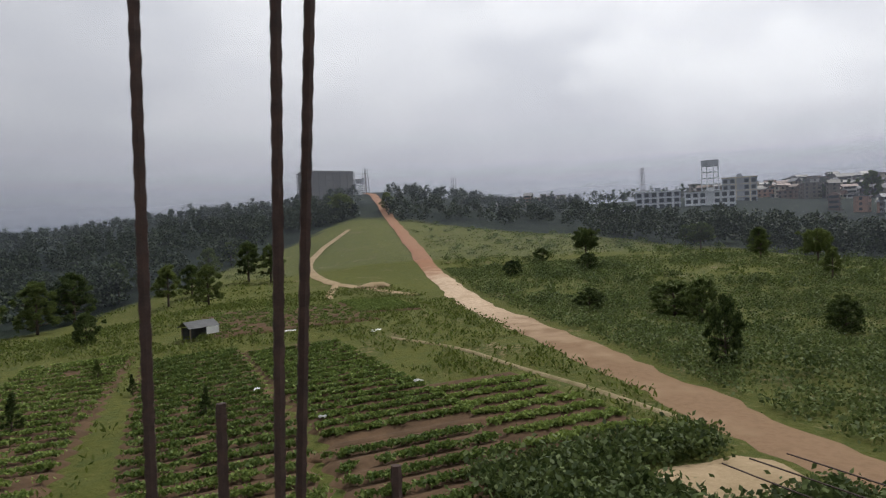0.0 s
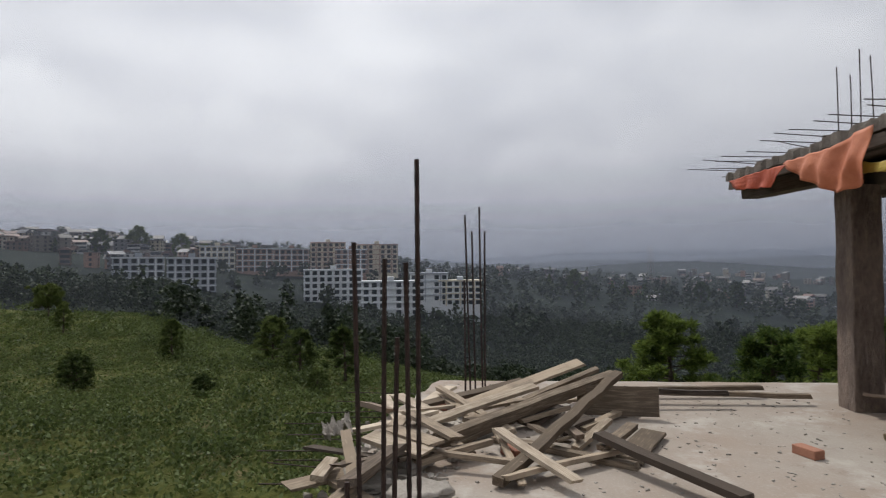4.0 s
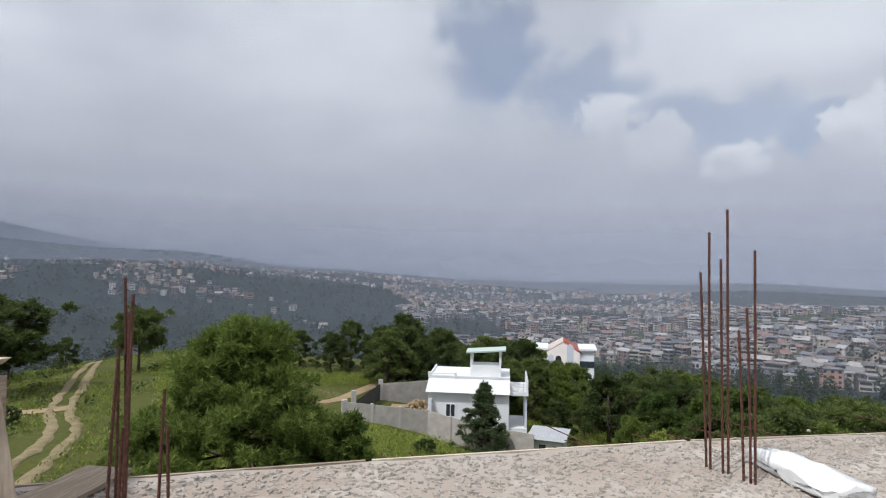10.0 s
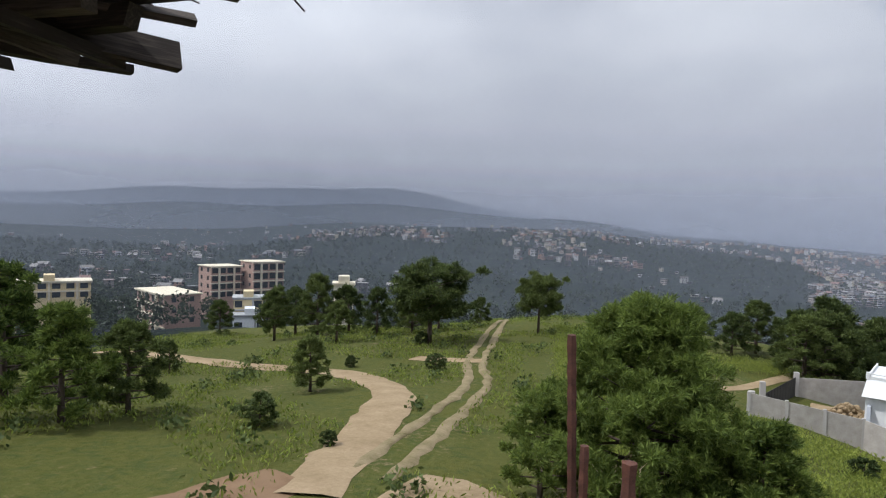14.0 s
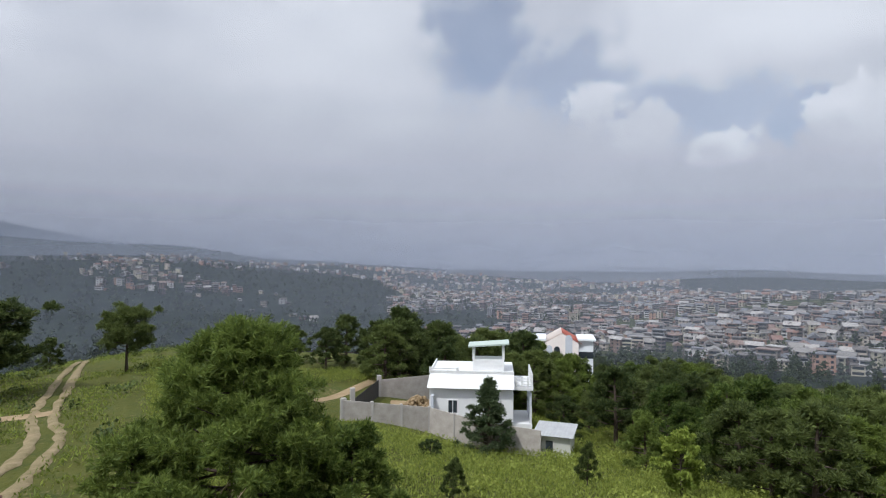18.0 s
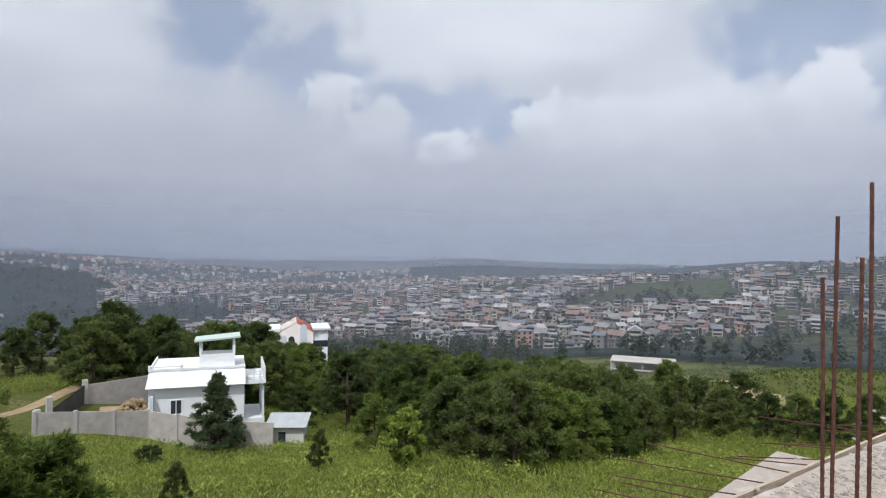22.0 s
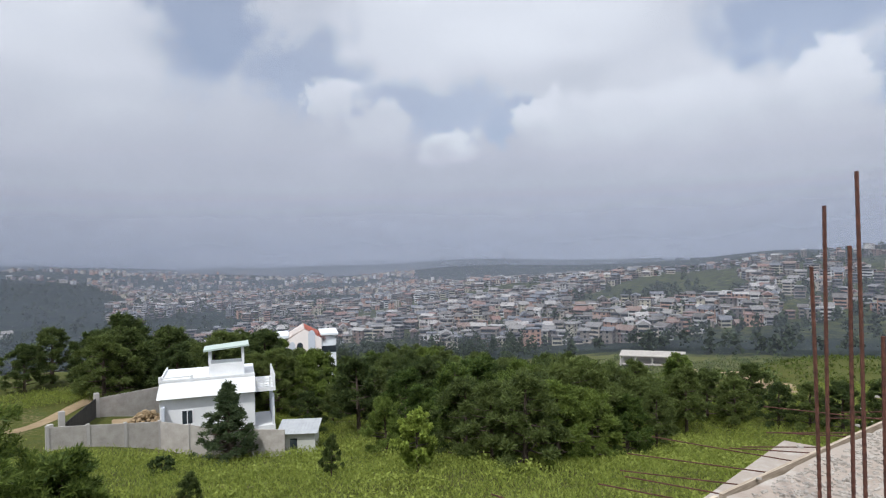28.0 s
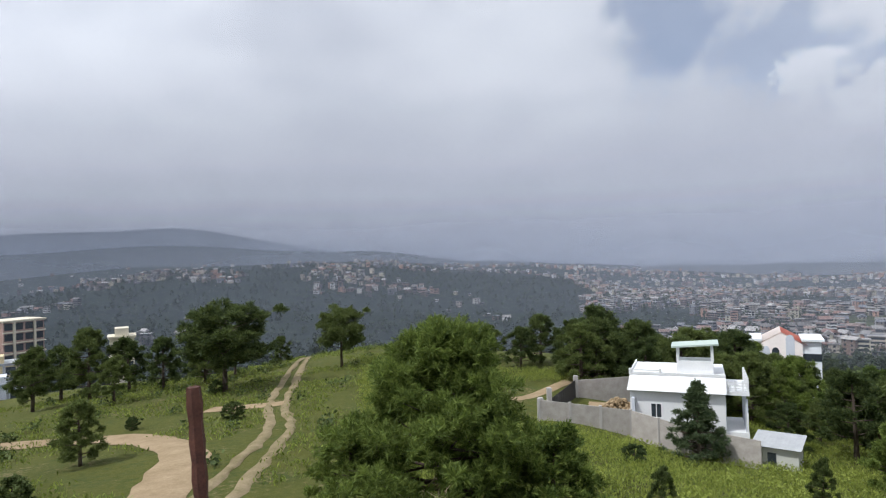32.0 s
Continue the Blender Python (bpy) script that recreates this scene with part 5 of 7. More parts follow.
for dx, dy, h in ((0.15, -0.15, 4.6), (0.12, 0.0, 4.5), (-0.15, -0.1, 3.4), (0.1, 0.14, 3.4)):
    bm = bmesh.new()
    rod_mesh(bm, (-7.85 + dx, -3.95 + dy, 2.78), (-7.85 + dx, -3.95 + dy + (0.12 if dy > -0.05 else 0), h), 0.010, False, 5, 0.03, int(h * 10))
    part("starter_bar", bm, DARKROD, west_canopy)

# ---- roads and tracks ----
strip("road", [(98, 350), (98, 330), (74, 225), (60, 168), (48, 121), (36, 80), (29.5, 53), (26.6, 38), (25.0, 28), (23.4, 22), (22.6, 15), (23.2, 5), (23.0, -9), (19, -21), (15, -29)],
      4.0, EARTH, "red earth road worn pale along its ruts", seed=3)
strip("footpath", [(54, 214), (43, 193), (34.4, 174), (29.5, 161), (27.2, 142), (26.7, 119), (30, 105), (33, 92)], 2.3, TRACK, "sandy cart track looping over the hill", seed=4)
strip("footpath", [(26.7, 119), (22, 104), (20.2, 96)], 1.2, TRACK, "narrow sandy footpath to the fields", seed=5)
strip("footpath", [(16.6, 55), (19.4, 47), (20.1, 38), (21.0, 30), (21.6, 23)], 0.55, RUT, "narrow trodden footpath beside the crop rows", seed=6)
strip("track", [(13.4, -27), (14.0, -31.5), (15.2, -41.5), (17.4, -49), (22.3, -55.2), (28, -59), (40, -61.5), (62, -66)], 3.2, TRACK, "pale dirt track bending over the meadow", seed=7, lift=0.09)
strip("track", [(10.9, -30), (10.7, -43.5), (10.8, -54), (13.4, -66), (15.6, -86), (18.2, -114)], 0.85, RUT, "wheel rut of a grassy track", seed=8, rough=0.45)
strip("track", [(13.0, -31), (12.4, -43.5), (12.5, -54), (15.2, -66.5), (17.2, -86), (19.4, -114)], 0.85, RUT, "wheel rut of a grassy track", seed=9, rough=0.45)
strip("track", [(13.4, -67.5), (17, -67.8), (21.5, -69)], 2.6, TRACK, "bare earth patch under the pines", seed=10)
strip("track", [(5.0, -26), (7.0, -28.5), (10, -29.5)], 5.0, TRACK, "pale bare earth beside the track", seed=12)
strip("track", [(-6, -79.5), (-11.5, -81), (-17, -86), (-24, -96)], 1.5, TRACK, "narrow brown earth lane to the white house", seed=13)
strip("track", [(-84, -27), (-106, -42), (-150, -68), (-196, -92), (-204, -112)], 3.2, TRACK, "pale dirt road cut over a bare hill", seed=14)
strip("track", [polar(227.6, 372), polar(229.2, 410), polar(230.8, 470), polar(232.2, 545)], 7.0, TRACK, "long pale lane climbing through the town", seed=15, lift=0.6)
strip("rubble_patch", [(15.0, 17.5), (17.6, 17.6), (19.8, 17.0)], 4.5, TRACK, "pale gravel and cement rubble beside the road", seed=16, cat="rubble", lift=0.10)

heap = bmesh.new()
bmesh.ops.create_icosphere(heap, subdivisions=3, radius=1.0)
for v in heap.verts:
    v.co = Vector((v.co.x * 3.0, v.co.y * 2.0, max(v.co.z, -0.15) * 0.9)) * (1 + 0.25 * noise.noise(v.co * 2.0))
sand_heap = part("sand_heap", heap, TRACK, smooth=True)
sand_heap.location = (31, 108, ground_z(31, 108) + 0.05)
tagged(sand_heap, "pale heap of sand by the cart track", "heap")

# ---- leaves and trees ----


def leaf_soup(centres, per, size, spread, rnd, up=0.35, slim=0.5):
    """Small leaf faces round the centres, as lists of points and faces."""
    n = len(centres) * per
    c = np.repeat(np.asarray(centres, float), per, axis=0)
    c = c + rnd.normal(0, 1, (n, 3)) * np.asarray(spread)
    d = rnd.normal(0, 1, (n, 3))
    d[:, 2] = np.abs(d[:, 2]) * 0.7 + up
    d /= np.linalg.norm(d, axis=1)[:, None]
    ln = (size * rnd.uniform(0.6, 1.4, n))[:, None]
    return blades(c - d * ln * 0.5, c + d * ln * 0.5, ln * slim, rnd)


def blades(a, b, wide, rnd):
    """One pointed leaf from each a to its b."""
    n = len(a)
    s = np.cross(b - a, rnd.normal(0, 1, (n, 3)))
    s /= np.linalg.norm(s, axis=1)[:, None] + 1e-9
    m = (a + b) / 2
    v = np.stack([a, m + s * wide * 0.5, b, m - s * wide * 0.5], 1).reshape(-1, 3)
    return v, np.arange(n * 4).reshape(-1, 4)


def tuft_soup(centres, ways, per, size, slim, rnd):
    """Brushes of needles: each fans out of its centre round its own way."""
    n = len(centres) * per
    c = np.repeat(np.asarray(centres, float), per, axis=0)
    w = np.repeat(np.asarray(ways, float), per, axis=0)
    d = rnd.normal(0, 1, (n, 3))
    d /= np.linalg.norm(d, axis=1)[:, None]
    d = d + w * 0.85
    d /= np.linalg.norm(d, axis=1)[:, None] + 1e-9
    ln = (size * rnd.uniform(0.65, 1.25, n))[:, None]
    a = c - w * rnd.uniform(0.0, 0.9, n)[:, None] * size
    return blades(a, a + d * ln, ln * slim, rnd)


def soup_mesh(name, v, f, material):
    me = bpy.data.meshes.new(name)
    me.vertices.add(len(v))
    me.vertices.foreach_set("co", np.asarray(v, np.float32).ravel())
    me.loops.add(f.size)
    me.loops.foreach_set("vertex_index", f.astype(np.int32).ravel())
    me.polygons.add(len(f))
    me.polygons.foreach_set("loop_start", np.arange(0, f.size, f.shape[1], dtype=np.int32))
    me.update(calc_edges=True)
    me.materials.append(material)
    return me


def tree_meshes(seed, h, w, start, limbs, clumps, per, leaf, material, shape="pine", slim=0.3, lean=0.0, twigs=16, puff=0.085):
    """A trunk with limbs and a crown of many small leaves: two meshes."""
    rnd = np.random.RandomState(seed)
    bm = bmesh.new()
    bend = rnd.uniform(-0.04, 0.04, 2) * h + np.array([lean, 0])
    axis = [(bend[0] * t * t, bend[1] * t * t, h * 0.93 * t) for t in np.linspace(0, 1, 7)]
    tube(bm, axis, [h * 0.026 * (1 - 0.85 * t) + 0.02 for t in np.linspace(0, 1, 7)], 7)
    centres, ways = [], []
    for i in range(limbs):
        t = start + (1 - start) * (i + rnd.uniform(0, 0.8)) / limbs
        u = (t - start) / (1 - start)
        if shape == "pine":
            reach = 0.5 * w * (0.35 + 0.75 * math.sin(math.pi * min(1, 0.25 + u * 0.72))) * (1.0 - 0.42 * u)
        elif shape == "flat":
            reach = 0.5 * w * (0.55 + 0.45 * math.sin(math.pi * (0.15 + 0.75 * u)))
        elif shape == "cone":
            reach = 0.5 * w * (1.02 - u)
        else:
            reach = 0.5 * w * math.sin(math.pi * (0.18 + 0.75 * u))
        reach *= rnd.uniform(0.75, 1.12)
        a = i * 2.4 + rnd.uniform(-0.5, 0.5)
        z0 = h * 0.93 * t
        root = Vector((bend[0] * t * t, bend[1] * t * t, z0))
        rise = reach * (0.28 if shape != "flat" else 0.45) * rnd.uniform(0.4, 1.3)
        tip = root + Vector((math.cos(a) * reach, math.sin(a) * reach, rise))
        mid = root.lerp(tip, 0.55) - Vector((0, 0, reach * 0.06))
        tube(bm, [root, mid, tip], [h * 0.009 * (1.2 - t) + 0.012, h * 0.005 * (1.2 - t) + 0.01, 0.008], 4, cap=False)
        for k in range(clumps):
            f = 0.50 + 0.50 * (k + rnd.uniform(0.2, 1)) / clumps
            p = root.lerp(mid, f / 0.55) if f < 0.55 else mid.lerp(tip, (f - 0.55) / 0.45)
            side = rnd.normal(0, 0.16, 2) * reach
            lobe = w * puff * rnd.uniform(0.75, 1.25)
            for q in range(twigs):
                u3 = rnd.normal(0, 1, 3)
                u3 /= np.linalg.norm(u3)
                u3[2] = abs(u3[2]) if rnd.uniform() < 0.75 else u3[2]
                deep = rnd.uniform(0.55, 1.0)
                centres.append((p.x + side[0] + u3[0] * lobe * deep, p.y + side[1] + u3[1] * lobe * deep, p.z + u3[2] * lobe * 0.9 * deep))
                way = u3 * 0.8 + np.array([0, 0, 0.45])
                ways.append(way / np.linalg.norm(way))
    for k in range(max(3, limbs // 4)):
        centres.append((bend[0] + rnd.normal(0, w * 0.04), bend[1] + rnd.normal(0, w * 0.04), h * rnd.uniform(0.86, 0.99)))
        ways.append((0, 0, 1.0))
    trunk = bpy.data.meshes.new("trunk")
    bm.to_mesh(trunk)
    bm.free()
    trunk.materials.append(BARK)
    trunk.shade_smooth()
    v, f = tuft_soup(centres, ways, per, leaf, slim, rnd)
    return trunk, soup_mesh("crown", v, f, material)


KINDS = {
    "pine_a": tree_meshes(1, 8, 5.8, 0.12, 27, 2, 14, 0.42, PINE, "pine", 0.20, 0.0, 21, 0.096),
    "pine_b": tree_meshes(2, 8, 5.2, 0.22, 24, 2, 14, 0.42, PINE, "pine", 0.20, 0.0, 21, 0.098),
    "pine_c": tree_meshes(3, 8, 7.0, 0.30, 28, 3, 14, 0.44, PINE, "flat", 0.20, 0.0, 22, 0.098),
    "pine_d": tree_meshes(4, 8, 5.6, 0.12, 30, 2, 14, 0.40, PINE_BRIGHT, "pine", 0.20, 0.0, 21, 0.096),
    "pine_e": tree_meshes(5, 8, 4.4, 0.10, 28, 2, 10, 0.40, PINE, "cone", 0.26),
    "pine_f": tree_meshes(9, 8, 5.4, 0.04, 64, 2, 15, 0.30, PINE_BLUE, "cone", 0.22, 0.0, 15, 0.075),
    "broad_a": tree_meshes(6, 8, 6.2, 0.14, 28, 2, 9, 0.46, BROADLEAF, "round", 0.6),
    "dark_bush": tree_meshes(7, 8, 8.0, 0.05, 30, 2, 10, 0.52, BUSHLEAF, "round", 0.5),
}
TREE_LABEL = {
    "pine_a": ("pine_tree", "dark green pine with a full ragged crown", "pine tree"),
    "pine_b": ("pine_tree", "dark green pine on a bare slender trunk", "pine tree"),
    "pine_c": ("pine_tree", "spreading flat-topped dark pine on the meadow", "pine tree"),
    "pine_d": ("pine_tree", "bushy bright green young pine with low limbs", "pine tree"),
    "pine_e": ("pine_tree", "narrow dark conifer tapering to a point", "pine tree"),
    "pine_f": ("pine_tree", "full cone-shaped bluish green pine", "pine tree"),
    "broad_a": ("broadleaf_tree", "small light green leafy tree in rough grass", "tree"),
    "dark_bush": ("bush", "dense dark green bush on the hillside", "bush"),
}
tree_rnd = random.Random(11)


def plant(kind, x, y, h, wide=1.0, label="", group="", sink=0.0):
    name, text, cat = TREE_LABEL[kind]
    t = thing(name, (x, y, ground_z(x, y) - sink), tree_rnd.uniform(0, 360))
    s = h / 8.0
    for part_name, me in zip(("trunk", "crown"), KINDS[kind]):
        ob = new(part_name, me)
        ob.parent = t
        ob.scale = (s * wide, s * wide, s)
    tagged(t, label or text, cat, group)
    return t


# trees on the side of the road and the fields
for kind, x, y, h, wide in (("pine_a", 3.5, 114, 7.2, 1.0), ("pine_b", -13.7, 160, 9.0, 1.0), ("pine_a", 13, 190, 7, 1.2), ("pine_b", 13.2, 145, 9.2, 1.0),
                            ("pine_b", 17.5, 141, 8.3, 1.0), ("pine_a", 1.3, 135, 6.5, 1.1), ("pine_b", -3, 128, 8, 1.0), ("pine_a", -24, 128, 9.5, 1.0),
                            ("pine_b", -30, 118, 10, 1.0), ("pine_a", -20, 140, 10, 1.1), ("pine_b", -38, 125, 11, 1.0), ("pine_a", 6, 165, 7.5, 1.1), ("pine_c", 64, 262, 9, 1.2), ("pine_a", 82, 255, 8, 1.2),
                            ("pine_c", 78.7, 111, 6.2, 1.0), ("pine_c", 100.6, 74.7, 5.6, 1.0), ("pine_b", 98, 84, 4.5, 1.1),
                            ("pine_a", 74.8, 40.3, 5.0, 0.9), ("pine_b", 54.3, 14.2, 5.2, 1.0), ("pine_a", 64.2, 24.0, 5.6, 1.2), ("pine_a", 57, 19, 4.6, 1.1),
                            ("pine_b", 86, 62, 4.6, 1.0), ("pine_a", 107, 92, 5.5, 1.2), ("pine_c", 112, 112, 6, 1.2), ("pine_b", 125, 130, 6, 1.0)):
    plant(kind, x, y, h, wide, group="pines on the hillside")
for x, y, h, wide, label in ((32.6, 32.2, 4.8, 0.52, "tall narrow dark bush standing beside the red road"), (48.3, 53.4, 3.9, 1.6, ""), (46.5, 47.8, 4.6, 0.75, ""), (56.5, 40.2, 3.2, 1.1, ""),
                             (51.0, 25.5, 1.8, 1.2, "low round green bush in the scrub"), (50.1, 15.6, 1.9, 1.0, "low round green bush in the scrub"), (59.4, 42.3, 3.4, 0.9, ""), (54.6, 100, 3.0, 1.3, ""),
                             (72, 118, 3.0, 1.2, ""), (66, 93, 3.4, 1.2, ""), (42, 60, 2.6, 1.4, ""), (-10.3, 77.8, 3.5, 0.9, "half-bare grey-green shrub by the fields")):
    plant("dark_bush", x, y, h, wide, label, "bushes on the hillside", 0.1)
for x, y, h in ((-6.6, 52.7, 1.9), (0.2, 37.5, 1.8), (-9.4, 40.7, 2.4), (-4.0, 47, 1.5)):
    plant("pine_e", x, y, h, 0.9, "small dark sapling among the crop rows", "saplings in the fields")

# trees on the side of the track and the white house
for kind, x, y, h, wide in (("pine_c", 23.2, -80.8, 9.8, 1.25), ("pine_c", 10.6, -92.6, 7.9, 0.95), ("pine_a", 20.9, -102.8, 4.8, 1.0), ("pine_a", 23.1, -47.2, 4.4, 1.05),
                            ("pine_a", 43, -89.5, 9.5, 1.0), ("pine_b", 35.2, -79, 5.6, 1.1), ("pine_b", 39, -92, 7.5, 1.1), ("pine_a", 33, -88, 7.0, 1.0), ("pine_b", 47, -84, 8.0, 1.0),
                            ("pine_a", 29, -92, 7.2, 1.0), ("pine_b", 26, -96, 7.5, 1.0), ("pine_a", 31, -99, 8, 1.0), ("pine_a", 68, -102, 6.5, 1.2), ("pine_d", 40.8, -37.5, 9.4, 1.0), ("pine_d", 31.3, -32.9, 6.8, 1.1), ("pine_a", 29.9, -36.4, 5.9, 1.1),
                            ("pine_d", 37, -30, 8.0, 1.0), ("pine_a", 41, -54.3, 3.2, 0.9), ("pine_a", 56, -100, 7, 1.0), ("pine_b", 50, -96, 8, 1.1), ("pine_d", 46, -42, 8.5, 1.1),
                            ("pine_d", 36, -14, 7.2, 1.2), ("pine_d", 41, -19, 7.5, 1.2), ("pine_d", 34, -22, 6.8, 1.2), ("pine_d", 48, -12, 8.2, 1.2), ("pine_d", 47, -26, 8.6, 1.2)):
    plant(kind, x, y, h, wide, group="pines on the meadow")
for x, y, h in ((20.9, -36.4, 2.0), (16.9, -60.5, 1.7), (15.5, -34, 0.9), (26, -62, 1.2), (24, -80, 1.6)):
    plant("dark_bush", x, y, h, 1.2, "small round shrub in the meadow grass", "shrubs on the meadow", 0.05)
plant("pine_f", -26.2, -63.6, 8.2, 1.22, "tall bluish pine standing against the white house")
plant("pine_b", -12.3, -39.4, 3.0, 0.8, "thin green sapling in tall grass", "saplings in the grass")
plant("dark_bush", -16.6, -55.1, 1.7, 1.3, "round green shrub in tall grass")
plant("pine_b", -24.5, -43.4, 3.6, 0.7, "thin green sapling in tall grass", "saplings in the grass")
plant("broad_a", -28.9, -38.7, 5.0, 0.85)
for kind, x, y, h, wide in (("pine_a", -24, -98, 8.5, 1.2), ("pine_b", -29, -96, 9, 1.2), ("pine_a", -20, -104, 8, 1.2), ("pine_a", -33, -92, 8, 1.2), ("pine_b", -37, -84, 8, 1.2), ("pine_a", -42, -88, 8.5, 1.2), ("pine_a", -25.5, -93, 10, 1.2), ("pine_b", -29.5, -103, 11.5, 1.2), ("pine_a", -22.5, -90, 9, 1.2), ("pine_a", -34, -99, 11, 1.2), ("pine_b", -31, -89, 9.5, 1.2), ("pine_a", -38, -93, 10, 1.2), *[("pine_a", 1.8 + math.sin(radians(a)) * r, -4.7 + math.cos(radians(a)) * r, h, 1.25) for a, r, h in ((203.2, 98, 9.5), (205, 106, 11), (207, 99, 10), (208.6, 108, 11.5), (210, 100, 8), (212, 108, 8), (209, 122, 8), (211.5, 124, 8.5), (213.5, 120, 8.5), (206, 118, 10), (201.5, 104, 10))], ("pine_c", -3.5, -98, 6, 1.0), ("pine_a", -12, -106, 6, 1.2), ("pine_a", -16, -100, 6.5, 1.1)):
    plant(kind, x, y, h, wide, group="pines round the white house")


# the tall pine in front of the building
def hero_pine():
    t = thing("pine_tree", (0.4, -31.5, ground_z(0.4, -31.5)), 20)
    trunk, crown = tree_meshes(21, 8.9, 8.8, 0.08, 72, 4, 24, 0.32, PINE_BRIGHT, "pine", 0.15, 0.0, 20, 0.088)
    for part_name, me in (("trunk", trunk), ("crown", crown)):
        ob = new(part_name, me)
        ob.parent = t
    rb = random.Random(17)
    for k in range(16):
        bm = bmesh.new()
        a = radians(rb.uniform(15, 75))
        z = rb.uniform(1.0, 3.2)
        tip = Vector((math.cos(a) * rb.uniform(3.4, 4.6), math.sin(a) * rb.uniform(3.4, 4.6), z + rb.uniform(-0.6, 0.8)))
        mid = tip * 0.6 + Vector((rb.uniform(-0.3, 0.3), rb.uniform(-0.3, 0.3), 0.3))
        tube(bm, [(0, 0, z), mid, tip], [0.05, 0.03, 0.008], 5)
        for q in range(5):
            p = mid.lerp(tip, rb.uniform(0.1, 0.95))
            tube(bm, [p, p + Vector((rb.uniform(-0.6, 0.6), rb.uniform(-0.6, 0.6), rb.uniform(-0.2, 0.4)))], [0.014, 0.005], 4)
        part("dead_branch", bm, BAMBOO, t, "bare brown dead branch")
    tagged(t, "broad bushy green pine just below the building", "pine tree")
    for dx, dy, h in ((-4.2, 1.6, 5.4), (3.9, 1.4, 4.6)):
        plant("pine_d", 0.4 + dx, -31.5 + dy, h, 1.1, "bushy young pine beside a broad older one", "young pines")


hero_pine()

# the pine wood behind and beside the white house
wood_rnd = random.Random(5)
spots = []
while len(spots) < 135:
    a, r = wood_rnd.uniform(206, 246), wood_rnd.uniform(58, 175)
    lo = 82 if a < 214 else 62 if a < 222 else 56 if a < 232 else 62
    x, y = polar(a, r)
    x, y = x + 1.8, y - 4.7
    if r < lo + 6 * math.sin(a) or min([math.hypot(x - p[0], y - p[1]) for p in spots] + [99]) < 4.9:
        continue
    if (a > 236 and r > 86) or (a > 231 and r > 118) or math.hypot(x + 32, y + 62) < 8 or math.hypot(x + 26, y + 78) < 15 or math.hypot(x + 70, y + 119) < 12:
        continue
    spots.append((x, y, r))
for x, y, r in spots:
    plant(wood_rnd.choice(("pine_a", "pine_b", "pine_d", "pine_a", "pine_d", "pine_c")), x, y, wood_rnd.uniform(5.2, 9.8), wood_rnd.uniform(0.9, 1.25), group="pine wood below the building")
for a, r, h in ((226.5, 55, 7.5), (229, 50, 7.0), (232, 47.5, 7.6), (235, 51, 7.0), (238, 54, 6.4), (241, 58, 6.0), (233.5, 56, 8.0)):
    x, y = polar(a, r)
    plant("pine_d" if a > 234 else "pine_a", x + 1.8, y - 4.7, h, 1.15, group="pine wood below the building")
for a, r, h in ((246, 78, 6), (247.5, 84, 6.5), (244, 82, 6.6), (251, 70, 5), (253, 66, 5.2), (256, 72, 4.6), (249, 74, 5), (259, 60, 4)):
    x, y = polar(a, r)
    plant("pine_a", x, y, h, 1.15, group="pine wood below the building")


# far woods, one mesh of many small crowns
def far_woods():
    rnd = np.random.RandomState(8)
    vs, fs, count = [], [], 0
    for n, a0, a1, r0, r1 in ((5600, 76, 136, 100, 330), (900, 66, 140, 250, 620), (500, 130, 205, 150, 420), (430, 68, 87, 185, 255), (260, 60, 84, 105, 250), (260, 34, 64, 165, 238), (130, -12, 12, 150, 330), (90, -25, 0, 105, 190),
                               (200, 18, 36, 240, 400), (330, -14, 15, 250, 420), (140, 20, 60, 430, 580), (200, 2, 14, 255, 330), (120, 60, 100, 380, 560), (260, 232, 262, 260, 560), (420, 195, 232, 165, 380), (3000, 118, 215, 400, 1300), (260, 225, 275, 600, 1100)):
        az = np.radians(rnd.uniform(a0, a1, n))
        r = np.sqrt(rnd.uniform(r0 ** 2, r1 ** 2, n))
        x, y = np.sin(az) * r, np.cos(az) * r
        keep = wooded(x, y) > rnd.uniform(0.0, 0.75, n)
        if a0 >= 195 or a0 in (2, 68):
            keep = rnd.uniform(0, 1, n) < 0.8
        x, y, r = x[keep], y[keep], r[keep]
        z = land(x, y)
        h = rnd.uniform(2.2, 4.8, len(x)) if a0 == 76 else rnd.uniform(3.6, 7.2, len(x)) if a0 in (18, -14, 2) else rnd.uniform(5.0, 10.5, len(x))
        k = 9 if r0 >= 300 or a0 == 76 else 15
        u = rnd.uniform(0.25, 1.0, (len(x), k))
        ang = rnd.uniform(0, math.tau, (len(x), k))
        rad = (0.34 * h)[:, None] * (1.15 - u) * rnd.uniform(0.3, 1.0, (len(x), k)) ** 0.5 * 1.25
        cen = np.stack([x[:, None] + np.cos(ang) * rad, y[:, None] + np.sin(ang) * rad, z[:, None] + h[:, None] * u], -1).reshape(-1, 3)
        far = float(np.median(r))
        v, f = leaf_soup(cen, 8 if a0 == 76 else 13 if far < 335 else 4, 0.52 if a0 == 76 else 0.62 if far < 335 else 1.6, (0.4, 0.4, 0.35) if a0 == 76 else (0.55, 0.55, 0.5) if far < 335 else (0.8, 0.8, 0.7), rnd, 0.0, 1.0)
        vs.append(v)
        fs.append(f + count)
        count += len(v)
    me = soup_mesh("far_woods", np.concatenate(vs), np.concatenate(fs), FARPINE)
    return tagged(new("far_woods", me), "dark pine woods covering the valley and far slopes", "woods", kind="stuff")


far_woods()

# ---- houses ----
PAINT = {}


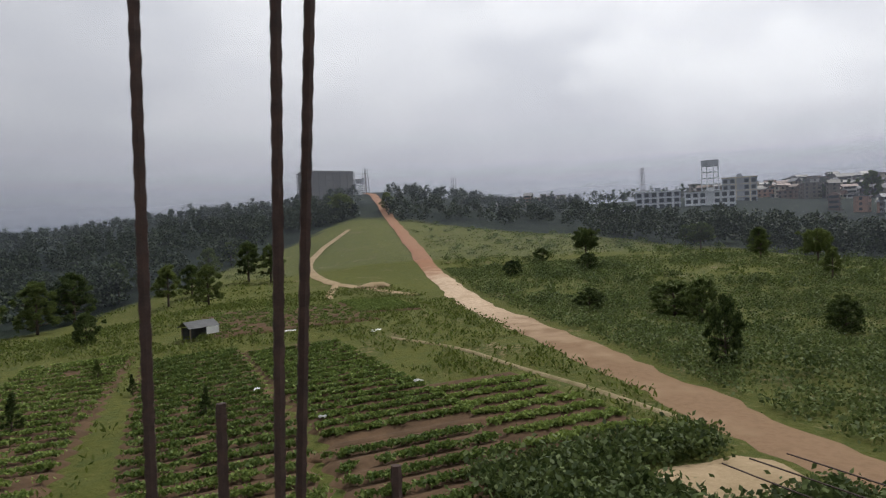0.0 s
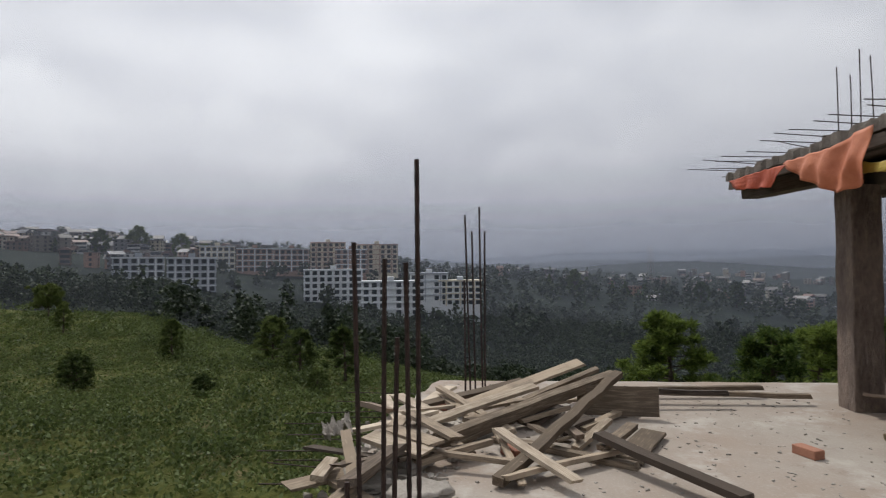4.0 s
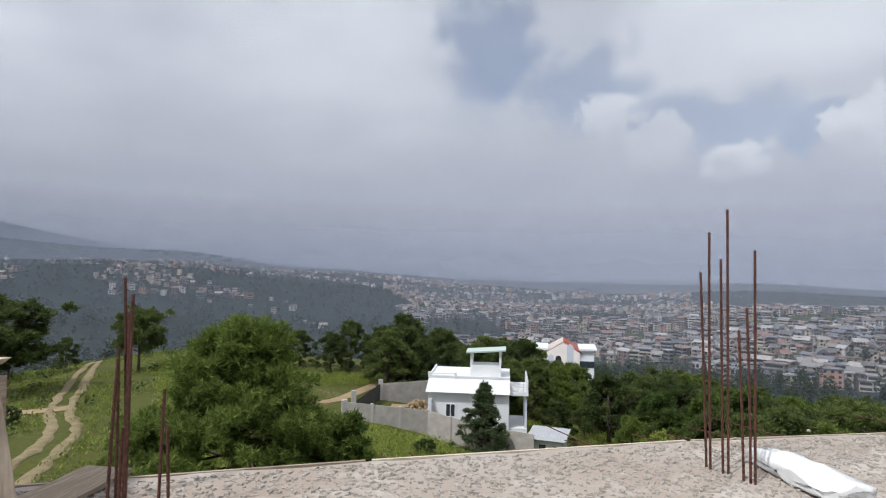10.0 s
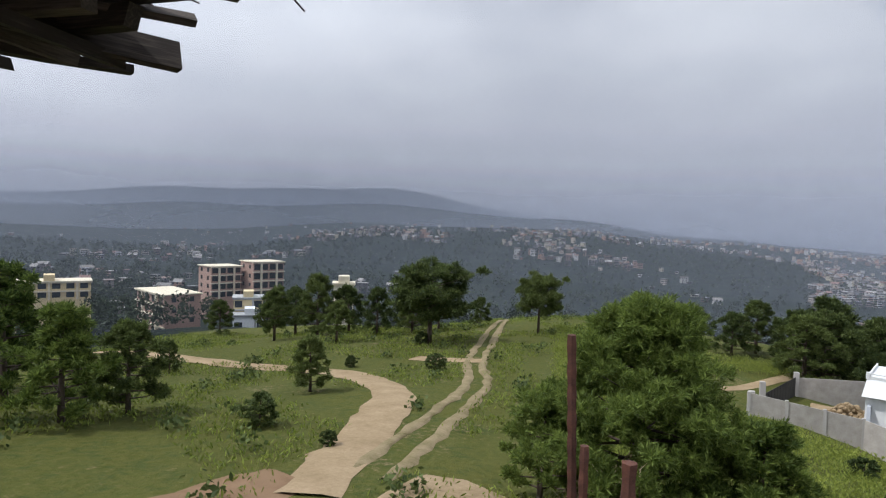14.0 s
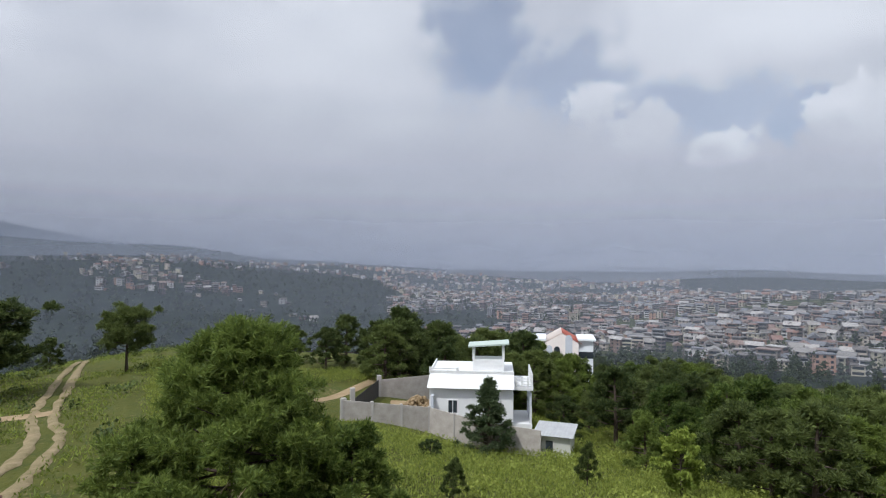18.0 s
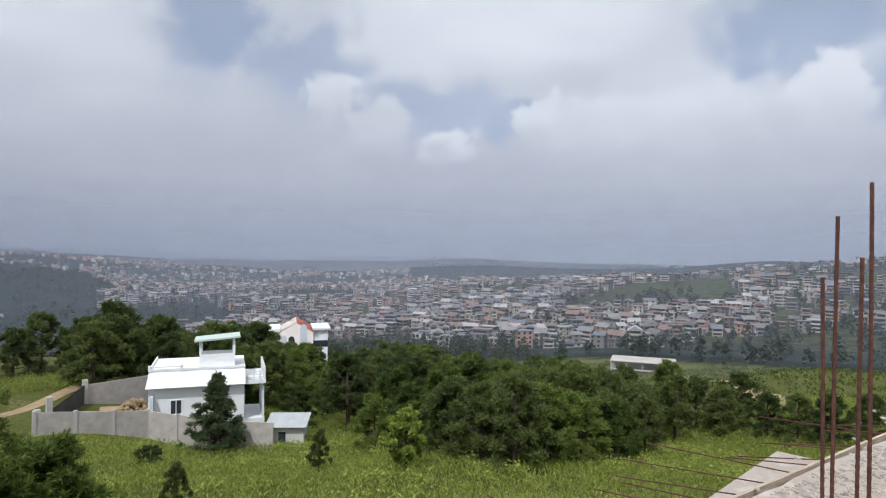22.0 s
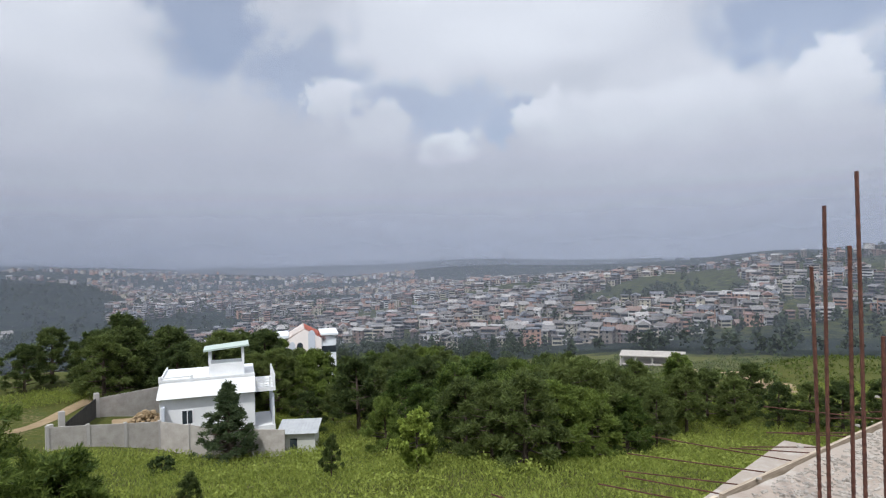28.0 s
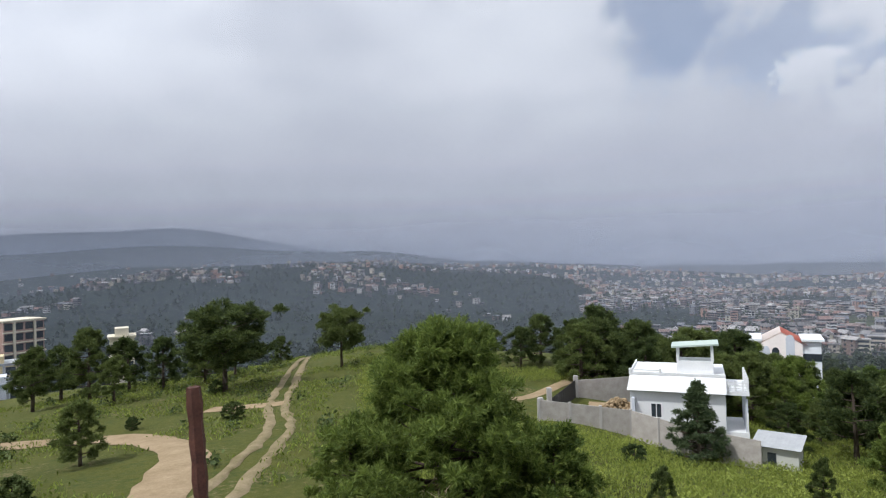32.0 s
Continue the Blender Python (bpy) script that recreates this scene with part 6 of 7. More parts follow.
def paint(name, a, b=None, rough=0.8):
    if name not in PAINT:
        PAINT[name] = simple(name, a, b or tuple(c * 1.18 for c in a), 0.4, rough, 0.1, 0.01)
    return PAINT[name]


def town_wall_mat():
    m = Nodes("town_walls")
    r = m.geo.outputs["Random Per Island"]
    ramp = m.n.new("ShaderNodeValToRGB")
    ramp.color_ramp.interpolation = "CONSTANT"
    cols = [(0.38, 0.33, 0.27), (0.17, 0.15, 0.13), (0.33, 0.20, 0.145), (0.36, 0.33, 0.25), (0.15, 0.105, 0.085), (0.47, 0.46, 0.44), (0.17, 0.17, 0.18), (0.11, 0.10, 0.095)]
    el = ramp.color_ramp.elements
    while len(el) < len(cols):
        el.new(0.5)
    for k, c in enumerate(cols):
        el[k].position, el[k].color = k / len(cols), (*c, 1)
    m.l.new(r, ramp.inputs[0])
    grime = m.noise(0.25, 4, world=True)
    return m.done(m.mix(m.ramp(grime, 0.45, 0.75, 0, 0.45), ramp.outputs[0], (0.22, 0.21, 0.20)), 0.85, spec=0.2)


def town_roof_mat():
    m = Nodes("town_roofs")
    r = m.geo.outputs["Random Per Island"]
    ramp = m.n.new("ShaderNodeValToRGB")
    ramp.color_ramp.interpolation = "CONSTANT"
    cols = [(0.15, 0.145, 0.14), (0.16, 0.085, 0.065), (0.19, 0.18, 0.17), (0.09, 0.08, 0.075), (0.10, 0.105, 0.12), (0.15, 0.10, 0.08), (0.30, 0.285, 0.27), (0.075, 0.07, 0.065)]
    el = ramp.color_ramp.elements
    while len(el) < len(cols):
        el.new(0.5)
    for k, c in enumerate(cols):
        el[k].position, el[k].color = k / len(cols), (*c, 1)
    m.l.new(r, ramp.inputs[0])
    return m.done(m.mix(m.ramp(m.noise(0.3, 4, world=True), 0.4, 0.8, 0, 0.4), ramp.outputs[0], (0.25, 0.24, 0.23)), 0.6, spec=0.4)


TOWN_WALL, TOWN_ROOF = town_wall_mat(), town_roof_mat()


def far_town():
    """Thousands of small houses with flat or pitched roofs and rows of windows or strips of balcony shade, as one mesh.
    """
    rnd = random.Random(21)
    V, F, M = [], [], []

    def quad(pts, mat):
        n = len(V)
        V.extend(pts)
        F.append(tuple(range(n, n + len(pts))))
        M.append(mat)

    zones = ((900, 150, 199, 900, 1330), (500, 104, 168, 480, 1200), (2600, 222, 252, 330, 720), (3600, 196, 236, 400, 1250), (2200, 170, 222, 900, 2100), (420, 120, 190, 650, 1500), (150, 140, 185, 1400, 2400), (110, 80, 118, 430, 640), (420, 252, 276, 420, 800),
             (420, 28, 62, 320, 540), (620, 50, 82, 390, 620), (60, 120, 150, 300, 520), (300, 236, 262, 700, 1100))
    for n, a0, a1, r0, r1 in zones:
        for _ in range(n):
            r = math.sqrt(rnd.uniform(r0 * r0, r1 * r1))
            az = rnd.uniform(a0, a1)
            x, y = polar(az, r)
            clump = noise.noise((x * 0.006, y * 0.006, 3.0))
            if clump < (-0.12 if az > 195 else -0.02 if az < 82 else 0.06) or (226 < az < 236 and 400 < r < 480 and noise.noise((x * 0.02, y * 0.02, 9)) < 0.1):
                continue
            z = ground_z(x, y) - 1.0
            st = rnd.choice((1, 1, 2, 2, 2, 3, 3, 4))
            w, d, h = rnd.uniform(4.0, 9.5), rnd.uniform(4, 6.5), 1.0 + st * 2.3
            th = radians(az) + rnd.choice((0, 0.25, -0.3, 0.5, 0.8, 1.57)) + rnd.uniform(-0.1, 0.1)
            ux, uy = math.cos(th), -math.sin(th)

            def at(a, b, c):
                return (x + ux * a - uy * b, y + uy * a + ux * b, z + c)

            corner = [(-w / 2, -d / 2), (w / 2, -d / 2), (w / 2, d / 2), (-w / 2, d / 2)]
            n0 = len(V)
            V.extend([at(a, b, 0) for a, b in corner] + [at(a, b, h) for a, b in corner])
            for k in range(4):
                q = (k + 1) % 4
                F.append((n0 + k, n0 + q, n0 + 4 + q, n0 + 4 + k))
                M.append(0)
            if rnd.random() < 0.38:
                e, rise = 0.7, rnd.uniform(1.2, 2.4)
                n1 = len(V)
                V.extend([at(-w / 2 - e, -d / 2 - e, h - 0.2), at(w / 2 + e, -d / 2 - e, h - 0.2), at(w / 2 + e, d / 2 + e, h - 0.2), at(-w / 2 - e, d / 2 + e, h - 0.2), at(-w / 2 - e, 0, h + rise), at(w / 2 + e, 0, h + rise)])
                for f in ((0, 1, 5, 4), (2, 3, 4, 5), (0, 4, 3), (1, 2, 5)):
                    F.append(tuple(n1 + k for k in f))
                    M.append(1)
            else:
                n1 = len(V)
                e = 0.5
                V.extend([at(a * (1 + e / w * 2), b * (1 + e / d * 2), h) for a, b in corner] + [at(a * (1 + e / w * 2), b * (1 + e / d * 2), h + 0.35) for a, b in corner])
                F.append(tuple(n1 + 4 + k for k in range(4)))
                M.append(1)
                for k in range(4):
                    q = (k + 1) % 4
                    F.append((n1 + k, n1 + q, n1 + 4 + q, n1 + 4 + k))
                    M.append(1)
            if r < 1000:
                # about half the houses get full-width dark strips painted as balcony shade
                shade_strip = rnd.random() < 0.55
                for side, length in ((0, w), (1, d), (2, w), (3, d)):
                    cnt = 1 if shade_strip else max(1, int(length / 3.0))
                    half = length * 0.42 if shade_strip else 0.6
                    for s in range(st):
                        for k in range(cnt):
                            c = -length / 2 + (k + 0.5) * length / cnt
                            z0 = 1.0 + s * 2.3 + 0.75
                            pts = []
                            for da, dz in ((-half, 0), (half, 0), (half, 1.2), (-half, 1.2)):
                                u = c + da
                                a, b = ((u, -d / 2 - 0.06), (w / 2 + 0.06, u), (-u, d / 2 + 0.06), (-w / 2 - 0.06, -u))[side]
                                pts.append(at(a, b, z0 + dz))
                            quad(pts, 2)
    me = bpy.data.meshes.new("far_town")
    me.from_pydata(V, [], F)
    for m in (TOWN_WALL, TOWN_ROOF, DARKGLASS_SHADE):
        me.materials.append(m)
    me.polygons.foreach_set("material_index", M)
    return tagged(new("far_town", me), "crowded hillside town of small concrete houses and tin roofs", "town", kind="stuff")


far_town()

_wb = bmesh.new()
box(_wb, -0.62, 0.62, -0.06, 0.05, 0, 1.35)
WINDOW_ME = bpy.data.meshes.new("window")
_wb.to_mesh(WINDOW_ME)
_wb.free()
WINDOW_ME.materials.append(DARKGLASS_SHADE)


def flats(x, y, z0, z1, w, depth, wall, band, label, name="apartment_block", cols=0, floors=0, turn=None, group="apartment blocks", bay=1.65, tower=True):
    """A block of flats that faces the building: walls, storey bands, stair tower, roof and single windows, widened to
    look like shaded balconies.
    """
    az = math.degrees(math.atan2(x, y))
    t = thing(name, (x, y, z0), (180 - az if turn is None else turn))
    h = z1 - z0
    floors = floors or max(2, round(h / 3.1))
    cols = cols or max(3, round(w / 3.4))
    drop = max(0.0, z0 - ground_z(x, y)) + 2.5
    bay = min(bay, w / cols * 0.62)
    bm = bmesh.new()
    box(bm, -w / 2, w / 2, -depth / 2, depth / 2, -drop, h)
    part("wall", bm, wall, t)
    for s in range(floors):
        bm = bmesh.new()
        zz = h * (s + 1) / floors
        box(bm, -w / 2 - 0.25, w / 2 + 0.25, depth / 2, depth / 2 + 0.55, zz - 0.35, zz)
        part("storey_band", bm, band, t)
    bm = bmesh.new()
    box(bm, -w / 2 - 0.4, w / 2 + 0.4, -depth / 2 - 0.4, depth / 2 + 0.75, h, h + 0.3)
    part("roof", bm, band, t)
    if tower:
        bm = bmesh.new()
        box(bm, -1.4, 1.4, -1.5, depth / 2 + 0.35, h + 0.3, h + 2.0)
        part("stair_tower", bm, wall, t)
    for s in range(floors):
        for k in range(cols):
            if abs(k - (cols - 1) / 2) < 0.3 and cols % 2:
                continue
            c = -w / 2 + (k + 0.5) * w / cols
            # dark boxes stretched by bay, their colour standing for shade in balcony recesses
            mesh_part("window", WINDOW_ME, t, pose(c, depth / 2 + 0.02, h * s / floors + 0.95 / bay) @ Matrix.Diagonal((bay, 1.0, 0.4 + 0.6 * bay, 1.0)))
    for s in range(floors):
        for c in (-depth / 4, depth / 4):
            for sgn in (-1, 1):
                mesh_part("window", WINDOW_ME, t, pose(sgn * (w / 2 + 0.02), c, h * s / floors + 0.95, 0, 0, 90))
    for k in range(cols // 2):
        bm = bmesh.new()
        c = -w / 2 + (2 * k + 1) * w / cols
        box(bm, c - 0.28, c + 0.28, depth / 2, depth / 2 + 0.6, 0, h)
        part("pier", bm, band, t)
    return tagged(t, label, "apartment block", group)


WHITE_P, GREY_P = paint("chalk_white_paint", (0.62, 0.64, 0.66)), paint("blue_grey_paint", (0.34, 0.36, 0.40))
CREAM_P, PINK_P = paint("cream_paint", (0.58, 0.52, 0.40)), paint("pink_brown_paint", (0.31, 0.205, 0.165))
YELLOW_P = paint("ochre_yellow_paint", (0.55, 0.45, 0.26))
for x, y, z0, z1, w, wall, band, label in (
        (222, 247, 0.3, 14.7, 21, GREY_P, WHITE_P, "grey five-storey apartment block on the far hillside"),
        (239, 230, 1.5, 13.3, 22.5, WHITE_P, WHITE_P, "white four-storey apartment block on the far hillside"),
        (285, 253, 8.2, 21.9, 17.3, GREY_P, CREAM_P, "grey and cream apartment block behind white ones"),
        (261, 150, -9.9, 4.5, 20, GREY_P, WHITE_P, "weathered grey apartment block above the woods"),
        (271, 131, -10.8, 4.3, 20, GREY_P, WHITE_P, "weathered grey apartment block above the woods"),
        (349, 153, -4.6, 11.7, 19, CREAM_P, WHITE_P, "cream and red-brown apartment block in a long row"),
        (357, 134, -3.1, 10.4, 20, PINK_P, WHITE_P, "red-brown apartment block with white bands"),
        (363, 114, -3.2, 10.1, 20, PINK_P, WHITE_P, "red-brown apartment block with white bands"),
        (379, 96, -3.4, 14.1, 21, CREAM_P, PINK_P, "tall cream apartment block in a long row"),
        (362, 78, -4.7, 9.4, 18, PINK_P, WHITE_P, "red-brown apartment block with white bands"),
        (375, 65, -4.9, 12.5, 25, CREAM_P, PINK_P, "tall cream apartment block ending a long row"),
        (292, 72, -16.4, -1.5, 27, WHITE_P, WHITE_P, "white four-storey apartment block above dark trees"),
        (267, 41, -20.9, -6.4, 24, WHITE_P, WHITE_P, "white four-storey apartment block above dark trees"),
        (299, 27, -16.8, -3.6, 18, WHITE_P, GREY_P, "white apartment block with a grey stair bay"),
        (300, 12, -18.8, -7.1, 20, WHITE_P, CREAM_P, "white apartment block with cream balconies"),
        (161, 206, -0.4, 5.2, 13, WHITE_P, WHITE_P, "low white house among hillside trees")):
    flats(x, y, z0, z1, w, 11, wall, band, label)
flats(134, -199, -26.4, -15.3, 11, 10, PINK_P, CREAM_P, "unfinished pink-brown block with open floors", turn=60, bay=2.1, cols=4, tower=False)
flats(122, -207, -26.4, -13.6, 11.8, 10, PINK_P, CREAM_P, "unfinished pink-brown block with open floors", turn=58, bay=2.1, cols=4, tower=False)
flats(123, -158, -31.5, -19.9, 20.4, 10, PINK_P, CREAM_P, "long pink-brown block with balconies among trees", turn=-30, bay=2.1, cols=4, tower=False)
flats(159, -152, -23.4, -18.3, 21, 9, YELLOW_P, CREAM_P, "long low yellow building behind pines", floors=2)
flats(102, -166, -27.5, -21.1, 8, 7, YELLOW_P, TIN, "small yellow house with a pale roof", floors=2, cols=3, name="house", group="houses among trees")
flats(99, -162, -29.6, -25.3, 9, 8, WHITE_P, TIN, "small white house with a pale tin roof", floors=1, cols=3, name="house", group="houses among trees")
flats(66, -152, -22, -14.0, 5, 5, CREAM_P, CREAM_P, "small pale tower among pines", floors=2, cols=2, name="small_tower", group="houses among trees")


def bare_frame(name, x, y, z0, w, d, floors, step, material, label, turn):
    """An unfinished building: floor slabs on columns."""
    t = thing(name, (x, y, z0), turn)
    for s in range(floors + 1):
        bm = bmesh.new()
        box(bm, -w / 2, w / 2, -d / 2, d / 2, s * step - 0.3, s * step)
        part("floor_slab", bm, material, t)
    n = max(3, int(w / 4.5))
    for k in range(n + 1):
        for b in (-d / 2 + 0.4, d / 2 - 0.4):
            bm = bmesh.new()
            c = -w / 2 + 0.4 + k * (w - 0.8) / n
            box(bm, c - 0.2, c + 0.2, b - 0.2, b + 0.2, -3.0, floors * step)
            part("column", bm, material, t)
    bm = bmesh.new()
    deep = d / 2 - 0.6 if floors > 2 else 0.2
    box(bm, -w / 2 + 1, w / 2 - 1, -deep, deep, -2.5, floors * step + (0.9 if floors > 2 else 0.0))
    part("inner_wall", bm, material, t)
    return tagged(t, label, "unfinished building")


bare_frame("unfinished_building", -206, -110, -43, 22, 12, 2, 2.9, paint("pale_raw_concrete", (0.36, 0.33, 0.29)), "unfinished two-storey concrete frame with a pale roof", -65)
bare_frame("unfinished_building", 85, 383, 25, 33, 14, 3, 4.6, paint("grey_raw_cement", (0.20, 0.195, 0.19)), "dark unfinished building on the hilltop", 8)


def lattice(name, x, y, z0, z1, w, label, cat, tank=0.0):
    t = thing(name, (x, y, min(z0, ground_z(x, y))), 20)
    h = z1 - t.location.z
    for a, b in ((-1, -1), (1, -1), (1, 1), (-1, 1)):
        bm = bmesh.new()
        k = 0.55 if not tank else 0.9
        tube(bm, [(a * w / 2, b * w / 2, -0.5), (a * w / 2 * k, b * w / 2 * k, h)], [0.16 if not tank else 0.3] * 2, 5)
        part("leg", bm, BEAM if not tank else WHITE_P, t)
    for s in range(1, 6):
        bm = bmesh.new()
        f = 1 - 0.45 * s / 6 if not tank else 1 - 0.1 * s / 6
        ring = [(-1, -1), (1, -1), (1, 1), (-1, 1), (-1, -1)]
        for p, q in zip(ring, ring[1:]):
            tube(bm, [(p[0] * w / 2 * f, p[1] * w / 2 * f, h * s / 6), (q[0] * w / 2 * f, q[1] * w / 2 * f, h * s / 6)], [0.1 if not tank else 0.22] * 2, 4)
        part("brace", bm, BEAM if not tank else WHITE_P, t)
    if tank:
        bm = bmesh.new()
        bmesh.ops.create_cone(bm, cap_ends=True, segments=16, radius1=w * 0.62, radius2=w * 0.68, depth=tank)
        bmesh.ops.translate(bm, vec=(0, 0, h + tank / 2), verts=bm.verts)
        part("tank", bm, GREY_P, t)
    return tagged(t, label, cat)


lattice("water_tower", 290, 278, 10, 31.0, 7.4, "white water tower rising over the far ridge", "water tower", 3.4)
lattice("water_tower", 97, 349, 22, 29.5, 4.0, "dark water tank on legs by the hilltop road", "water tower", 2.4)
lattice("radio_mast", 103, 358, 22, 39, 3.2, "thin lattice mast at the top of the road", "mast")
lattice("radio_mast", 172, 385, 18, 36, 3.2, "thin hazy lattice mast on the ridge", "mast")
lattice("radio_mast", 295, 342, 14, 37, 3.0, "thin hazy lattice mast on the ridge", "mast")
lattice("radio_mast", 541, -143, -24, 13.5, 4.2, "thin lattice mast over the far trees", "mast")
for az, r, h, kind in ((57.5, 430, 15, "broad"), (60.2, 430, 18, "broad"), (63.5, 430, 16, "broad"), (65.4, 430, 12, "broad"), (56.0, 430, 11, "pine"), (68.6, 430, 9, "pine"), (98.2, 430, 17, "broad"), (96.0, 430, 13, "pine"), (101.5, 430, 12, "pine"), (102.6, 430, 13, "pine"), (104.2, 430, 12, "pine"), (108.8, 430, 14, "broad"), (111.5, 430, 16, "broad"), (54.4, 430, 9, "pine"), (70.6, 430, 10, "pine")):
    x, y = polar(az, r)
    ob = plant("dark_bush" if kind == "broad" else "pine_e", x, y, h, 0.75 if kind == "broad" else 0.9, "tall dark tree on the far ridge", "tall trees on the ridge")

# ---- the white house below the building ----


def boxed(name, parent, x0, x1, y0, y1, z0, z1, material, label="", bevel=0.0):
    bm = bmesh.new()
    box(bm, x0, x1, y0, y1, z0, z1, bevel)
    return part(name, bm, material, parent, label)


def window_unit(parent, x, y, z, w, h, rz=0.0, material=None):
    """A window: frame, two panes and a sill, facing local -y."""
    u = new("window")
    u.parent = parent
    u.matrix_basis = pose(x, y, z, 0, 0, rz)
    me = bpy.data.meshes.new("window")
    bm = bmesh.new()
    for a, b, c, d in ((-w / 2, -w / 2 + 0.07, 0, h), (w / 2 - 0.07, w / 2, 0, h), (-0.03, 0.03, 0.07, h - 0.07), (-w / 2 + 0.07, w / 2 - 0.07, 0, 0.07), (-w / 2 + 0.07, w / 2 - 0.07, h - 0.07, h)):
        box(bm, a, b, -0.05, 0.03, c, d)
    fr = part("window_frame", bm, WHITEWALL, None)
    fr.parent = parent
    fr.matrix_basis = u.matrix_basis
    bpy.data.objects.remove(u)
    bpy.data.meshes.remove(me)
    for s in (-1, 1):
        bm = bmesh.new()
        c = s * w / 4
        box(bm, c - w / 4 + 0.05, c + w / 4 - 0.05, -0.012, 0.0, 0.06, h - 0.06)
        part("pane", bm, DARKGLASS_SHADE, fr)
    bm = bmesh.new()
    box(bm, -w / 2 - 0.12, w / 2 + 0.12, -0.14, 0.0, -0.10, 0.0)
    part("sill", bm, WHITEWALL, fr)
    return fr


house = thing("white_house", (-22.8, -72.4, -17.9), 154.0)
tagged(house, "white flat-roofed house with an open roof room and terrace", "house")
W, D = 9.6, 9.0
for n, a in (("front", (0, W, 0.0, 0.25)), ("back", (0, W, D - 0.25, D)), ("left", (0, 0.25, 0.25, D - 0.25)), ("right", (W - 0.25, W, 0.25, D - 0.25))):
    boxed("wall", house, *a, -2.0, 4.45, WHITEWALL)
boxed("ceiling_slab", house, 0.25, W - 0.25, 0.25, D - 0.25, 4.2, 4.4, WHITEWALL)
bm = bmesh.new()
lowr = [(-0.25, -0.7, 4.42), (W + 0.1, -0.7, 4.42), (W + 0.1, D + 0.6, 4.42), (-0.25, D + 0.6, 4.42)]
upr = [(0.0, 0.35, 6.0), (W + 0.1, 0.35, 6.0), (W + 0.1, D - 0.35, 6.0), (0.0, D - 0.35, 6.0)]
va, vb = [bm.verts.new(p) for p in lowr], [bm.verts.new(p) for p in upr]
bm.faces.new(va[::-1])
bm.faces.new(vb)
for k in range(4):
    bm.faces.new((va[k], va[(k + 1) % 4], vb[(k + 1) % 4], vb[k]))
part("sloped_roof", bm, WHITEWALL, house, "steep white-painted roof apron")
for a in ((-0.05, W + 0.1, 0.3, 0.45), (-0.05, 0.1, 0.45, D - 0.35)):
    boxed("parapet", house, *a, 6.0, 6.27, WHITEWALL)
for x in (0.05, 3.2):
    boxed("parapet_post", house, x - 0.13, x + 0.13, 0.25, 0.5, 6.0, 6.65, WHITEWALL)
boxed("parapet_rail", house, 0.1, 3.2, 0.34, 0.44, 6.43, 6.53, WHITEWALL)
boxed("roof_room", house, 4.9, 8.6, 1.6, 4.4, 6.0, 7.4, WHITEWALL)
for x in (5.0, 8.5):
    for y in (1.75, 4.25):
        boxed("roof_post", house, x - 0.14, x + 0.14, y - 0.14, y + 0.14, 7.4, 8.8, WHITEWALL)
ob = boxed("roof_room_slab", house, 4.4, 9.2, 1.2, 4.8, 0, 0.18, paint("pale_grey_green_paint", (0.36, 0.42, 0.38)))
ob.matrix_basis = pose(0, 0, 8.5, 0, -4.5, 0)
# side terrace with posts and rails
boxed("terrace", house, W, W + 2.3, 0.4, 7.2, 4.15, 4.55, WHITEWALL)
for k in range(8):
    y = 0.55 + k * 0.93
    boxed("baluster_post", house, W + 2.08, W + 2.27, y - 0.09, y + 0.09, 4.55, 6.0, WHITEWALL)
for z in (4.95, 5.35):
    boxed("terrace_rail", house, W + 2.14, W + 2.2, 0.6, 7.1, z, z + 0.06, WHITEWALL)
for k in range(3):
    x = W + 0.3 + k * 0.7
    boxed("baluster_post", house, x - 0.1, x + 0.1, 0.42, 0.6, 4.55, 5.7, WHITEWALL)
for z in (4.8, 5.1, 5.4):
    boxed("terrace_rail", house, W, W + 2.1, 0.46, 0.54, z, z + 0.12, WHITEWALL)
for k in range(3):
    y = 1.0 + k * 2.6
    boxed("terrace_column", house, W + 1.9, W + 2.15, y - 0.12, y + 0.12, -1.5, 3.75, GREYWALL)
boxed("lower_terrace", house, W, W + 2.2, 0.5, 7.0, -1.8, 0.3, WHITEWALL)
for k in range(8):
    z = 0.3 + (7 - k) * 0.10
    boxed("stair_post", house, W + 2.0, W + 2.15, 0.6 + k * 0.8, 0.72 + k * 0.8, 0.3, 1.5 + (7 - k) * 0.12, WHITEWALL)
boxed("stair_rail", house, W + 2.02, W + 2.12, 0.6, 6.5, 1.1, 1.2, WHITEWALL)
boxed("inner_wall", house, W + 0.02, W + 0.06, 0.6, 6.6, 0.4, 3.7, GREYWALL)
window_unit(house, 2.7, -0.02, 1.45, 1.15, 1.55)
window_unit(house, 6.9, -0.02, 1.45, 1.15, 1.55)
boxed("slanted_pier", house, 0.25, 0.55, -0.9, -0.05, -1.6, 3.6, GREYWALL)


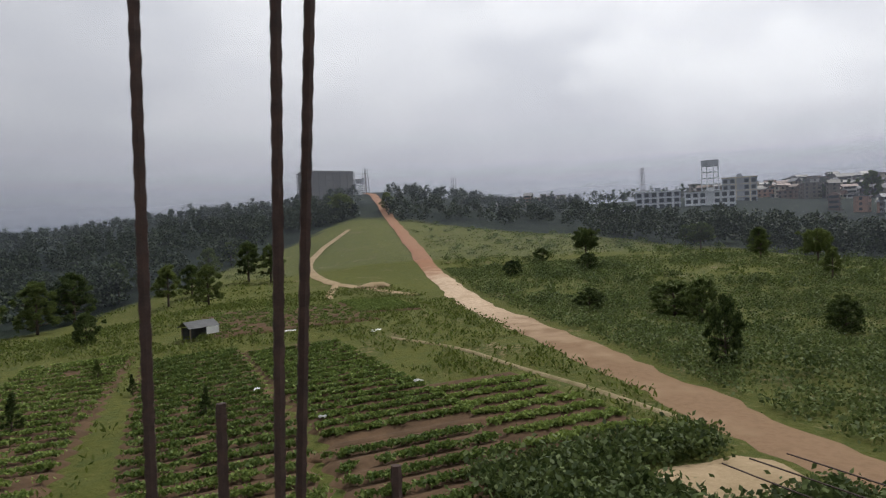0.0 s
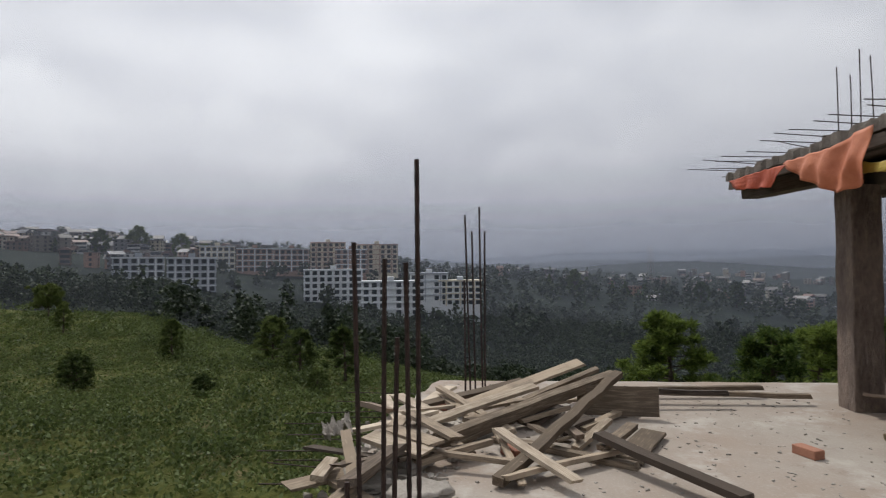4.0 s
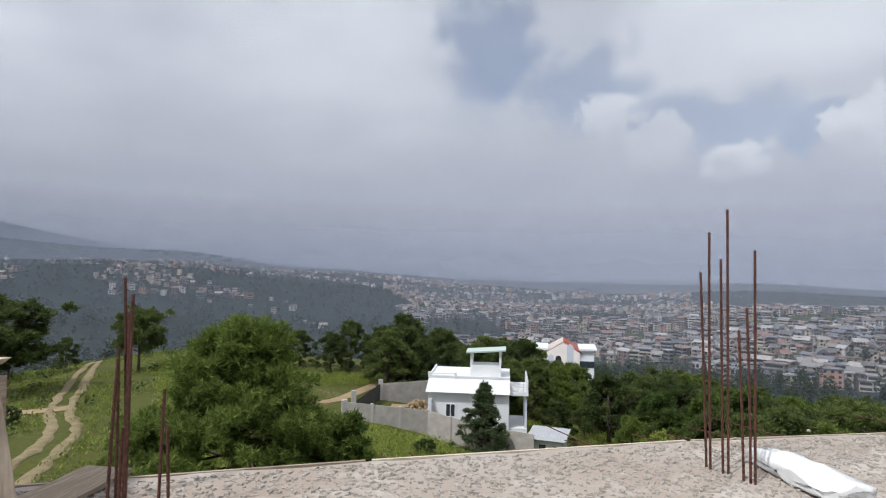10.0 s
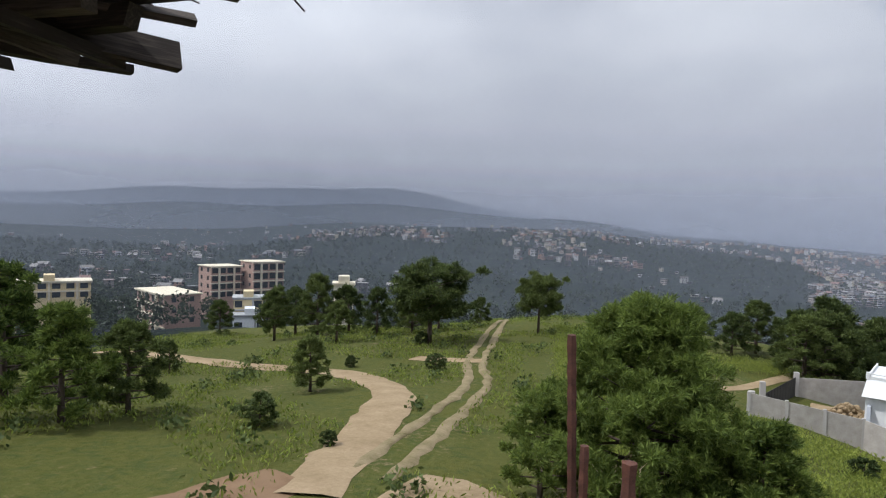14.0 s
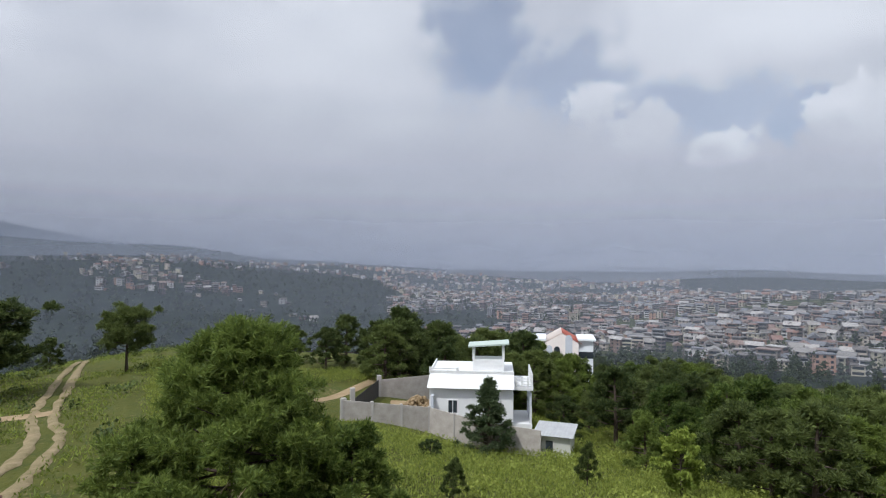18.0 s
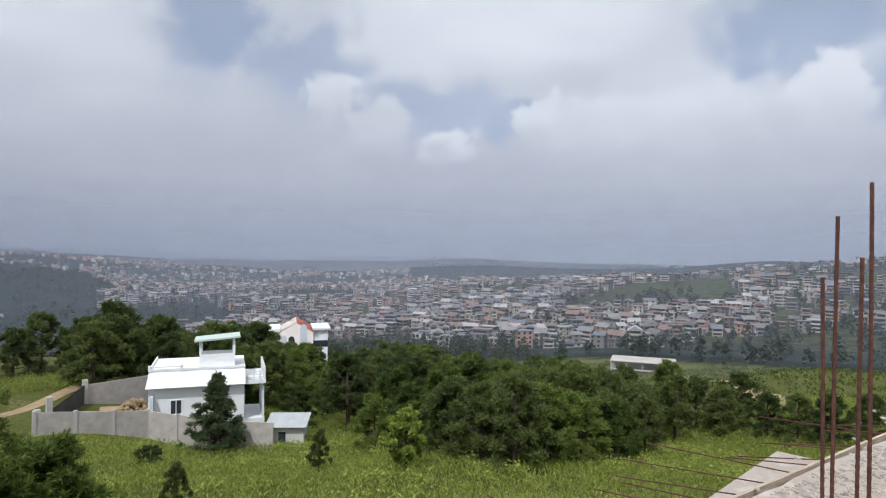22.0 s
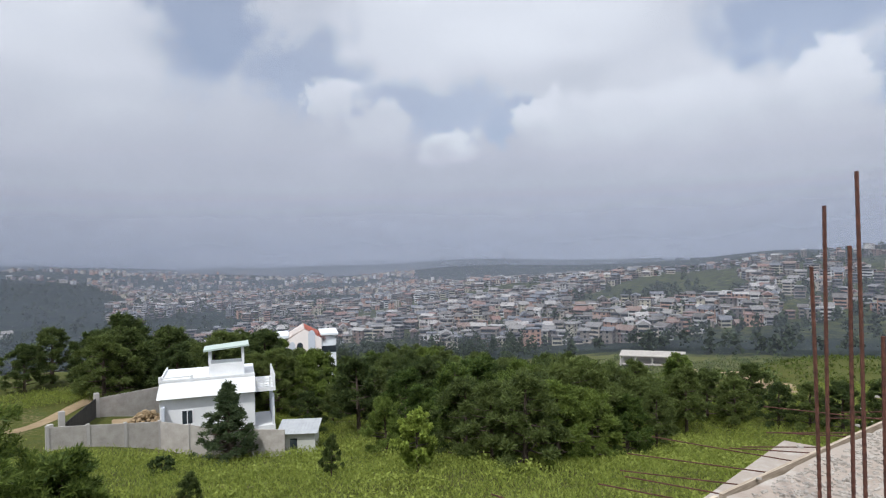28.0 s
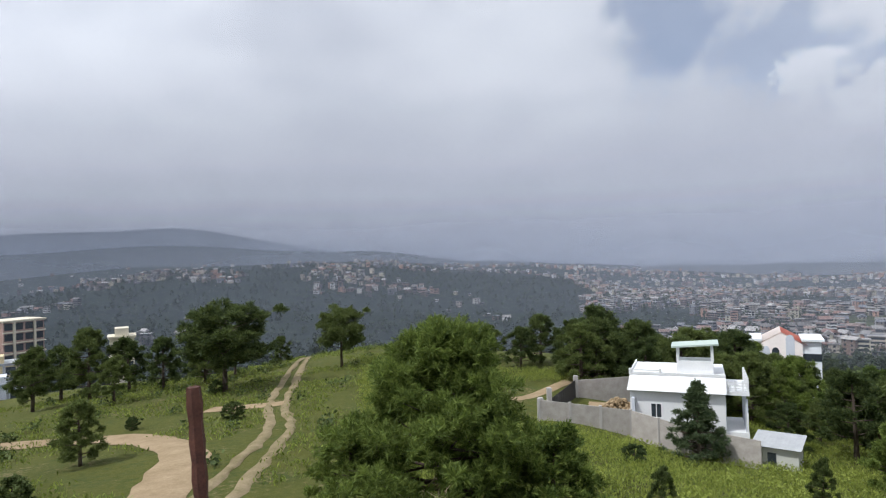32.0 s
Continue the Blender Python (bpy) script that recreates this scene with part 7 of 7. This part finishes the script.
def wall_run(parent, a, b, top_a, top_b, material, name="wall_panel", th=0.16):
    """A boundary wall panel between two points, from below the ground to its sloping top."""
    d = Vector((b[0] - a[0], b[1] - a[1], 0))
    s = Vector((-d.y, d.x, 0)).normalized() * th / 2
    bm = bmesh.new()
    low = min(ground_z(*a), ground_z(*b)) - 0.6
    pts = []
    for (x, y), t in ((a, top_a), (b, top_b)):
        for q in (-1, 1):
            pts.append([bm.verts.new((x + s.x * q, y + s.y * q, low)), bm.verts.new((x + s.x * q, y + s.y * q, t))])
    (a0, a1), (b0, b1), (c0, c1), (d0, d1) = pts
    for f in ((a0, c0, c1, a1), (b0, b1, d1, d0), (a1, c1, d1, b1), (a0, a1, b1, b0), (c0, d0, d1, c1)):
        bm.faces.new(f)
    bmesh.ops.recalc_face_normals(bm, faces=bm.faces)
    return part(name, bm, material, parent)


yard = thing("boundary_wall")
tagged(yard, "bare grey block wall round the white house's yard", "wall")
CORNERS = [((-11.9, -69.3), -13.5), ((-22.0, -70.3), -15.3), ((-26.5, -66.4), -16.3), ((-31.4, -61.9), -16.6)]
for (a, ta), (b, tb) in zip(CORNERS, CORNERS[1:]):
    n = max(2, int(math.hypot(b[0] - a[0], b[1] - a[1]) / 3.0))
    for k in range(n):
        p = (a[0] + (b[0] - a[0]) * k / n, a[1] + (b[1] - a[1]) * k / n)
        q = (a[0] + (b[0] - a[0]) * (k + 1) / n, a[1] + (b[1] - a[1]) * (k + 1) / n)
        wall_run(yard, p, q, ta + (tb - ta) * k / n, ta + (tb - ta) * (k + 1) / n, BLOCKWALL)
        bm = bmesh.new()
        zz = ta + (tb - ta) * k / n
        box(bm, p[0] - 0.14, p[0] + 0.14, p[1] - 0.14, p[1] + 0.14, ground_z(*p) - 0.6, zz + 0.12)
        part("pier", bm, paint("bare_cement", (0.34, 0.32, 0.30)), yard)
wall_run(yard, (-19.9, -83.7), (-27.8, -86.0), -14.6, -14.9, BLOCKWALL)
for p, t in (((-12.4, -70.6), -13.6), ((-14.0, -73.4), -13.2), ((-19.9, -83.7), -14.0)):
    boxed("pier", yard, p[0] - 0.25, p[0] + 0.25, p[1] - 0.25, p[1] + 0.25, ground_z(*p) - 0.5, t, paint("bare_cement", (0.34, 0.32, 0.30)))
gate = thing("metal_gate", (-14.0, -73.4, ground_z(-16, -77)))
tagged(gate, "dark sheet-metal gate closing the yard", "gate")
gd = Vector((-5.9, -10.3, 0))
for k in range(12):
    a = Vector((-14.0, -73.4)) + Vector((gd.x, gd.y)) * k / 12
    b = Vector((-14.0, -73.4)) + Vector((gd.x, gd.y)) * (k + 0.93) / 12
    ob = wall_run(gate, a - Vector((-14.0, -73.4)), b - Vector((-14.0, -73.4)), 1.2, 1.2, paint("black_gate_paint", (0.030, 0.028, 0.026)), "gate_panel", 0.05)
for ob in gate.children:
    lo_z = min(v.co.z for v in ob.data.vertices)
    for v in ob.data.vertices:
        v.co.z = -0.8 if v.co.z < lo_z + 0.1 else 1.75
bm = bmesh.new()
box(bm, -8.6, 0.6, -5.6, 3.0, -0.3, 0.06)
ob = part("yard_floor", bm, TRACK)
ob.matrix_basis = pose(-19.0, -77.5, ground_z(-22, -77) + 0.6, 0, 0, -30)
tagged(ob, "pale bare earth floor of the walled yard", "yard", kind="structure")
stones = thing("stone_heap", (-23.6, -78.5, ground_z(-22, -77) + 0.62))
tagged(stones, "heap of pale building stones in the yard", "stones")
sr = random.Random(91)
for k in range(70):
    a, q = sr.uniform(0, math.tau), math.sqrt(sr.random())
    bm = bmesh.new()
    bmesh.ops.create_icosphere(bm, subdivisions=1, radius=sr.uniform(0.16, 0.42))
    for v in bm.verts:
        v.co *= sr.uniform(0.75, 1.2)
    ob = part("stone", bm, TRACK, stones)
    ob.matrix_basis = pose(math.cos(a) * q * 2.1, math.sin(a) * q * 1.6, 1.5 * (1 - q) * sr.uniform(0.5, 1) + 0.1, sr.uniform(0, 90), sr.uniform(0, 90), 0)
shed = thing("shed", (-31.5, -63.0, ground_z(-33.5, -61)), 139)
tagged(shed, "small block shed with a pale tin roof", "shed")
for a in ((-0.2, 3.6, 0, 0.18), (-0.2, 3.6, 2.8, 2.98), (-0.2, -0.02, 0.18, 2.8), (3.42, 3.6, 0.18, 2.8)):
    boxed("wall", shed, *a, -1.0, 2.15, paint("pale_cement_wall", (0.42, 0.42, 0.38)))
# the wall has no opening; a dark slab stands for the doorway's shade
bm = bmesh.new()
box(bm, 1.0, 1.75, -0.03, 0.02, -0.4, 1.6)
part("door", bm, DARKGLASS_SHADE, shed, "dark slab painted as the shade in a doorway")
bm = bmesh.new()
for k in range(24):
    x0, x1 = -0.4 + k * 0.18, -0.4 + (k + 1) * 0.18
    z = 0.025 if k % 2 else 0.0
    vs = [bm.verts.new(p) for p in ((x0, -0.5, 2.2 + z), (x1, -0.5, 2.2 + 0.025 - z), (x1, 3.4, 2.75 + 0.025 - z), (x0, 3.4, 2.75 + z))]
    bm.faces.new(vs)
bmesh.ops.remove_doubles(bm, verts=bm.verts, dist=0.001)
bmesh.ops.solidify(bm, geom=bm.faces, thickness=0.03)
part("tin_roof", bm, TIN, shed, "pale corrugated tin roof")

# ---- the pale villa behind the trees ----
villa = thing("villa", (-70, -119, -27.5), 180 - 210.5)
villa.matrix_world = villa.matrix_world @ Matrix.Diagonal((0.82, 1.0, 1.0, 1.0))
tagged(villa, "pale villa with a red gabled roof and tall arches", "house")
PEACH = paint("pale_peach_paint", (0.70, 0.64, 0.60))
boxed("wall", villa, -3.6, 4.6, -4, 5, -1, 11.5, PEACH)
boxed("wing", villa, -7.2, -3.6, -3, 4.4, -1, 12.0, WHITE_P)
boxed("wing", villa, 4.6, 7.0, -3, 4.2, -1, 11.0, WHITE_P)
boxed("flat_roof", villa, 4.4, 7.8, -3.6, 5.0, 11.8, 12.3, WHITE_P)
boxed("flat_roof", villa, -7.8, -3.4, -3.6, 5.0, 12.0, 12.4, WHITE_P)
bm = bmesh.new()
g = [(-3.6, 5.0, 11.5), (4.6, 5.0, 11.5), (0.5, 5.0, 13.5), (-3.6, -4, 11.5), (4.6, -4, 11.5), (0.5, -4, 13.5)]
vs = [bm.verts.new(p) for p in g]
for f in ((0, 1, 2), (3, 5, 4), (0, 2, 5, 3), (1, 4, 5, 2), (0, 3, 4, 1)):
    bm.faces.new([vs[i] for i in f])
part("gable", bm, PEACH, villa)
for s in (-1, 1):
    bm = bmesh.new()
    x0, x1 = (0.5, -4.6) if s < 0 else (0.5, 5.6)
    q = [bm.verts.new(p) for p in ((x0, 5.1, 13.7), (x1, 5.1, 11.3), (x1, -4.4, 11.3), (x0, -4.4, 13.7))]
    bm.faces.new(q)
    bmesh.ops.solidify(bm, geom=bm.faces, thickness=0.22)
    part("roof", bm, paint("salmon_red_roof", (0.50, 0.16, 0.11)) if s < 0 else PEACH, villa, "salmon-red roof slope" if s < 0 else "")
for x, w, h in ((-1.2, 1.7, 6.2), (1.7, 1.5, 4.4), (3.6, 1.5, 4.6)):
    bm = bmesh.new()
    pts = [(-w / 2, 0), (w / 2, 0)] + [(math.cos(t) * w / 2, h - w / 2 + math.sin(t) * w / 2) for t in np.linspace(0, math.pi, 9)]
    fr_v = [bm.verts.new((px, 0, pz)) for px, pz in pts]
    bm.faces.new(fr_v)
    r = bmesh.ops.extrude_face_region(bm, geom=bm.faces[:])
    bmesh.ops.translate(bm, vec=(0, 0.12, 0), verts=[v for v in r["geom"] if isinstance(v, bmesh.types.BMVert)])
    ob = part("arch", bm, DARKGLASS_SHADE if x > 1 and x < 3 else GREYWALL, villa, "tall arched window")
    ob.matrix_basis = pose(x, 5.0, 7.0 if x < 0 else 6.4)
for x in (-6.6, -5.4, -4.2, 5.2, 6.4):
    mesh_part("window", WINDOW_ME, villa, pose(x, 4.42 if x < 0 else 4.22, 8.4))

# ---- fields and rough ground cover ----
CR = np.random.RandomState(3)


def field(name, cx, cy, w, h, turn, pitch, density, leaf, label, material=CROP, bare=0.0, gap=0.62):
    """A patch of dug soil with ridges and leafy plants in rows."""
    a = radians(turn)
    ca, sa = math.cos(a), math.sin(a)

    def at(u, v):
        return cx + ca * u - sa * v, cy + sa * u + ca * v

    ws, hs = w + 1.3, h + 1.0
    nu, nv = max(3, int(ws / 0.9)), max(3, int(hs / (pitch / 6)))
    bm = bmesh.new()
    grid = []
    for j in range(nv + 1):
        v = -hs / 2 + hs * j / nv
        row = []
        for i in range(nu + 1):
            u = -ws / 2 + ws * i / nu
            edge = 0.35 * noise.noise((u * 0.6, v * 0.6, cx))
            x, y = at(u + (edge if i in (0, nu) else 0), v + (edge if j in (0, nv) else 0))
            ridge = 0.09 * math.cos(v / pitch * math.tau)
            row.append(bm.verts.new((x, y, ground_z(x, y) + 0.16 + ridge - (0.4 if i in (0, nu) or j in (0, nv) else 0))))
        grid.append(row)
    for r0, r1 in zip(grid, grid[1:]):
        for i in range(nu):
            bm.faces.new((r0[i], r0[i + 1], r1[i + 1], r1[i]))
    tagged(part("field_soil", bm, SOIL, smooth=True), "brown dug garden soil raised in long ridges", "soil", kind="structure")
    centres = []
    rows = int(h / pitch)
    for k in range(rows + 1):
        v = (k - rows / 2) * pitch
        if abs(v) > h / 2 - 0.2:
            continue
        n = int(w * density * 1.25)
        u = CR.uniform(-w / 2 + 0.2, w / 2 - 0.2, n)
        keep = np.array([noise.noise((cx + q * 0.35, v * 0.35, 2.0)) for q in u]) > bare - 0.5
        for q in u[keep]:
            x, y = at(q, v + CR.normal(0, pitch * gap * 0.12))
            centres.append((x, y, ground_z(x, y) + 0.31 + abs(CR.normal(0, 0.05))))
    v, f = leaf_soup(centres, 26, leaf * 0.66, (0.15, 0.085, 0.05), CR, 0.25, 0.75)
    return tagged(new(name, soup_mesh(name, v, f, material)), label, "crop", kind="stuff")


field("crop_rows", 0.1, 43, 7.7, 31, 1, 1.6, 7.5, 0.26, "low leafy green crop growing in close rows", bare=-0.45)
field("crop_rows", 8.5, 43, 8.0, 29, 2, 1.6, 8.5, 0.27, "low leafy green crop growing in rows", bare=-0.45)
field("crop_rows", 8.3, 23.2, 7.7, 9.4, 2, 1.6, 7, 0.26, "thin leafy crop in brown soil rows", bare=0.0)
field("crop_rows", 0.0, 22.5, 7.7, 9.4, 1, 1.6, 7, 0.25, "thin leafy crop in brown soil rows", bare=0.0)
field("crop_rows", 15.6, 29.4, 6.6, 14.2, 0, 1.75, 9.5, 0.29, "dark green leafy crop in broad raised rows", bare=-0.5)
field("crop_rows", -9.6, 46, 8.0, 34, -2, 1.75, 6, 0.25, "thin leafy crop in brown soil rows", bare=0.1)
field("crop_rows", 10.5, 77, 17, 19, 2, 1.6, 2.2, 0.24, "dark dug field with scattered young plants", bare=0.1)
field("crop_rows", 23.5, 82, 8, 15, -5, 1.6, 9, 0.26, "bright green leafy crop plot", gap=0.8)


def cover(name, n, test, box_xy, leaf, per, spread, material, label, lift=0.15, seed=1, slim=0.6, up=0.3):
    """Scattered low plants over a stretch of ground."""
    rnd = np.random.RandomState(seed)
    x = rnd.uniform(box_xy[0], box_xy[1], n)
    y = rnd.uniform(box_xy[2], box_xy[3], n)
    ok = np.array([test(a, b, rnd) for a, b in zip(x, y)])
    x, y = x[ok], y[ok]
    z = land(x, y) + lift
    s = rnd.uniform(0.5, 1.3, len(x))
    cen = np.stack([x, y, z + s * lift], -1)
    v, f = leaf_soup(cen, per, leaf, spread, rnd, up, slim)
    return tagged(new(name, soup_mesh(name, v, f, material)), label, "ground cover", kind="stuff")


def off_road(x, y, half=3.0):
    rx = np.interp(y, [5, 15, 22, 28, 38, 53, 80, 121, 168, 225], [23.2, 22.6, 23.4, 25, 26.6, 29.5, 36, 48, 60, 74])
    return x - rx > half


def right_scrub(x, y, rnd):
    r = math.hypot(x, y)
    if not off_road(x, y) or r > 135 or wooded(x, y) > 0.6:
        return False
    k = noise.noise((x * 0.045, y * 0.045, 4.0)) + 0.5 * noise.noise((x * 0.16, y * 0.16, 1.0))
    near = 0.85 if r < 62 else 0.40
    return k + near > rnd.uniform(-0.2, 0.6)


cover("scrub", 20000, right_scrub, (24, 125, -8, 125), 0.24, 24, (0.42, 0.42, 0.15), BUSHLEAF, "low dense grey-green scrub on the hillside", 0.22, 5)
cover("scrub", 760, lambda x, y, r: off_road(x, y) and noise.noise((x * 0.07, y * 0.07, 8)) > 0.12 and math.hypot(x, y) < 140 and wooded(x, y) < 0.5, (26, 130, 5, 130), 0.28, 120, (0.7, 0.7, 0.36), BUSHLEAF, "dark shrubs dotted over the hillside", 0.5, 6)


def verge(x, y, rnd):
    rx = np.interp(y, [12, 15, 22, 28, 38, 53, 80, 121], [22.6, 22.6, 23.4, 25, 26.6, 29.5, 36, 48])
    inside = any(abs(x - c[0]) < c[2] / 2 + 0.2 and abs(y - c[1]) < c[3] / 2 + 0.2 for c in ((0, 39, 8.8, 40), (8.5, 40, 8.8, 38), (15.6, 29.4, 7.0, 14.4), (-9.6, 46, 8.6, 34), (10.5, 77, 17, 19), (23.5, 82, 8, 15)))
    path = np.interp(y, [23, 30, 38, 47, 55], [21.6, 21.0, 20.1, 19.4, 16.6])
    return x < rx - 2.2 and abs(x - path) > 0.6 and not inside and math.hypot(x, y) > 11 and noise.noise((x * 0.12, y * 0.12, 6.0)) > -0.28 and not (13 < x < 23 and y < 20.5)


cover("rough_grass", 5200, verge, (-26, 34, 12, 110), 0.34, 12, (0.35, 0.35, 0.14), GRASS, "rough weeds and grass between the fields", 0.16, 7, 0.35, 0.8)
cover("rough_grass", 900, lambda x, y, r: 9 < x < 19.5 and y < 22.2 and not (14 < x and 15 < y < 20.5) and y > 13.5, (8, 21, 13, 23), 0.26, 60, (0.45, 0.45, 0.24), BUSHLEAF, "dark leafy weeds at the foot of the building", 0.26, 8)


def lower_meadow(x, y, rnd):
    r, az = math.hypot(x - 1.8, y + 4.7), math.degrees(math.atan2(x - 1.8, y + 4.7)) % 360
    if not (176 < az < 262) or r > 95 or r < 12:
        return False
    if -34 < x < -10 and -90 < y < -60 and (x + 31.4) * 0.75 - (y + 61.9) > 0 and y < -66:
        return False
    return noise.noise((x * 0.09, y * 0.09, 3.0)) > -0.55


cover("tall_grass", 23000, lower_meadow, (-90, 8, -100, -12), 0.27, 22, (0.45, 0.45, 0.15), LUSH, "tall lush grass and weeds on the slope", 0.26, 9, 0.22, 1.0)
cover("tall_grass", 700, lambda x, y, r: lower_meadow(x, y, r) and noise.noise((x * 0.13, y * 0.13, 7.0)) > 0.1, (-60, 6, -70, -14), 0.22, 110, (0.6, 0.6, 0.24), LUSH, "leafy weeds among the tall grass", 0.4, 10, 0.55)


def east_meadow(x, y, rnd):
    r, az = math.hypot(x, y), math.degrees(math.atan2(x, y)) % 360
    if not (128 < az < 184) or r < 20 or r > 125:
        return False
    main = np.interp(-y, [27, 31.5, 41.5, 49, 55, 59, 62, 66], [13.4, 14, 15.2, 17.4, 22.3, 28, 40, 62])
    if abs(x - main) < 2.0 and y > -66:
        return False
    rut = np.interp(-y, [30, 43.5, 54, 66, 86, 114], [12.0, 11.6, 11.7, 14.3, 16.4, 18.8])
    if abs(x - rut) < 1.3:
        return False
    return noise.noise((x * 0.1, y * 0.1, 5.0)) > -0.1


cover("hill_grass", 5200, lambda x, y, r: 95 < math.hypot(x, y) < 250 and wooded(x, y) < 0.5 and off_road(x, y, 3.5) | (x < 22) and noise.noise((x * 0.06, y * 0.06, 2.5)) > -0.2, (-30, 170, 60, 235), 0.5, 9, (0.7, 0.7, 0.12), GRASS, "thin grass and low weeds on the upper hillside", 0.14, 13, 0.4, 0.7)
cover("hill_shrubs", 260, lambda x, y, r: 80 < math.hypot(x, y) < 240 and wooded(x, y) < 0.5 and off_road(x, y, 3.5), (30, 170, 40, 220), 0.45, 60, (0.6, 0.6, 0.35), BUSHLEAF, "small dark shrubs dotted over the upper hillside", 0.4, 14)
cover("meadow_grass", 13000, east_meadow, (-8, 90, -125, -16), 0.30, 9, (0.40, 0.40, 0.08), LUSH, "short green meadow grass with weeds", 0.10, 11, 0.3, 0.9)
cover("meadow_shrubs", 330, east_meadow, (-8, 90, -125, -24), 0.34, 40, (0.40, 0.40, 0.22), BUSHLEAF, "small dark shrubs dotted over the meadow", 0.25, 12)


# the bare hill beyond the pine wood
def west_hill(x, y, rnd):
    r, az = math.hypot(x, y), math.degrees(math.atan2(x, y)) % 360
    return 234 < az < 266 and 95 < r < 255 and noise.noise((x * 0.05, y * 0.05, 6.5)) > -0.3


cover("hill_grass", 6500, west_hill, (-260, -80, -150, -10), 0.55, 9, (0.8, 0.8, 0.12), GRASS, "dry grass and low weeds on the bare hill", 0.14, 15, 0.4, 0.7)
cover("hill_shrubs", 240, lambda x, y, r: west_hill(x, y, r) and noise.noise((x * 0.03, y * 0.03, 1.5)) > 0.0, (-260, -80, -150, -10), 0.55, 70, (0.9, 0.9, 0.5), BUSHLEAF, "dark shrubs dotted over the bare hill", 0.5, 16)
# white scraps in the fields
for k, (x, y, w) in enumerate(((9.1, 65.0, 1.3), (16.2, 58.5, 1.1), (3.3, 41.5, 0.7), (12.6, 37.6, 0.6), (5.6, 33.0, 0.4))):
    crumpled_sheet("plastic_sheet", (x, y, ground_z(x, y) + 0.22), w, w * 0.5, 40 * k, WHITE_SHEET, "crumpled white plastic scrap lying in the field", 20.0 + k)

# a small shelter at the head of the fields
hut = thing("field_shelter", (0.7, 68.4, ground_z(0.7, 68.4)), 25)
tagged(hut, "small dark field shelter with a tarpaulin roof and white cloth", "shelter")
TARP = simple("dark_tarpaulin", (0.020, 0.022, 0.026), (0.06, 0.062, 0.066), 2.0, 0.6, 0.3, 0.02)
for x, y in ((-1.3, -0.9), (1.3, -0.9), (1.3, 0.9), (-1.3, 0.9)):
    boxed("post", hut, x - 0.05, x + 0.05, y - 0.05, y + 0.05, -0.3, 1.35, WOOD)
for s_ in (-1, 1):
    bm = bmesh.new()
    q = [bm.verts.new(p) for p in ((-1.6, 0, 1.85), (1.6, 0, 1.85), (1.6, s_ * 1.25, 1.25), (-1.6, s_ * 1.25, 1.25))]
    bm.faces.new(q)
    bmesh.ops.subdivide_edges(bm, edges=bm.edges, cuts=4, use_grid_fill=True)
    for v in bm.verts:
        v.co.z += 0.07 * noise.noise(v.co * 1.7)
    bmesh.ops.solidify(bm, geom=bm.faces, thickness=0.03)
    part("tarpaulin", bm, TARP, hut, "sagging dark tarpaulin")
boxed("back_screen", hut, -1.25, 1.25, 0.86, 0.90, 0.0, 1.2, TARP)
boxed("white_cloth", hut, 0.2, 1.5, -1.28, -1.24, 0.55, 1.25, WHITE_SHEET, "white cloth hung at the front")
